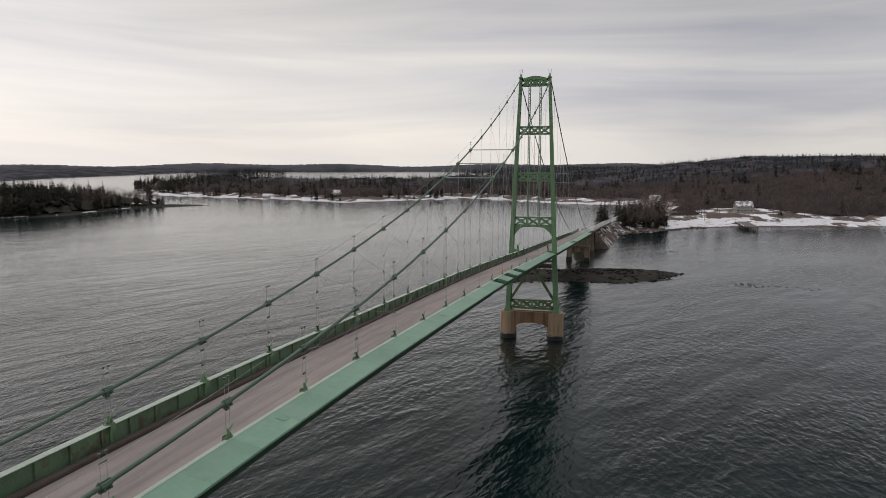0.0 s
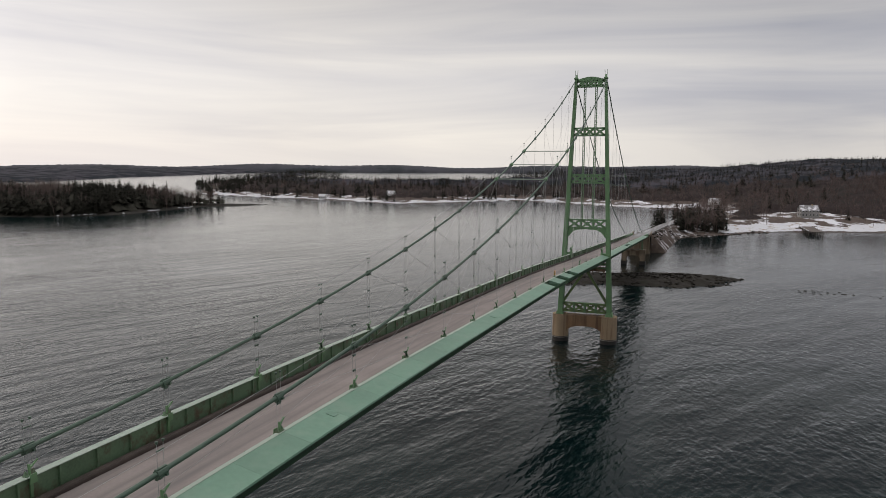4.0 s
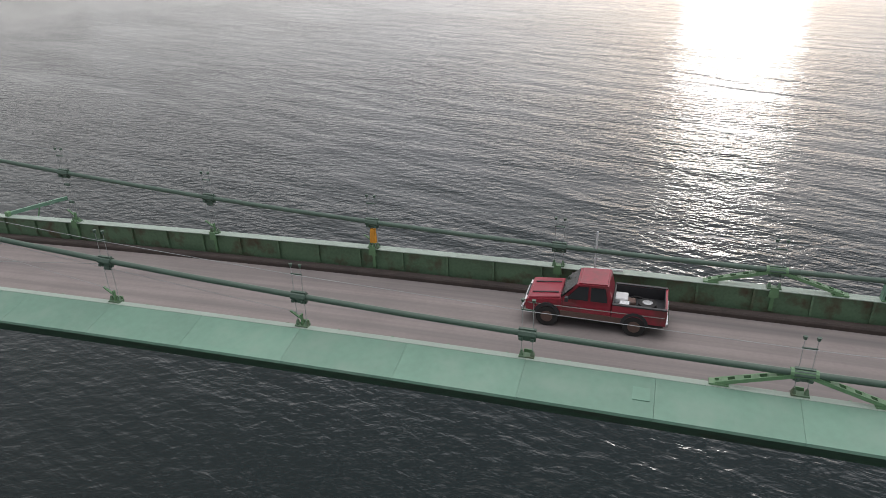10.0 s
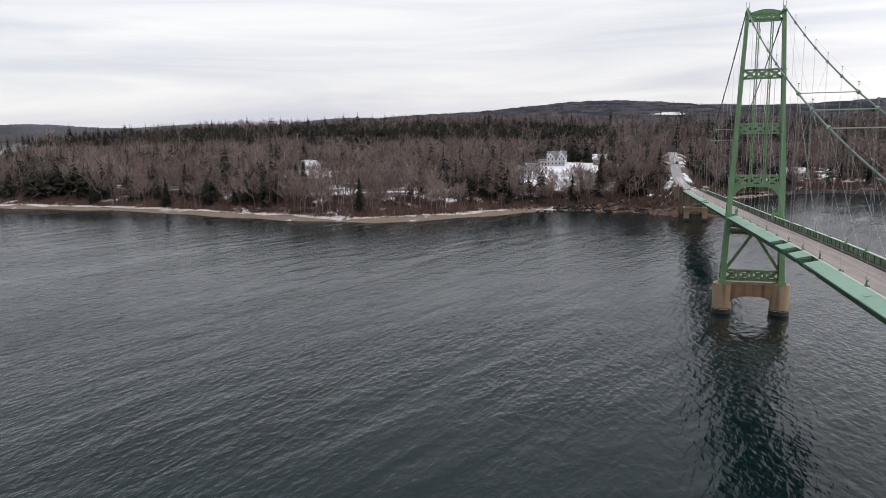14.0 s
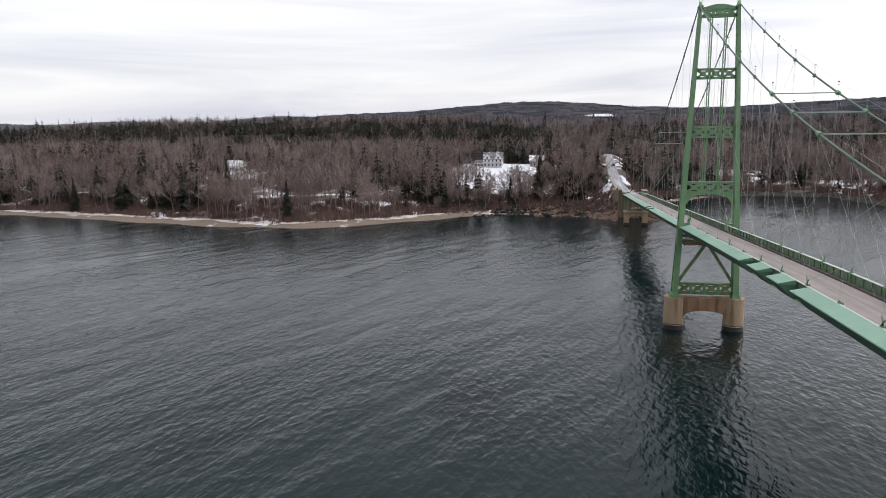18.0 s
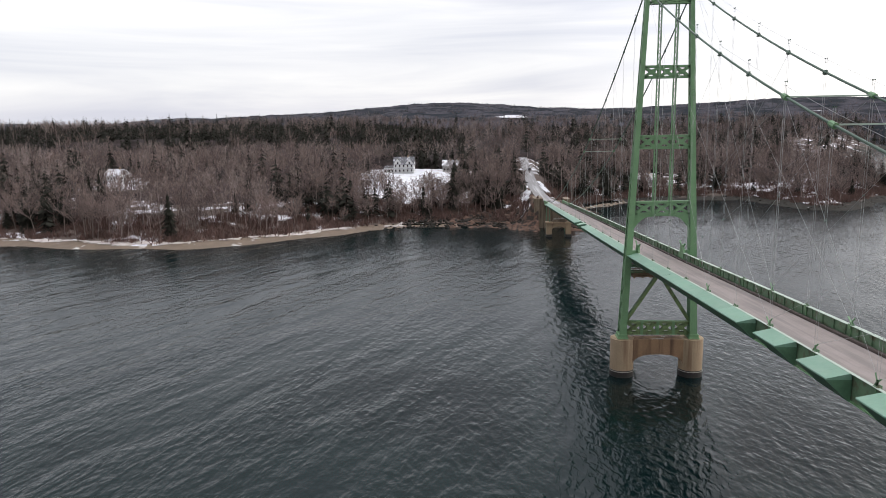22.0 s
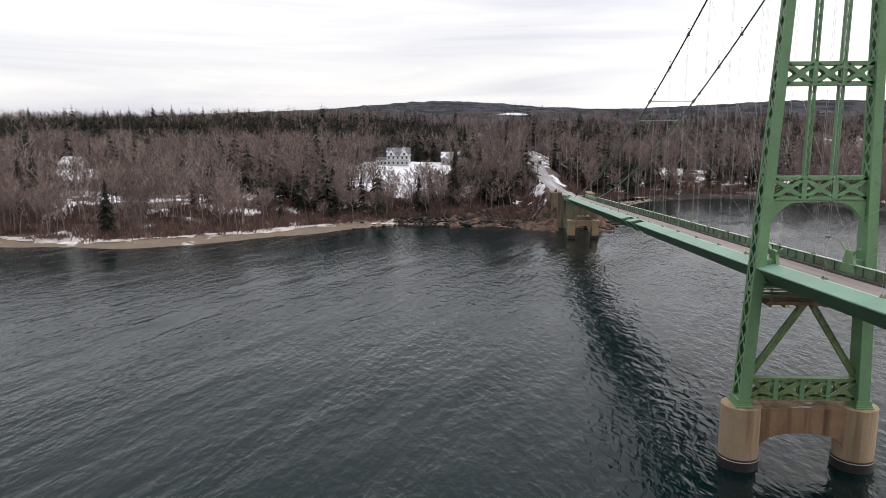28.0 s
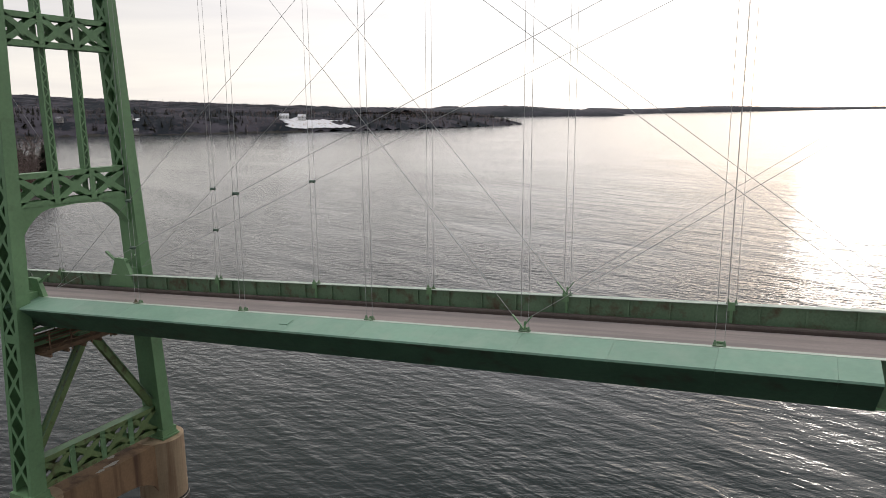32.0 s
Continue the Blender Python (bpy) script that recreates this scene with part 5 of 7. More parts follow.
# end piers and abutments
def end_pier(x, top, label):
    ep = tagged(empty("end_pier", x, 0, -3), label, "pier", "end piers")
    for y in (-3.9, 3.9):
        bm = bmesh.new()
        hexa(bm, [(-1.5, y - 1.2, -1), (1.5, y - 1.2, -1), (1.5, y + 1.2, -1), (-1.5, y + 1.2, -1)], [(-1.2, y - 0.95, top + 3), (1.2, y - 0.95, top + 3), (1.2, y + 0.95, top + 3), (-1.2, y + 0.95, top + 3)])
        part("shaft", bm, "oldconcrete", ep)
        bm = bmesh.new()
        hexa(bm, [(-1.56, y - 1.26, -1), (1.56, y - 1.26, -1), (1.56, y + 1.26, -1), (-1.56, y + 1.26, -1)], [(-1.5, y - 1.2, 4.6), (1.5, y - 1.2, 4.6), (1.5, y + 1.2, 4.6), (-1.5, y + 1.2, 4.6)])
        part("wet_base", bm, "wet", ep, "dark wet foot")
    bm = bmesh.new()
    arch = [(y, top + 1.0 - 1.4 * (y / 3) ** 4 * 1.0) for y in np.linspace(-3, 3, 11)]
    for (ya, za), (yb, zb) in zip(arch, arch[1:]):
        hexa(bm, [(-0.9, ya, za), (0.9, ya, za), (0.9, yb, zb), (-0.9, yb, zb)], [(-0.9, ya, top + 3), (0.9, ya, top + 3), (0.9, yb, top + 3), (-0.9, yb, top + 3)])
    part("arch_wall", bm, "oldconcrete", ep)
    bm = bmesh.new()
    box(bm, -1.7, 1.7, -5.1, 5.1, top + 3.0, top + 3.6)
    part("cap", bm, "oldconcrete", ep, "weathered concrete cap")
    bm = bmesh.new()
    for y in (-3.6, 3.6):
        hexa(bm, [(-0.7, y - 0.5, top + 3.6), (0.7, y - 0.5, top + 3.6), (0.7, y + 0.5, top + 3.6), (-0.7, y + 0.5, top + 3.6)],
             [(-0.3, y - 0.25, girder_top(x) + 0.94), (0.3, y - 0.25, girder_top(x) + 0.94), (0.3, y + 0.25, girder_top(x) + 0.94), (-0.3, y + 0.25, girder_top(x) + 0.94)])
    part("bearing", bm, "web", ep, "dark green rocker posts under the girders")


def low_end_pier(x):
    """The mainland's end pier: two stout legs and an arched web under a cap, with steel rockers and rubble on top."""
    ep = tagged(empty("end_pier", x, -0.3, -3), "low tan concrete end pier with an arched opening in the water", "pier", "end piers")
    for y in (-3.55, 3.55):
        bm = bmesh.new()
        hexa(bm, [(-1.55, y - 1.05, 2), (1.55, y - 1.05, 2), (1.55, y + 1.05, 2), (-1.55, y + 1.05, 2)], [(-1.35, y - 0.95, 7.9), (1.35, y - 0.95, 7.9), (1.35, y + 0.95, 7.9), (-1.35, y + 0.95, 7.9)])
        leg = part("shaft", bm, "concrete", ep)
        bm = bmesh.new()
        hexa(bm, [(-1.6, y - 1.1, 1), (1.6, y - 1.1, 1), (1.6, y + 1.1, 1), (-1.6, y + 1.1, 1)], [(-1.58, y - 1.08, 4.0), (1.58, y - 1.08, 4.0), (1.58, y + 1.08, 4.0), (-1.58, y + 1.08, 4.0)])
        part("wet_base", bm, "wet", leg, "dark wet foot")
    bm = bmesh.new()
    arch = [(y, 5.0 + 1.9 * math.sqrt(max(0.0, 1 - (abs(y) / 2.7) ** 2.4))) for y in np.linspace(-2.7, 2.7, 15)]
    for (ya, za), (yb, zb) in zip(arch, arch[1:]):
        hexa(bm, [(-0.95, ya, za), (0.95, ya, za), (0.95, yb, zb), (-0.95, yb, zb)], [(-0.95, ya, 7.9), (0.95, ya, 7.9), (0.95, yb, 7.9), (-0.95, yb, 7.9)])
    bmesh.ops.remove_doubles(bm, verts=bm.verts, dist=0.001)
    part("arch_wall", bm, "concrete", ep)
    bm = bmesh.new()
    box(bm, -1.75, 1.75, -4.75, 4.75, 7.9, 8.6)
    bmesh.ops.bevel(bm, geom=bm.edges[:], offset=0.08, segments=1, affect="EDGES")
    part("cap", bm, "concrete", ep, "tan concrete cap")
    for y in (-3.35, 3.95):
        for dx in (-0.75, 0.75):
            bm = bmesh.new()
            bar(bm, (dx, y, 8.6), (dx * 0.6, y, girder_top(x) + 1.0), 0.34, 0.3, (0, 1, 0))
            part("rocker", bm, "web", ep, "dark green rocker post")
    bm = bmesh.new()
    hexa(bm, [(-1.3, -2.4, 8.6), (1.3, -2.4, 8.6), (1.3, 2.9, 8.6), (-1.3, 2.9, 8.6)], [(-0.9, -1.7, 9.5), (0.9, -1.7, 9.5), (0.9, 2.2, 9.7), (-0.9, 2.2, 9.7)])
    part("plinth", bm, "oldconcrete", ep, "rough concrete bearing block")


    for i in range(14):
        bm = bmesh.new()
        bmesh.ops.create_icosphere(bm, subdivisions=1, radius=0.42)
        rnd = random.Random(i)
        for v in bm.verts:
            v.co = Vector((v.co.x * 1.3, v.co.y, v.co.z * 0.7)) * rnd.uniform(0.7, 1.2)
        bmesh.ops.translate(bm, vec=(rnd.uniform(-0.8, 0.9), rnd.uniform(-1.6, 2.1), 9.75), verts=bm.verts)
        part("rubble_stone", bm, "salt", ep)


low_end_pier(-312)
end_pier(311, 6.0, "grey concrete end pier with an arched opening")
bm = bmesh.new()
box(bm, 350, 364, -4.6, 4.6, -3, 8.4)
for y in (-4.6, 4.2):
    box(bm, 349.6, 368, y, y + 0.4, 2, 9.7)
tagged(part("abutment", bm, "oldconcrete"), "weathered concrete abutment with wing walls", "abutment", "abutments")
ab = tagged(empty("abutment", -333, 0, 0), "weathered tan concrete abutment with a wing wall", "abutment", "abutments")
for name, size in (("breast_wall", (-340 + 333, 0.3, -4.3, 4.3, -1, girder_top(324) - 1.6)), ("wing_wall", (-8.0, 0.0, -7.8, -4.3, -1, girder_top(324) - 0.3)), ("wing_wall", (-8.0, 0.0, 4.3, 6.6, -1, girder_top(324) - 0.3)), ("coping", (-8.2, 0.2, -8.0, -4.25, girder_top(324) - 0.3, girder_top(324) + 0.05))):
    bm = bmesh.new()
    box(bm, *size)
    bmesh.ops.bevel(bm, geom=bm.edges[:], offset=0.07, segments=1, affect="EDGES")
    part(name, bm, "oldconcrete", ab)
for y in (-HALF, HALF):
    bent = tagged(empty("steel_bent", -325, y, 2), "dark green steel post below the approach girder", "post", "steel bents")
    bm = bmesh.new()
    bar(bm, (0, 0, -2), (0, 0, girder_top(325) - 3.9), 0.42, 0.42, (0, 1, 0))
    part("post", bm, "web", bent)
    bm = bmesh.new()
    box(bm, -0.45, 0.45, -0.45, 0.45, girder_top(325) - 3.9, girder_top(325) - 3.85 - 0.001 + 0.1)
    part("bearing_plate", bm, "web", bent)
# the short approach girders
for s, reach, fall in ((-1, 334.0, girder_top(330) - 0.15), (1, 350.0, 10.4)):
    for y in (-HALF, HALF):
        bm = bmesh.new()
        (a, za), (b, zb) = sorted(((s * (END_X + 0.1), girder_top(END_X)), (s * reach, fall)))
        hexa(bm, [(a, y - 0.2, za - 1.9), (b, y - 0.2, zb - 1.9), (b, y + 0.2, zb - 1.9), (a, y + 0.2, za - 1.9)],
             [(a, y - 0.2, za - 0.2), (b, y - 0.2, zb - 0.2), (b, y + 0.2, zb - 0.2), (a, y + 0.2, za - 0.2)])
        tagged(part("approach_girder", bm, "steel"), "short green approach girder", "girder", "approach girders", kind="structure")


# ---- the road ashore ----
def ribbon(name, mat, xs, half, zf, yf, lift, label, category):
    bm = bmesh.new()
    rows = []
    for x in xs:
        y, z = float(yf(np.float64(x))), float(zf(np.float64(x)))
        rows.append([bm.verts.new((x, y - half, z + lift)), bm.verts.new((x, y + half, z + lift)), bm.verts.new((x, y + half, z + lift - 0.3)), bm.verts.new((x, y - half, z + lift - 0.3))])
    for a, b in zip(rows, rows[1:]):
        for j in range(4):
            bm.faces.new((a[j], a[(j + 1) % 4], b[(j + 1) % 4], b[j]))
    return tagged(part(name, bm, mat), label, category, kind="structure")


ribbon("road_mainland", "asphalt", np.arange(-326, -632, -6.0), 2.8, road_z, road_y, 0.15, "grey winter road with salt-pale wheel tracks", "road")
ribbon("road_southland", "asphalt", np.arange(326, 545, 5.0), 3.1, south_road_z, south_road_y, 0.15, "grey road along the causeway", "road")
for k, a, b in ((1, -378, -430),):
    ribbon("road_verge", "snow", np.arange(a, b, -6.0), 0.9, road_z, lambda x, k=k: road_y(x) + k * (4.2 + 0.5 * np.sin(x * 0.21)), 0.12, "ploughed old snow beside the road", "verge")


# low guard rail beside the causeway road
for k in (-1, 1):
    gr = tagged(empty("guard_rail", 368, k * 3.9, 8), "low pale steel guard rail along the causeway", "guard rail", "causeway guard rails")
    inv = gr.matrix_basis.inverted()
    xs = np.arange(368, 452, 6.0)
    for a, b in zip(xs, xs[1:]):
        pa, pb = ((float(q), float(south_road_y(q)) + k * 3.9, float(south_road_z(q)) + 0.75) for q in (a, b))
        bm = bmesh.new()
        bar(bm, pa, pb, 0.08, 0.32)
        ob = part("rail", bm, "chrome", None)
        ob.parent, ob.matrix_parent_inverse = gr, inv
        bm = bmesh.new()
        bar(bm, (pa[0], pa[1] + k * 0.1, pa[2] - 1.2), (pa[0], pa[1] + k * 0.1, pa[2] + 0.1), 0.14, 0.14, (0, 1, 0))
        ob = part("post", bm, "barrel", None)
        ob.parent, ob.matrix_parent_inverse = gr, inv


# ---- trees ----
def bare_arrays(seed, height, twigs, width, plain=False):
    """Trunk and domed crown of a leafless tree: limbs climb from the trunk's upper half, twigs are slivers."""
    rnd = random.Random(seed)
    tv, tf, cv, cf = [], [], [], []

    def limb(p, q, r0, r1, v, f):
        d = (q - p).normalized()
        s = d.orthogonal().normalized()
        u = d.cross(s)
        b = len(v)
        if plain and r0 < height * 0.008:        # a far limb is two crossed slivers
            v += [p + s * r0 * 1.6, p - s * r0 * 1.6, q, p + u * r0 * 1.6, p - u * r0 * 1.6, q]
            f += [(b, b + 1, b + 2), (b + 3, b + 4, b + 5)]
            return
        for c, r in ((p, r0), (q, r1)):
            for k in range(3):
                a = 2.0944 * k
                v.append(c + (s * math.cos(a) + u * math.sin(a)) * r)
        for k in range(3):
            m = (k + 1) % 3
            f += [(b + k, b + m, b + 3 + m), (b + k, b + 3 + m, b + 3 + k)]

    tips = []
    p, r = Vector((0, 0, -0.8)), height * (0.009 if plain else 0.0125)
    lean = Vector((rnd.gauss(0, 0.07), rnd.gauss(0, 0.07), 1))
    fork = rnd.uniform(0.3, 0.5)
    n = 2 if plain else 4
    trunk = [p]
    for i in range(n):
        q = p + (lean + Vector((rnd.gauss(0, 0.05), rnd.gauss(0, 0.05), 0))) * height * fork * (1 / n)
        limb(p, q, r, r * 0.88, tv, tf)
        p, r = q, r * 0.88
        trunk.append(p)
    top = p + Vector((rnd.gauss(0, 0.05), rnd.gauss(0, 0.05), 1)) * height * 0.34
    limb(p, top, r * 0.8, r * 0.3, cv, cf)
    starts = [(p.lerp(top, k), k) for k in ((0.0, 0.3, 0.65) if plain else (0.0, 0.08, 0.25, 0.45, 0.65, 0.8))] + [(trunk[-2].lerp(p, 0.6), 0.0)]
    turn = rnd.uniform(0, 6.28)
    for o, k in starts:
        for _ in range(2):
            turn += 2.4 + rnd.gauss(0, 0.4)
            w = Vector((math.cos(turn), math.sin(turn), rnd.uniform(0.45, 1.35))).normalized()
            ln = height * rnd.uniform(0.26, 0.36) * (1 - 0.45 * k)
            m = o + w * ln * 0.55
            w2 = (w + Vector((0, 0, 0.55)) + Vector((rnd.gauss(0, 0.25), rnd.gauss(0, 0.25), 0))).normalized()
            e = m + w2 * ln * 0.5
            limb(o, m, r * 0.5, r * 0.32, cv, cf)
            limb(m, e, r * 0.32, r * 0.12, cv, cf)
            tips += [(o.lerp(m, 0.7), w, ln * 0.5), (m, w2, ln * 0.55), (m.lerp(e, 0.5), w2, ln * 0.5), (e, w2, ln * 0.4)]
    tips += [(top, Vector((0, 0, 1)), height * 0.13), (p.lerp(top, 0.7), Vector((0, 0, 1)), height * 0.16)]
    for _ in range(twigs):
        o, w, ln = rnd.choice(tips)
        d = (w * 0.9 + Vector((rnd.gauss(0, 0.6), rnd.gauss(0, 0.6), rnd.gauss(0.15, 0.45)))).normalized()
        e = o + d * ln * rnd.uniform(0.5, 1.2)
        s = d.cross(Vector((rnd.gauss(0, 1), rnd.gauss(0, 1), rnd.gauss(0, 1)))).normalized() * width * rnd.uniform(0.7, 1.3)
        b = len(cv)
        cv += [o + s, o - s, e]
        cf.append((b, b + 1, b + 2))
        if not plain:
            m = o.lerp(e, 0.4)
            cv += [m + s * 0.8, m - s * 0.8, m + (d + Vector((rnd.gauss(0, 0.6), rnd.gauss(0, 0.6), 0.2))).normalized() * ln * 0.5]
            cf.append((b + 3, b + 4, b + 5))
    return (np.array([tuple(v) for v in tv]), np.array(tf)), (np.array([tuple(v) for v in cv]), np.array(cf))


def spruce_arrays(seed, height, levels, arms):
    """Trunk and ragged needle sprays of a spruce."""
    rnd = random.Random(seed)
    tv, tf, cv, cf = [], [], [], []
    r = height * 0.014
    for z, k in ((-0.6, 1.0), (height * 0.97, 0.1)):
        tv += [(r * k * math.cos(2.0944 * i), r * k * math.sin(2.0944 * i), z) for i in range(3)]
    for k in range(3):
        m = (k + 1) % 3
        tf += [(k, m, 3 + m), (k, 3 + m, 3 + k)]
    spread = height * rnd.uniform(0.2, 0.32)
    for i in range(levels):
        s = i / (levels - 1)
        z = height * (0.1 + 0.9 * s)
        reach = spread * ((1 - s) ** 0.75 if seed % 2 else min(1.0, (1 - s) * 1.9) ** 0.8 * 0.9) * rnd.uniform(0.55, 1.3) + (0.15 if levels > 12 else 0.45)
        for j in range(arms if s < 0.8 else max(3, arms - 3)):
            if rnd.random() < 0.18:
                continue
            a = 6.283 * (j + rnd.random()) / arms
            ln = reach * rnd.uniform(0.6, 1.15)
            w = Vector((math.cos(a), math.sin(a), 0))
            side = Vector((-w.y, w.x, 0)) * ln * (rnd.uniform(0.13, 0.24) if arms > 12 else rnd.uniform(0.24, 0.36))
            o = Vector((0, 0, z + rnd.uniform(-0.2, 0.2)))
            tip = o + w * ln + Vector((0, 0, -ln * rnd.uniform(0.25, 0.6)))
            m = o + w * ln * 0.55 + Vector((0, 0, rnd.uniform(-0.1, 0.12) * ln))
            b = len(cv)
            cv += [tuple(v) for v in (o + Vector((0, 0, height * 0.025)), m + side + Vector((0, 0, -ln * 0.25)), tip, m - side + Vector((0, 0, -ln * 0.25)))]
            cf += [(b, b + 1, b + 2), (b, b + 2, b + 3)]
    b = len(cv)
    cv += [(0.12, 0, height * 0.93), (-0.06, 0.1, height * 0.93), (-0.06, -0.1, height * 0.93), (0, 0, height * 1.0)]
    cf += [(b, b + 1, b + 3), (b + 1, b + 2, b + 3), (b + 2, b, b + 3)]
    return (np.array(tv), np.array(tf)), (np.array(cv), np.array(cf))


def tree_thing(name, arrays, crown_mat, label, category, group):
    (tv, tf), (cv, cf) = arrays
    t = tagged(empty(name), label, category, group)
    meshed("trunk", numpy_mesh("trunk", tv, tf), "bark", t)
    meshed("crown", numpy_mesh("crown", cv, cf), crown_mat, t)
    return t


def woods(name, mat, variants, spots, label, category):
    """Many trees joined into one object: spots are x, y, z, scale, turn, variant."""
    vs, fs, n = [], [], 0
    for x, y, z, k, a, i in spots:
        v, f = variants[i]
        c, s = math.cos(a) * k, math.sin(a) * k
        vs.append(np.stack([v[:, 0] * c - v[:, 1] * s + x, v[:, 0] * s + v[:, 1] * c + y, v[:, 2] * k + z], -1))
        fs.append(f + n)
        n += len(v)
    me = numpy_mesh(name, np.concatenate(vs), np.concatenate(fs))
    return tagged(meshed(name, me, mat), label, category, kind="stuff")


def joined(arrays):
    (tv, tf), (cv, cf) = arrays
    return np.concatenate([tv, cv]), np.concatenate([tf, cf + len(tv)])


rng = np.random.default_rng(11)
def scatter(n, x0, x1, y0, y1, test, gen):
    x, y = gen.uniform(x0, x1, n), gen.uniform(y0, y1, n)
    ok = test(x, y)
    return x[ok], y[ok]


BARE_NEAR = [bare_arrays(20 + i, 15.0 + 1.1 * i, 500, 0.036) for i in range(6)]
SPRUCE_NEAR = [spruce_arrays(40 + i, 13.0 + 1.6 * i, 30, 19) for i in range(4)]
BARE_FAR = [joined(bare_arrays(60 + i, 15.0 + i, 66, 0.076, True)) for i in range(6)]
SPRUCE_FAR = [joined(spruce_arrays(80 + i, 12.0 + i, 11, 7)) for i in range(5)]

BARE_TINY = [joined(bare_arrays(100 + i, 13.0 + i, 10, 0.22, True)) for i in range(5)]
SPRUCE_TINY = [joined(spruce_arrays(90 + i, 12.0 + i, 6, 5)) for i in range(5)]
bare_models = [tree_thing("bare_tree", a, "twig", "leafless grey-brown hardwood tree on the wooded shore", "tree", "bare shore trees") for a in BARE_NEAR]
spruce_models = [tree_thing("spruce", a, "needle", "dark green spruce on the wooded shore", "tree", "shore spruces") for a in SPRUCE_NEAR]
used = set()


def plant(models, kind, i, x, y, z, k, a):
    m = Matrix.Translation((x, y, z)) @ Matrix.Rotation(a, 4, "Z") @ Matrix.Diagonal((k, k, k * random.uniform(0.9, 1.12), 1))
    if (kind, i) not in used:
        used.add((kind, i))
        models[i].matrix_basis = m
    else:
        src = models[i]
        c = copy_thing(src, Matrix())
        c.matrix_basis = m


# the front rows on the mainland shore
x, y = scatter(1500, -480, -288, -330, 235, lambda x, y: (shore_d(x, y) > 10) & (shore_d(x, y) < 50) & ~(open_ground(x, y) & (shore_d(x, y) > 26)) & (np.abs(y) > 13), rng)
z = mainland_z(x, y)
for i in range(min(len(x), 260)):
    near_road = x[i] > -430 and -42 < y[i] < 40 or y[i] > 185 or y[i] < -190
    if rng.random() < (0.42 if near_road else 0.09):
        plant(spruce_models, "s", int(rng.integers(4)), x[i], y[i], z[i], rng.uniform(0.6, 1.15), rng.uniform(0, 6.28))
    else:
        plant(bare_models, "b", int(rng.integers(6)), x[i], y[i], z[i], rng.uniform(0.6, 1.2), rng.uniform(0, 6.28))

# the tall clump between the lawn and the road, and loose trees on the lawn
for i in range(34):
    px, py = rng.uniform(-432, -362), rng.uniform(-44, -17)
    if i % 5 < 3:
        plant(spruce_models, "s", int(rng.integers(4)), px, py, float(mainland_z(np.array([px]), np.array([py]))[0]), rng.uniform(0.95, 1.4), rng.uniform(0, 6.28))
    else:
        plant(bare_models, "b", int(rng.integers(6)), px, py, float(mainland_z(np.array([px]), np.array([py]))[0]), rng.uniform(0.95, 1.35), rng.uniform(0, 6.28))
for i in range(34):
    py = rng.uniform(-96, -42)
    px = rng.uniform(-16, 6) - 362 + 0.35 * (py + 42) * -1 + (py + 42) * 0.1
    plant(bare_models if i % 6 else spruce_models, "b" if i % 6 else "s", int(rng.integers(4)), px, py, float(mainland_z(np.array([px]), np.array([py]))[0]), rng.uniform(0.5, 0.95), rng.uniform(0, 6.28))
for i in range(12):
    px, py = rng.uniform(-405, -372), rng.uniform(-94, -44)
    plant(bare_models, "b", int(rng.integers(4)), px, py, float(mainland_z(np.array([px]), np.array([py]))[0]), rng.uniform(0.4, 0.8), rng.uniform(0, 6.28))

# the woods behind
def fill(n, x0, x1, y0, y1, test, height, share, scale, gen):
    x, y = scatter(n, x0, x1, y0, y1, test, gen)
    z = height(x, y)
    bare, spruce = [], []
    patch = wobble(x, y, 45, 3.3) * 0.5 + 0.5 + gen.normal(0, 0.18, len(x))
    for i in range(len(x)):
        k, a = gen.uniform(*scale), gen.uniform(0, 6.28)
        if patch[i] < share(x[i], y[i]):
            spruce.append((x[i], y[i], z[i], k * gen.uniform(0.7, 1.2), a, int(gen.integers(5))))
        else:
            bare.append((x[i], y[i], z[i], k * 0.95, a, int(gen.integers(6))))
    return bare, spruce


b1, s1 = fill(7800, -560, -300, -560, 330, lambda x, y: (shore_d(x, y) > 17) & ~open_ground(x, y), mainland_z, lambda x, y: 0.25 + 0.2 * (np.abs(y) < 60) + 0.25 * (y > 185) + 0.3 * ((y < -195) & (x > -372)), (0.6, 1.3), rng)
b2, s2 = fill(5200, -1250, -560, -700, 560, lambda x, y: (shore_d(x, y) > 14) & ~open_ground(x, y), mainland_z, lambda x, y: 0.36 + 0.24 * ((y < -60) & (x < -600) & (x > -900)), (0.7, 1.4), rng)
b3, s3 = fill(7000, -1350, -600, 440, 1720, lambda x, y: (shore_d(x, y) > 4) & (shore_d(x, y) < 230) & ~in_field(x, y), mainland_z, lambda x, y: 0.5, (0.5, 0.8), rng)
x, y = scatter(3000, -920, -620, -660, -40, lambda x, y: (shore_d(x, y) > 30) & ~open_ground(x, y) & (wobble(x, y, 70, 2.6) > -0.35), rng)     # the dark belt behind
z = mainland_z(x, y)
s2 += [(x[i], y[i], z[i], rng.uniform(0.65, 1.1), rng.uniform(0, 6.28), int(rng.integers(5))) for i in range(len(x))]
stands = ([], [], [])
for t in b1 + b2 + b3:
    pick = 0.5 + 0.3 * float(wobble(t[0], t[1], 31, 6.1)) + rng.normal(0, 0.3)
    stands[0 if pick < 0.33 else 1 if pick < 0.72 else 2].append(t)
woods("dark_bare_woods_mainland", "twig_dark", BARE_FAR, stands[0], "dark brown leafless woods on the mainland", "woods")
woods("bare_woods_mainland", "twig", BARE_FAR, stands[1], "bare brown winter woods on the mainland", "woods")
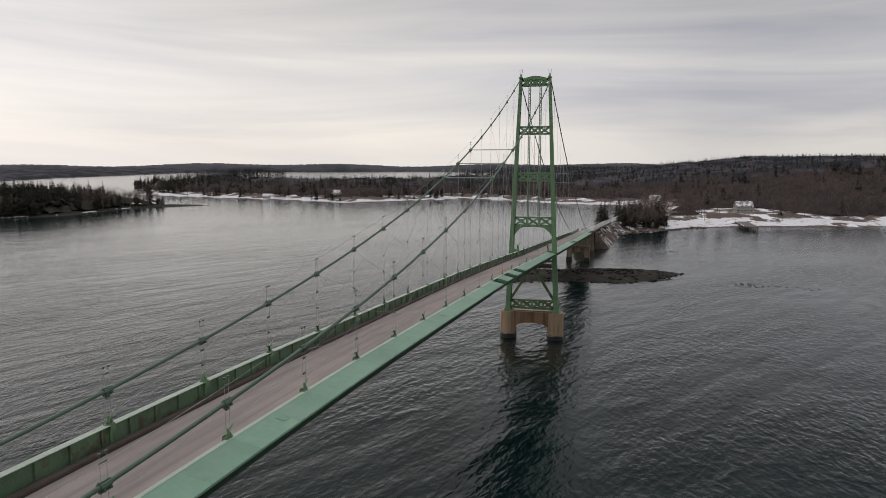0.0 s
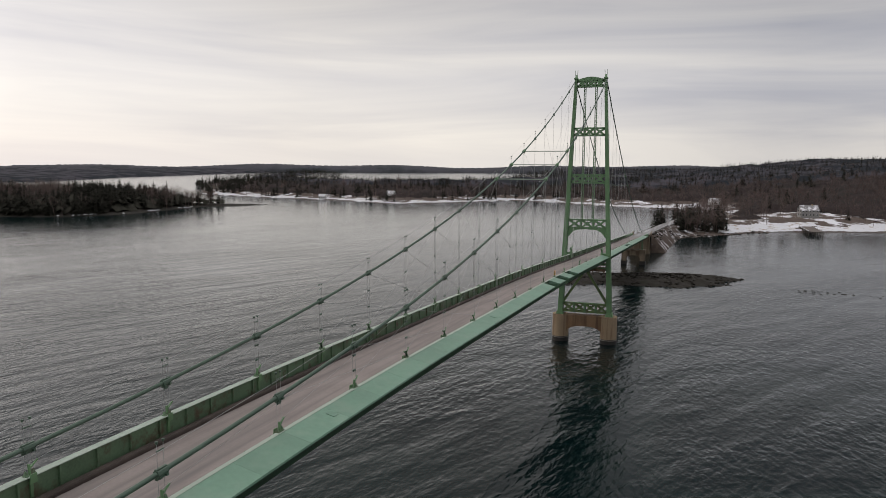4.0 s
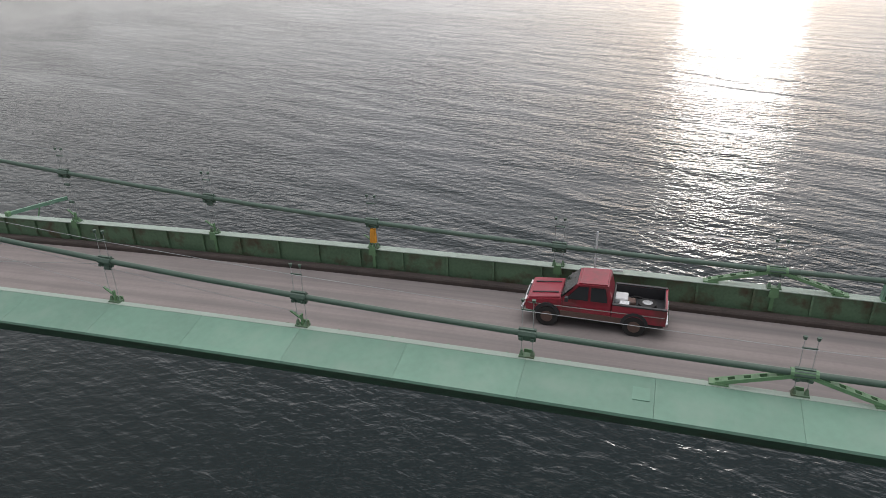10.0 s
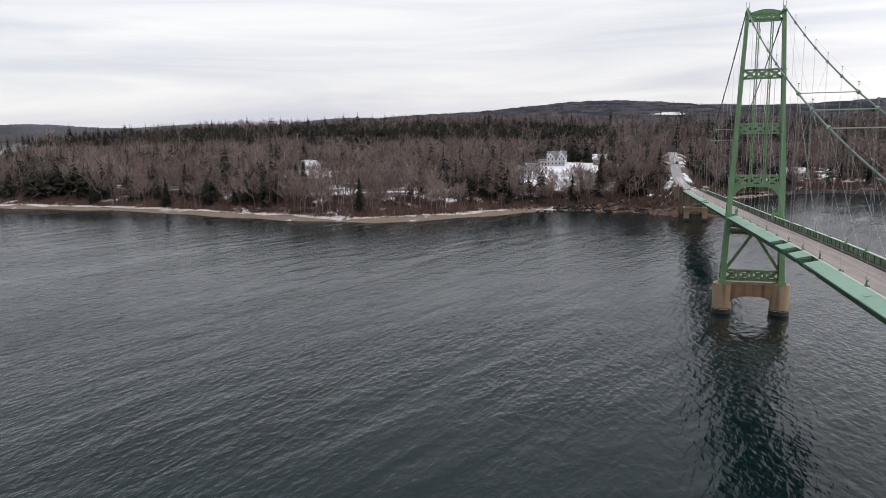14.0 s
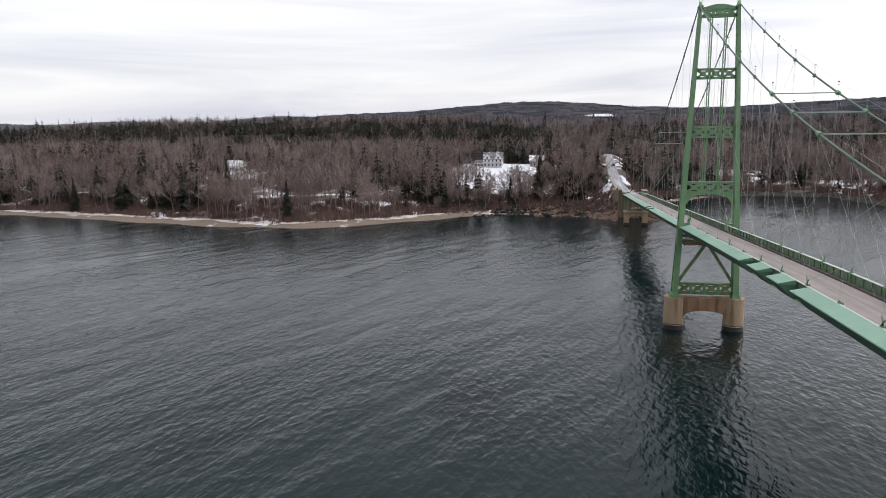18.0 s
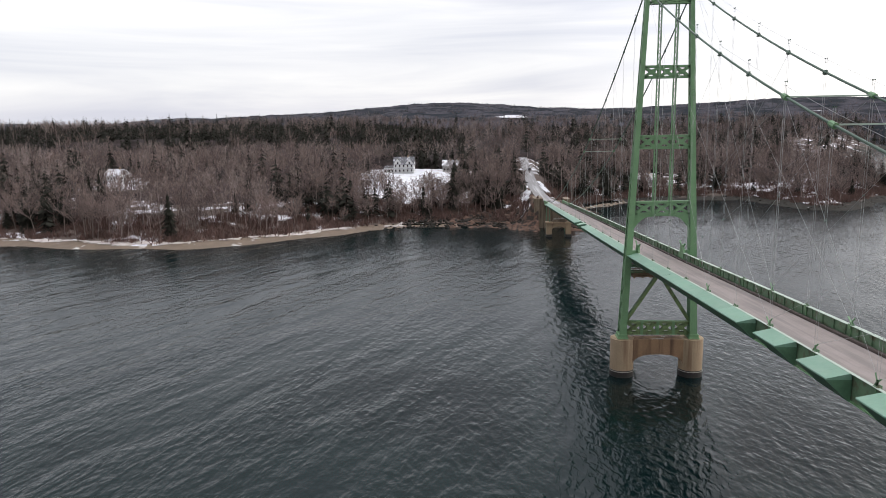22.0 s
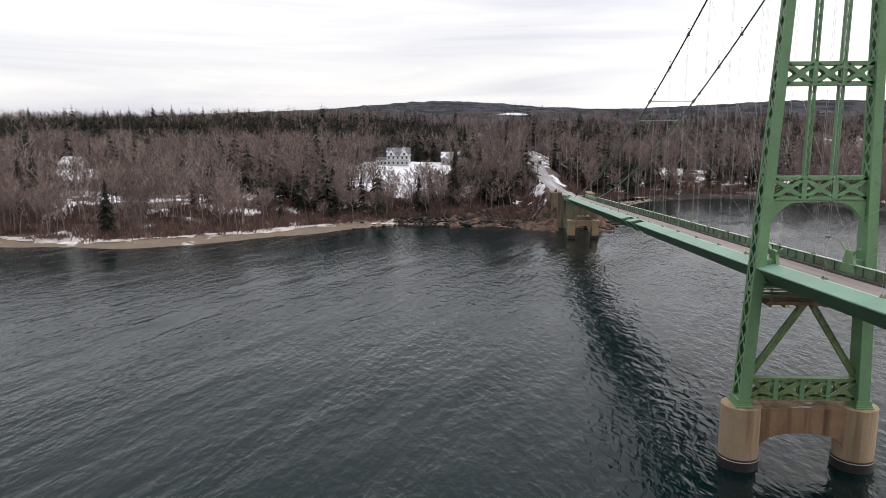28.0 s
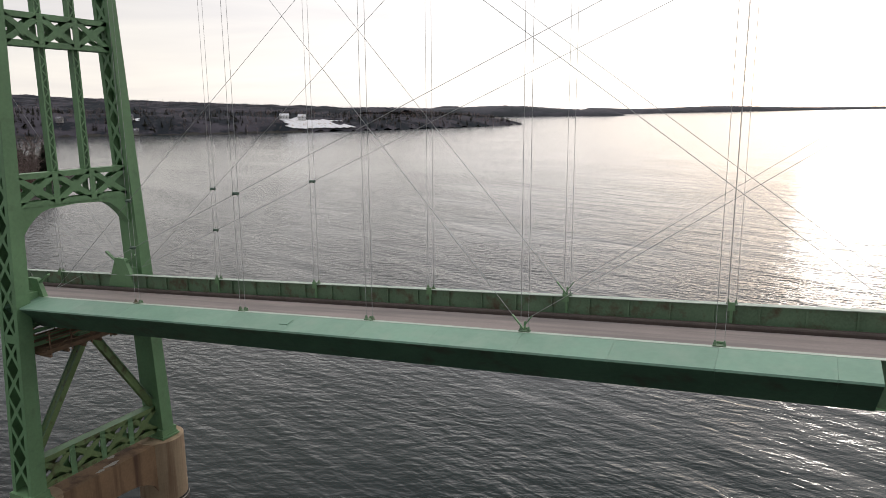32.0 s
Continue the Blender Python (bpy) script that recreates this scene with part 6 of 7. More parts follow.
woods("pale_bare_woods_mainland", "twig_pale", BARE_FAR, stands[2], "pale grey leafless trees among the mainland woods", "woods")
woods("spruce_woods_mainland", "needle", SPRUCE_FAR, s1 + s2 + s3, "dark spruces among the bare woods", "woods")

b4, s4 = fill(9000, 430, 1250, -640, 960, lambda x, y: (south_d(x, y) > 7 + 5 * wobble(x, y, 30, 1.1) + 16 * ((x < 720) & (y < -50))) & (np.hypot(x - 575, y + 104) > 20) & (np.hypot(x - 545, y + 101) > 22), southland_z, lambda x, y: 0.15 + 0.2 * (x > 850) + 0.35 * (x > 960) + 0.2 * (y > 230) + 0.5 * (np.hypot(x - 490, y + 35) < 42), (0.65, 1.1), rng)
x, y = scatter(260, 452, 535, -44, 2, lambda x, y: (south_d(x, y) > 5) & (np.abs(y - south_road_y(x)) > 6), rng)
z = southland_z(x, y)
for i in range(len(x)):
    (s4 if rng.random() < 0.4 else b4).append((x[i], y[i], z[i], rng.uniform(0.7, 1.15), rng.uniform(0, 6.28), int(rng.integers(5))))
woods("bare_woods_southland", "twig_dark", BARE_FAR, b4, "bare brown winter woods behind the far shore", "woods")
woods("spruce_woods_southland", "needle", SPRUCE_FAR, s4, "dark spruces behind the far shore", "woods")
ring_d = lambda x, y: inside_distance(x, y, ISLAND)
b5, s5 = fill(5600, 385, 670, 405, 760, lambda x, y: (ring_d(x, y) > 2.5) & (y > x * 0.02 + 440), island_z, lambda x, y: 0.62, (0.8, 1.05), rng)
grow = lambda ts: [(x, y, z + 2.5 * min(1.0, max(0.0, float(ring_d(np.array([x]), np.array([y]))[0]) / 30)), k, a, i) for x, y, z, k, a, i in ts]
b5, s5 = grow(b5), grow(s5)
woods("spruce_woods_island", "needle", SPRUCE_FAR, s5, "dense dark spruce wood covering the island", "woods")
woods("bare_trees_island", "twig_dark", BARE_FAR, [t for t in b5] + [(428, 728, 1.5, 0.6, 1.0, 2), (436, 738, 1.8, 0.7, 2.0, 1), (604, 462, 1.6, 0.7, 1.0, 3), (612, 452, 1.2, 0.6, 0.4, 2), (622, 444, 1.0, 0.5, 0.4, 1)], "dark leafless hardwoods on the island", "woods")
# ridge-line trees on the hills
x, y = scatter(9000, -2550, -1240, -880, 1750, lambda x, y: (shore_d(x, y) > 30) & ~in_field(x, y), rng)
z = mainland_z(x, y) + 6.5
woods("spruce_woods_hill", "needle", SPRUCE_TINY, [(x[i], y[i], z[i], rng.uniform(0.32, 0.62), rng.uniform(0, 6.28), int(rng.integers(5))) for i in range(len(x)) if rng.random() < (0.95 if wobble(x[i] * 1.4, y[i] * 0.7, 150, 2.0) > 0.1 else 0.1)], "dark spruces on the wooded hill", "woods")
x, y = scatter(6500, 960, 2250, -880, 1300, lambda x, y: south_d(x, y) > 30, rng)
z = southland_z(x, y) + 7
woods("spruce_woods_ridge", "needle", SPRUCE_TINY, [(x[i], y[i], z[i], rng.uniform(0.5, 0.85), rng.uniform(0, 6.28), int(rng.integers(5))) for i in range(len(x))], "dark spruce tops along the low ridge", "woods")

x, y = scatter(4200, 900, 2250, -880, 1300, lambda x, y: south_d(x, y) > 40, rng)
z = southland_z(x, y) + 4 * np.clip((south_d(x, y) - 105) / 60, 0, 1)
woods("bare_woods_ridge", "twig_dark", BARE_TINY, [(x[i], y[i], z[i], rng.uniform(0.45, 0.75), rng.uniform(0, 6.28), int(rng.integers(5))) for i in range(len(x))], "bare brown woods on the low ridge", "woods")
x, y = scatter(3800, -2500, -1200, -700, 1700, lambda x, y: (shore_d(x, y) > 30) & ~in_field(x, y), rng)
z = mainland_z(x, y) + 5 * np.clip((shore_d(x, y) - 120) / 120, 0, 1)
woods("bare_woods_hill", "twig_dark", BARE_TINY, [(x[i], y[i], z[i], rng.uniform(0.45, 0.8), rng.uniform(0, 6.28), int(rng.integers(5))) for i in range(len(x))], "bare brown woods on the hill", "woods")


# scrub along the bank
def scrub_arrays(seed):
    rnd = random.Random(seed)
    v, f = [], []
    for _ in range(42):
        o = Vector((rnd.gauss(0, 0.8), rnd.gauss(0, 0.8), -0.2))
        d = Vector((rnd.gauss(0, 0.4), rnd.gauss(0, 0.4), 1)).normalized()
        e = o + d * rnd.uniform(1.0, 2.6)
        s = d.cross(Vector((rnd.gauss(0, 1), rnd.gauss(0, 1), 0))).normalized() * 0.09
        b = len(v)
        v += [tuple(o + s), tuple(o - s), tuple(e)]
        f.append((b, b + 1, b + 2))
    return np.array(v), np.array(f)


SCRUB = [scrub_arrays(i) for i in range(4)]
x, y = scatter(15000, -480, -288, -520, 232, lambda x, y: (shore_d(x, y) > 8.5) & (shore_d(x, y) < 40) & (np.abs(y - road_y(x)) > 8) | (x > -366) & (np.abs(y - road_y(x)) > 5.5) & (y < 4) & (y > -30) & (shore_d(x, y) > 5), rng)
z = mainland_z(x, y)
woods("shore_scrub", "scrub", SCRUB, [(x[i], y[i], z[i], rng.uniform(0.8, 1.9), rng.uniform(0, 6.28), int(rng.integers(4))) for i in range(len(x))], "reddish-brown leafless scrub along the bank", "scrub")


# rocks
def rock_arrays(seed):
    bm = bmesh.new()
    bmesh.ops.create_icosphere(bm, subdivisions=1, radius=1.0)
    rnd = random.Random(seed)
    for v in bm.verts:
        v.co = Vector((v.co.x * 1.2, v.co.y, v.co.z * 0.6)) * rnd.uniform(0.7, 1.2)
    bmesh.ops.triangulate(bm, faces=bm.faces)
    bm.verts.index_update()
    out = np.array([tuple(v.co) for v in bm.verts]), np.array([[v.index for v in f.verts] for f in bm.faces])
    bm.free()
    return out


ROCKS = [rock_arrays(i) for i in range(5)]
x, y = scatter(5000, -470, -300, -75, 236, lambda x, y: (shore_d(x, y) > -4) & (shore_d(x, y) < 9), rng)
z = np.maximum(mainland_z(x, y), -0.3)
spots = [(x[i], y[i], z[i], rng.uniform(0.25, 0.9) ** 1.4, rng.uniform(0, 6.28), int(rng.integers(5))) for i in range(len(x))]
x, y = scatter(2600, -376, -328, -60, 34, lambda x, y: (shore_d(x, y) > -3) & (np.abs(y + 1) > 7.4), rng)
z = mainland_z(x, y)
spots += [(x[i], y[i], max(0.0, z[i] + 0.3), rng.uniform(0.25, 1.1) ** 1.3, rng.uniform(0, 6.28), int(rng.integers(5))) for i in range(len(x)) if z[i] < 2.6 or rng.random() < 0.4]
x, y = scatter(1400, 240, 296, -46, 36, lambda x, y: reef_d(x, y) > -1, rng)
spots += [(x[i], y[i], max(0.0, float(reef_d(x[i], y[i])) * 0.15), rng.uniform(0.2, 0.9), rng.uniform(0, 6.28), int(rng.integers(5))) for i in range(len(x))]
for cx, cy, a, b, m in ((261, -64, 5, 12, 60), (258, -80, 3, 6, 16), (356, -41, 4, 6, 26)):     # awash off the reef
    for _ in range(m):
        q, w = rng.uniform(0, 6.28), rng.uniform(0, 1) ** 0.5
        spots.append((cx + a * w * math.cos(q), cy + b * w * math.sin(q), -0.12, rng.uniform(0.2, 0.55), rng.uniform(0, 6.28), int(rng.integers(5))))
x, y = scatter(1300, 356, 500, -70, 14, lambda x, y: (south_d(x, y) > -3) & (south_d(x, y) < 5), rng)
z = southland_z(x, y)
spots += [(x[i], y[i], max(0.0, z[i]), rng.uniform(0.3, 1.1), rng.uniform(0, 6.28), int(rng.integers(5))) for i in range(len(x))]
woods("shore_rocks", "rock", ROCKS, spots, "dark broken shore rocks", "rocks")

# lawn before the white house
sheet("lawn", "snow", mainland_z, -524, -368, -104, -12, 2.5, lift=0.4, keep=lambda x, y, z: inside_distance(x, y, LAWN) > -2 + 5 * wobble(x, y, 9, 1.0), label="snow-covered lawn sloping to the shore", category="lawn")


# ---- houses, poles, dock, truck ----
def house(name, x, y, z, turn, w, d, h, roof_h, label, wing=0.0, roof="shingle", walls="white"):
    """Gabled timber house: walls, roof slopes, windows, chimney; front towards local -y."""
    hs = tagged(empty(name, x, y, z), label, "house", "houses ashore")
    hs.matrix_basis = pose(x, y, z, 0, 0, turn)
    bm = bmesh.new()
    a, b = w / 2, d / 2
    v = [bm.verts.new(p) for p in ((-a, -b, -1.5), (a, -b, -1.5), (a, b, -1.5), (-a, b, -1.5), (-a, -b, h), (a, -b, h), (a, b, h), (-a, b, h), (-a, 0, h + roof_h), (a, 0, h + roof_h))]
    for f in ((3, 2, 1, 0), (0, 1, 5, 4), (2, 3, 7, 6), (1, 2, 6, 9, 5), (3, 0, 4, 8, 7), (4, 5, 9, 8), (6, 7, 8, 9)):
        bm.faces.new([v[i] for i in f])
    wall = part("wall", bm, walls, hs)
    for s in (-1, 1):
        bm = bmesh.new()
        e = 0.45
        k = e * roof_h / b
        hexa(bm, [(-a - e, s * (b + e), h - k + 0.02), (a + e, s * (b + e), h - k + 0.02), (a + e, 0, h + roof_h + 0.02), (-a - e, 0, h + roof_h + 0.02)],
             [(-a - e, s * (b + e), h - k + 0.27), (a + e, s * (b + e), h - k + 0.27), (a + e, 0, h + roof_h + 0.27), (-a - e, 0, h + roof_h + 0.27)])
        part("roof_slope", bm, roof, hs, "snow-dusted roof")
    floors = 2 if h > 4.5 else 1
    for side, span in ((-1, w), (1, w)):
        n = max(2, int(span / 2.2))
        for fl in range(floors):
            for i in range(n):
                cx = -span / 2 + span * (i + 0.5) / n
                bm = bmesh.new()
                box(bm, cx - 0.5, cx + 0.5, side * (b + 0.02) - 0.03, side * (b + 0.02) + 0.03, 0.9 + fl * 2.8, 2.3 + fl * 2.8)
                win = part("window", bm, "white", hs)
                bm = bmesh.new()
                box(bm, cx - 0.42, cx + 0.42, side * (b + 0.05) - 0.03, side * (b + 0.05) + 0.03, 0.98 + fl * 2.8, 2.22 + fl * 2.8)
                part("pane", bm, "glass", win)
    for side in (-1, 1):
        for fl in range(floors):
            for cy in (-b * 0.5, b * 0.5):
                bm = bmesh.new()
                box(bm, side * (a + 0.04) - 0.04, side * (a + 0.04) + 0.04, cy - 0.45, cy + 0.45, 0.9 + fl * 2.8, 2.3 + fl * 2.8)
                part("window", bm, "glass", hs)
    bm = bmesh.new()
    box(bm, a * 0.4 - 0.4, a * 0.4 + 0.4, -0.4, 0.4, h + roof_h - 0.8, h + roof_h + 1.1)
    part("chimney", bm, "concrete", hs)
    if wing:
        bm = bmesh.new()
        box(bm, -a - wing, -a, -b * 0.6, b * 0.6, -1.5, h * 0.55)
        part("wing", bm, "white", hs)
        bm = bmesh.new()
        e = 0.3
        hexa(bm, [(-a - wing - e, -b * 0.6 - e, h * 0.55), (-a, -b * 0.6 - e, h * 0.55), (-a, b * 0.6 + e, h * 0.55), (-a - wing - e, b * 0.6 + e, h * 0.55)],
             [(-a - wing + 0.6, -0.2, h * 0.55 + 1.5), (-a, -0.2, h * 0.55 + 1.5), (-a, 0.2, h * 0.55 + 1.5), (-a - wing + 0.6, 0.2, h * 0.55 + 1.5)])
        part("wing_roof", bm, roof, hs)
        for i in range(3):
            bm = bmesh.new()
            cx = -a - wing + wing * (i + 0.5) / 3
            box(bm, cx - 0.5, cx + 0.5, -b * 0.6 - 0.06, -b * 0.6 + 0.02, 0.7, 2.1)
            part("window", bm, "glass", hs)
        # porch along the front
        bm = bmesh.new()
        box(bm, -a, a, -b - 2.2, -b, 2.75, 2.9)
        part("porch_roof", bm, roof, hs)
        for i in range(6):
            bm = bmesh.new()
            px = -a + 0.15 + (w - 0.3) * i / 5
            box(bm, px - 0.09, px + 0.09, -b - 2.1, -b - 1.92, -1.2, 2.75)
            part("porch_post", bm, "white", hs)
    return hs


def front_gables(hs, b, h, roof_h, spots, roof):
    """Cross gables standing out of the front roof slope."""
    for cx, w, top in spots:
        y0 = -b - 0.35
        bm = bmesh.new()
        hexa(bm, [(cx - w, y0, h - 0.4), (cx + w, y0, h - 0.4), (cx + w, 0, h - 0.4), (cx - w, 0, h - 0.4)], [(cx - w, y0, h + 0.5), (cx + w, y0, h + 0.5), (cx + w, 0, h + 0.5), (cx - w, 0, h + 0.5)])
        ridge = [bm.verts.new(p) for p in ((cx - w, y0, h + 0.5), (cx + w, y0, h + 0.5), (cx, y0, h + top), (cx - w, 0, h + 0.5), (cx + w, 0, h + 0.5), (cx, 0, h + top))]
        for f in ((0, 1, 2), (3, 5, 4), (0, 2, 5, 3), (1, 4, 5, 2)):
            bm.faces.new([ridge[i] for i in f])
        gable = part("gable", bm, "white", hs, "white gable with a small window")
        for s in (-1, 1):
            bm = bmesh.new()
            e = 0.3
            lo = [(cx + s * (w + e), y0 - e, h + 0.5 - e * (top - 0.5) / w), (cx, y0 - e, h + top), (cx, 0, h + top), (cx + s * (w + e), 0, h + 0.5 - e * (top - 0.5) / w)]
            hexa(bm, [(p, q, r + 0.01) for p, q, r in lo], [(p, q, r + 0.2) for p, q, r in lo])
            part("roof_slope", bm, roof, gable, "snow-dusted roof")
        bm = bmesh.new()
        box(bm, cx - 0.5, cx + 0.5, y0 - 0.05, y0 + 0.02, h + 0.3, h + 1.5)
        part("window", bm, "glass", gable)


ground_at = lambda f, x, y: float(f(np.array([float(x)]), np.array([float(y)]))[0])
big_house = house("shore_house", -497, -77, ground_at(mainland_z, -497, -77) + 0.4, 90, 12.5, 9.5, 5.5, 4.2, "large white two-storey house with porch and snowy roof", wing=6.5, roof="roofing")
front_gables(big_house, 4.75, 5.5, 4.2, ((-3.7, 2.5, 3.5), (3.7, 2.5, 3.5)), "roofing")
house("grey_house", -505, -46, ground_at(mainland_z, -505, -46) + 0.4, 90, 14, 8.5, 3.8, 3.2, "low grey house above the snowy lawn", walls="greywall")
house("cabin", -455, -242, ground_at(mainland_z, -455, -242) + 0.3, 70, 12, 9, 3.4, 3.2, "white-roofed cabin among bare trees", roof="snow")
house("cabin", -462, 66, ground_at(mainland_z, -462, 66) + 0.3, 80, 10, 7, 2.8, 2.6, "small grey snowy-roofed cottage in the woods", roof="snow", walls="greywall")
house("cottage", 575, -104, ground_at(southland_z, 575, -104) + 0.4, -80, 12, 9, 4.8, 3.4, "weathered grey shore cottage with a steep snow-dusted roof", walls="greywall")
house("cottage", 800, 330, ground_at(southland_z, 800, 330) + 0.3, -90, 10, 8, 3.6, 3.0, "white cottage on the far shore", roof="snow")
house("cottage", 790, 420, ground_at(southland_z, 790, 420) + 0.3, -70, 9, 7, 3.4, 2.6, "white cottage on the far shore", roof="snow")
house("cottage", 690, 30, ground_at(southland_z, 790, -40) + 0.3, -70, 10, 8, 3.6, 2.8, "white cottage across the cove", roof="snow").matrix_basis = pose(795, -45, ground_at(southland_z, 795, -45) + 0.3, 0, 0, -70)
for x, y, a, w in ((-1012, 730, 40, 10), (-955, 690, 50, 8), (-1060, 650, 20, 8)):
    house("village_house", x, y, ground_at(mainland_z, x, y) + 3, a, w, 7, 4.8, 2.6, "grey snowy-roofed village house on the far wooded shore", roof="roofing", walls="greywall")


for dx, dy, w, h, turn in ((-22, -6, 15, 5.2, 35), (0, 12, 12, 6.0, 50)):
    x, y = -850 + dx, 925 + dy
    house("shore_inn", x, y, ground_at(mainland_z, x, y) + 3.4, turn, w, 9, h, 3.0, "white shore house above a snowy field", roof="snow")


def pole(x, y, z, turn=0):
    pl = tagged(empty("utility_pole", x, y, z), "weathered wooden utility pole with a cross-arm", "pole", "utility poles")
    bm = bmesh.new()
    tube(bm, [(0, 0, -0.8), (0.08, 0, 13.0)], 0.19, 7, 0.13)
    part("shaft", bm, "barrel", pl)
    bm = bmesh.new()
    bar(bm, (0, -1.3, 12.2), (0, 1.3, 12.2), 0.12, 0.16)
    part("crossarm", bm, "barrel", pl)
    for k in (-1.05, -0.4, 0.4, 1.05):
        bm = bmesh.new()
        tube(bm, [(0, k, 12.27), (0, k, 12.5)], 0.05, 6)
        part("insulator", bm, "white", pl)


for x in (-372, -412, -452, -495):
    yy = float(road_y(np.float64(x))) + 6.0
    pole(x, yy, ground_at(mainland_z, x, yy))

# dock on piles
dk = tagged(empty("dock", 510, -97, 0), "dark timber dock on piles with snow along its edge", "dock")
for i in range(14):
    bm = bmesh.new()
    box(bm, -22 + i * 3.2, -22 + i * 3.2 + 3.1, -4.2, 4.2, 2.2, 2.5)
    part("deck_board", bm, "barrel", dk)
for i in range(7):
    for k in (-4.0, 0.0, 4.0):
        bm = bmesh.new()
        tube(bm, [(-22 + i * 7, k, -3), (-22 + i * 7, k, 3.0 if k else 2.2)], 0.28, 7)
        part("pile", bm, "barrel", dk)
bm = bmesh.new()
box(bm, -20, 20, 3.4, 4.1, 2.5, 2.8)
part("snow_edge", bm, "snow", dk)


# the red pickup, heading towards -x
def truck(x, y, z):
    tk = tagged(empty("pickup_truck", x, y, z), "old red pickup truck with dusty sills and a loaded bed", "truck")

    def add(name, bm, mat, label="", parent=None, smooth=False):
        if name not in ("tyre", "rim"):
            bmesh.ops.translate(bm, vec=(0, 0, 0.1), verts=bm.verts)
        return part(name, bm, mat, parent or tk, label, smooth)

    def slab(bm, prof, w0, w1):
        """A closed side outline in x, z across the width, narrower where w1 says."""
        l = [bm.verts.new((px, -(w0 if pz < 1.15 else w1), pz)) for px, pz in prof]
        r = [bm.verts.new((px, (w0 if pz < 1.15 else w1), pz)) for px, pz in prof]
        bm.faces.new(l)
        bm.faces.new(r[::-1])
        for i in range(len(prof)):
            j = (i + 1) % len(prof)
            bm.faces.new((l[j], l[i], r[i], r[j]))

    bm = bmesh.new()
    slab(bm, [(-2.62, 0.5), (-2.68, 0.85), (-2.58, 1.08), (-1.25, 1.22), (-1.2, 0.5)], 0.93, 0.86)
    bmesh.ops.bevel(bm, geom=[e for e in bm.edges if e.calc_length() > 1.2], offset=0.06, segments=2, affect="EDGES")
    add("hood", bm, "red", "red sculpted hood and wings")
    bm = bmesh.new()
    slab(bm, [(-1.3, 0.5), (-1.3, 1.2), (-0.62, 1.86), (0.55, 1.9), (0.72, 1.2), (0.72, 0.5)], 0.95, 0.74)
    bmesh.ops.bevel(bm, geom=[e for e in bm.edges if e.calc_length() > 1.0], offset=0.05, segments=2, affect="EDGES")
    add("cab", bm, "red", "red cab with faded roof")
    bm = bmesh.new()
    hexa(bm, [(-1.27, -0.84, 1.24), (-1.27, 0.84, 1.24), (-1.22, 0.84, 1.22), (-1.22, -0.84, 1.22)], [(-0.69, -0.70, 1.81), (-0.69, 0.70, 1.81), (-0.64, 0.70, 1.79), (-0.64, -0.70, 1.79)])
    add("windscreen", bm, "glass")
    for s in (-1, 1):
        for x0, x1, t0, t1 in ((-1.05, -0.2, -0.58, -0.2), (-0.1, 0.55, -0.1, 0.45)):
            bm = bmesh.new()
            hexa(bm, [(x0, s * 0.925, 1.22), (x1, s * 0.925, 1.22), (x1, s * 0.86, 1.22), (x0, s * 0.86, 1.22)], [(t0, s * 0.785, 1.74), (t1, s * 0.785, 1.74), (t1, s * 0.72, 1.74), (t0, s * 0.72, 1.74)])
            add("side_window", bm, "glass")
        bm = bmesh.new()
        box(bm, -2.55, 2.72, *sorted((s * 0.94, s * 0.962)), 0.86, 0.9)
        add("trim_strip", bm, "chrome", "bright side trim")
        bm = bmesh.new()
        box(bm, -1.25, 1.35, *sorted((s * 0.9, s * 0.955)), 0.42, 0.66)
        add("sill", bm, "tan", "dusty brown sill")
        bm = bmesh.new()
        box(bm, -1.08, -0.95, *sorted((s * 0.95, s * 1.12)), 1.18, 1.36)
        add("mirror", bm, "plastic")
        bm = bmesh.new()
        box(bm, 0.75, 2.78, *sorted((s * 0.84, s * 0.95)), 0.52, 1.18)
        add("bed_side", bm, "red", "red bed side")
        bm = bmesh.new()
        box(bm, 0.8, 2.72, *sorted((s * 0.815, s * 0.838)), 0.7, 1.17)
        add("bed_liner", bm, "plastic", "black bed liner")
        bm = bmesh.new()
        box(bm, 0.75, 2.78, *sorted((s * 0.83, s * 0.96)), 1.18, 1.23)
        add("bed_rail", bm, "plastic", "black bed rail")
        bm = bmesh.new()
        box(bm, -2.7, -2.6, *sorted((s * 0.5, s * 0.85)), 0.78, 0.95)
        add("headlight", bm, "lamp")
        for wx in (-1.78, 1.62):
            bm = bmesh.new()
            tube(bm, [(wx, s * 0.72, 0.44), (wx, s * 0.76, 0.44), (wx, s * 0.94, 0.44), (wx, s * 0.97, 0.44)], 0.44, 24)
            tyre = add("tyre", bm, "tyre")
            bm = bmesh.new()
            tube(bm, [(wx, s * 0.95, 0.44), (wx, s * 0.985, 0.44)], 0.24, 16)
            add("rim", bm, "tan", "dusty steel rim", tyre)
            # black ring in place of the shaded gap between tyre and wing
            bm = bmesh.new()
            for k in range(9):
                a0, a1 = math.pi * k / 9, math.pi * (k + 1) / 9
                p = lambda a, r: (wx + r * math.cos(a), 0.42 + r * math.sin(a))
                q = [p(a0, 0.40), p(a1, 0.40), p(a1, 0.53), p(a0, 0.53)]
                hexa(bm, [(u, s * 0.9, v) for u, v in q], [(u, s * 0.975, v) for u, v in q])
            bmesh.ops.remove_doubles(bm, verts=bm.verts, dist=0.001)
            add("wheel_arch", bm, "plastic", "dark ring standing for the shaded wheel-arch opening")
    bm = bmesh.new()
    box(bm, 0.75, 2.74, -0.84, 0.84, 0.5, 0.7)
    add("bed_floor", bm, "plastic", "black bed floor")
    bm = bmesh.new()
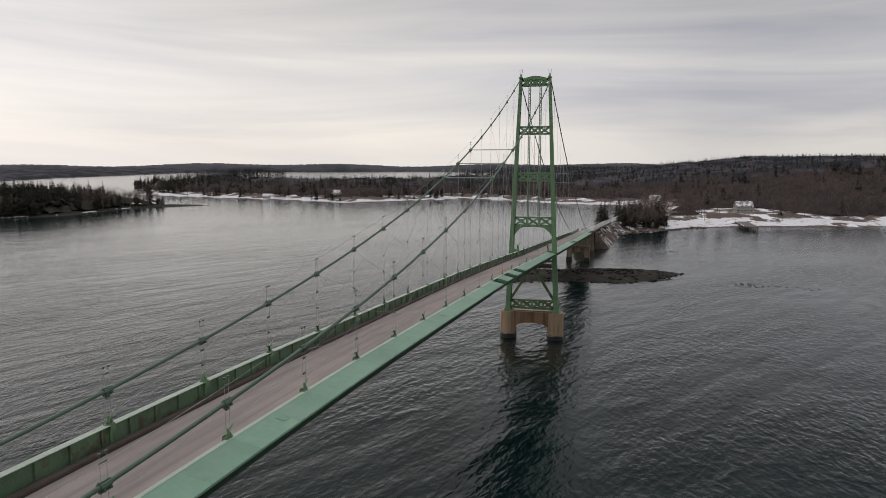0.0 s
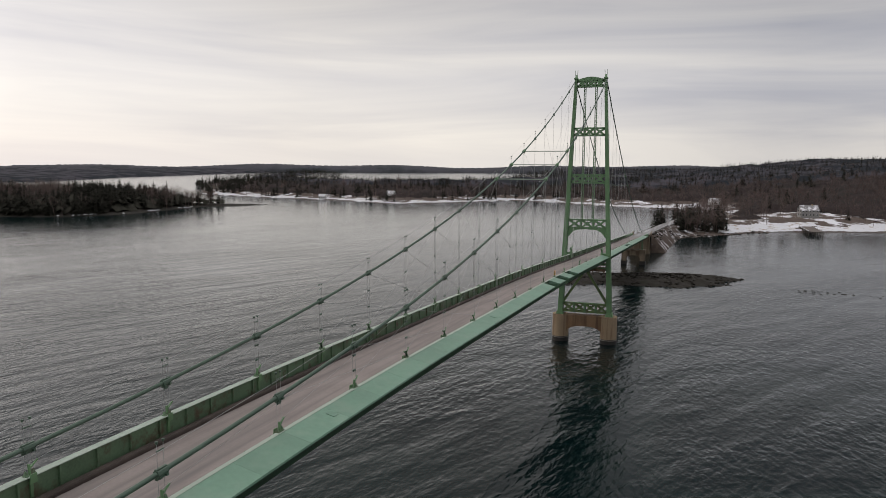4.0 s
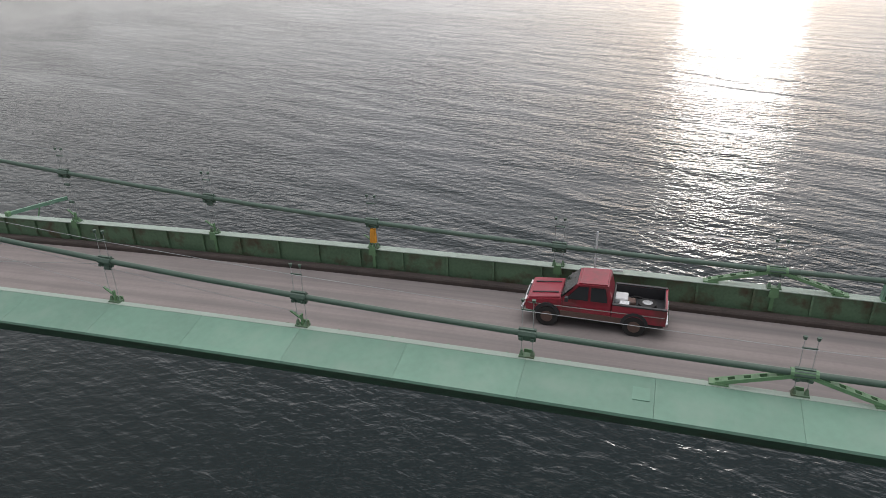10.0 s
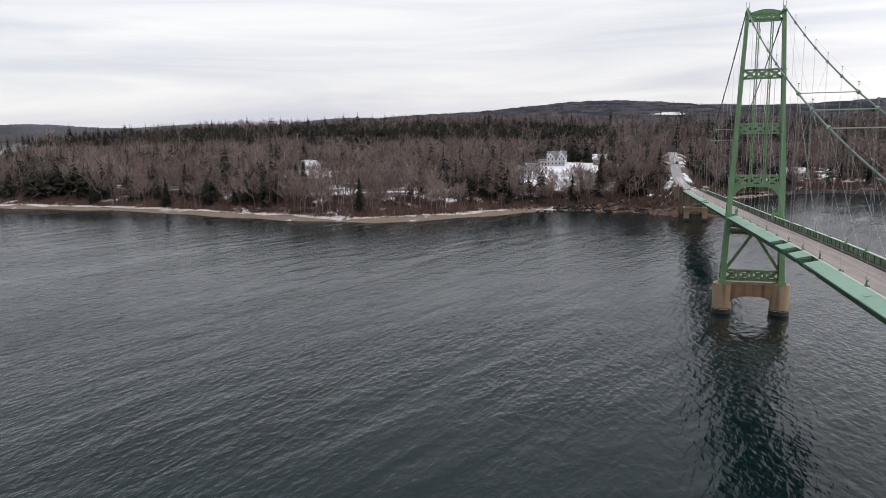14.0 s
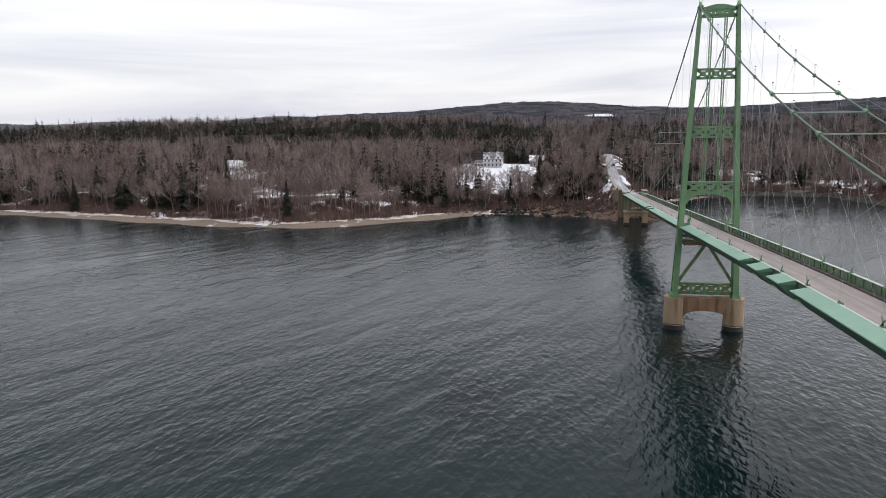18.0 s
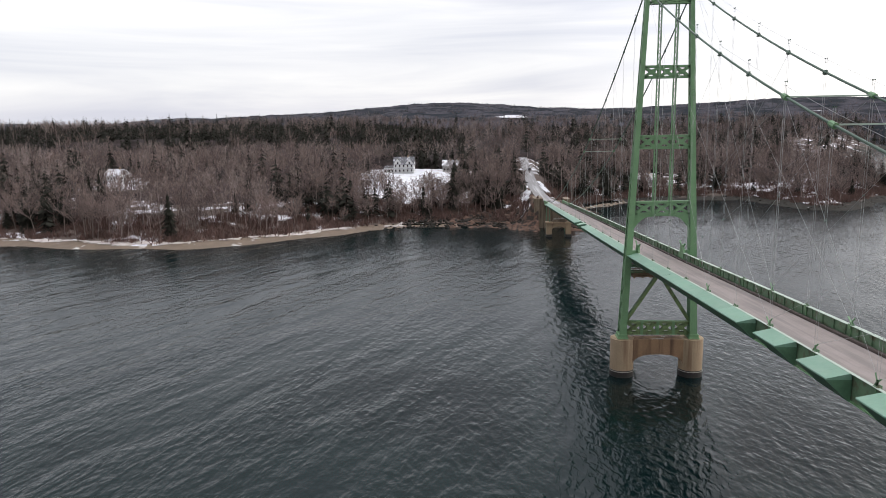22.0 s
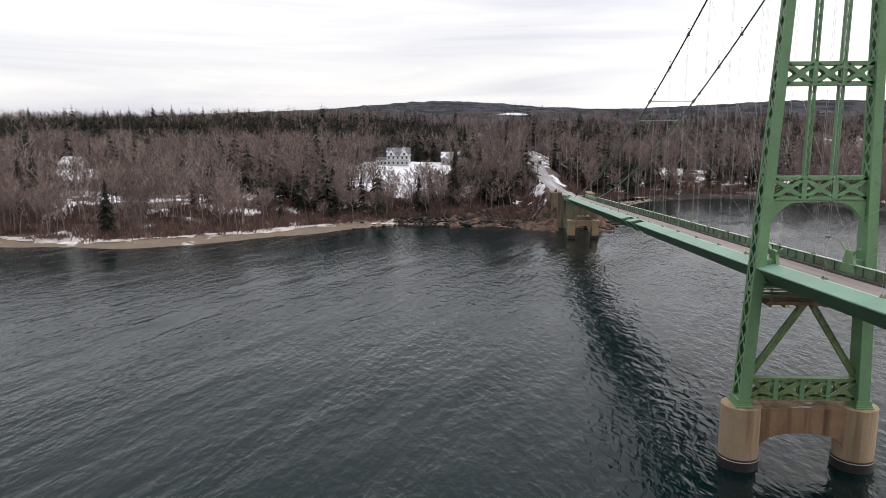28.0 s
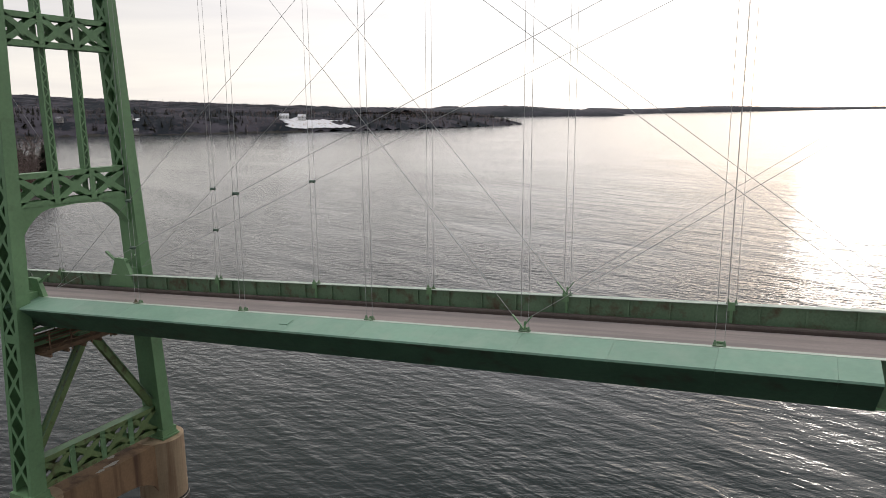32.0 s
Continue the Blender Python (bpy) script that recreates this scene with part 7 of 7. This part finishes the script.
    box(bm, 2.72, 2.8, -0.9, 0.9, 0.6, 1.2)
    add("tailgate", bm, "red")
    bm = bmesh.new()
    box(bm, 2.69, 2.718, -0.81, 0.81, 0.7, 1.17)
    add("tailgate_liner", bm, "plastic", "black bed liner")
    bm = bmesh.new()
    box(bm, 0.74, 0.8, -0.86, 0.86, 0.55, 1.2)
    add("bed_front", bm, "plastic")
    for px, pw in ((-2.78, 0.1), (2.82, 0.1)):
        bm = bmesh.new()
        box(bm, px - pw / 2 - 0.02, px + pw / 2 + 0.02, -0.95, 0.95, 0.48, 0.66)
        bmesh.ops.bevel(bm, geom=bm.edges[:], offset=0.03, segments=1, affect="EDGES")
        add("bumper", bm, "chrome", "dull chrome bumper")
    bm = bmesh.new()
    box(bm, -2.68, -2.62, -0.48, 0.48, 0.7, 0.98)
    add("grille", bm, "plastic")
    for k in (-0.45, 0.45):
        bm = bmesh.new()
        bar(bm, (-2.45, k, 1.11), (-1.4, k, 1.225), 0.07, 0.03)
        add("hood_stripe", bm, "plastic", "dark hood stripe")
    bm = bmesh.new()
    tube(bm, [(2.05, 0.1, 0.71), (2.05, 0.1, 0.9)], 0.36, 18)
    add("spare_tyre", bm, "tyre")
    bm = bmesh.new()
    tube(bm, [(2.05, 0.1, 0.9), (2.05, 0.1, 0.92)], 0.2, 14)
    add("spare_rim", bm, "chrome")
    for px, py, w, mat in ((1.05, 0.3, 0.3, "white"), (1.2, -0.25, 0.25, "chrome"), (1.45, 0.2, 0.2, "tan")):
        bm = bmesh.new()
        box(bm, px - w, px + w * 0.8, py - w, py + w, 0.7, 0.7 + w)
        bmesh.ops.bevel(bm, geom=bm.edges[:], offset=0.04, segments=1, affect="EDGES")
        add("cargo_box", bm, mat)
    bm = bmesh.new()
    box(bm, -2.5, 2.7, -0.7, 0.7, 0.3, 0.5)
    add("chassis", bm, "plastic")
    return tk


truck(-6.85, 1.42, girder_top(-7.1) - ROAD_DROP + 0.035)
car = tagged(empty("far_car", -470, float(road_y(np.float64(-470))) + 1.2, float(road_z(np.float64(-470))) + 0.15), "dark car far off on the road ashore", "car")
bm = bmesh.new()
hexa(bm, [(-2.2, -0.88, 0.35), (2.2, -0.88, 0.35), (2.2, 0.88, 0.35), (-2.2, 0.88, 0.35)], [(-2.1, -0.85, 0.95), (2.15, -0.85, 0.95), (2.15, 0.85, 0.95), (-2.1, 0.85, 0.95)])
part("body", bm, "plastic", car)
bm = bmesh.new()
hexa(bm, [(-1.5, -0.8, 0.95), (1.0, -0.8, 0.95), (1.0, 0.8, 0.95), (-1.5, 0.8, 0.95)], [(-1.1, -0.62, 1.45), (0.45, -0.62, 1.45), (0.45, 0.62, 1.45), (-1.1, 0.62, 1.45)])
part("cabin", bm, "glass", car)
for wx in (-1.35, 1.35):
    for s in (-1, 1):
        bm = bmesh.new()
        tube(bm, [(wx, s * 0.7, 0.33), (wx, s * 0.9, 0.33)], 0.33, 14)
        part("tyre", bm, "tyre", car)
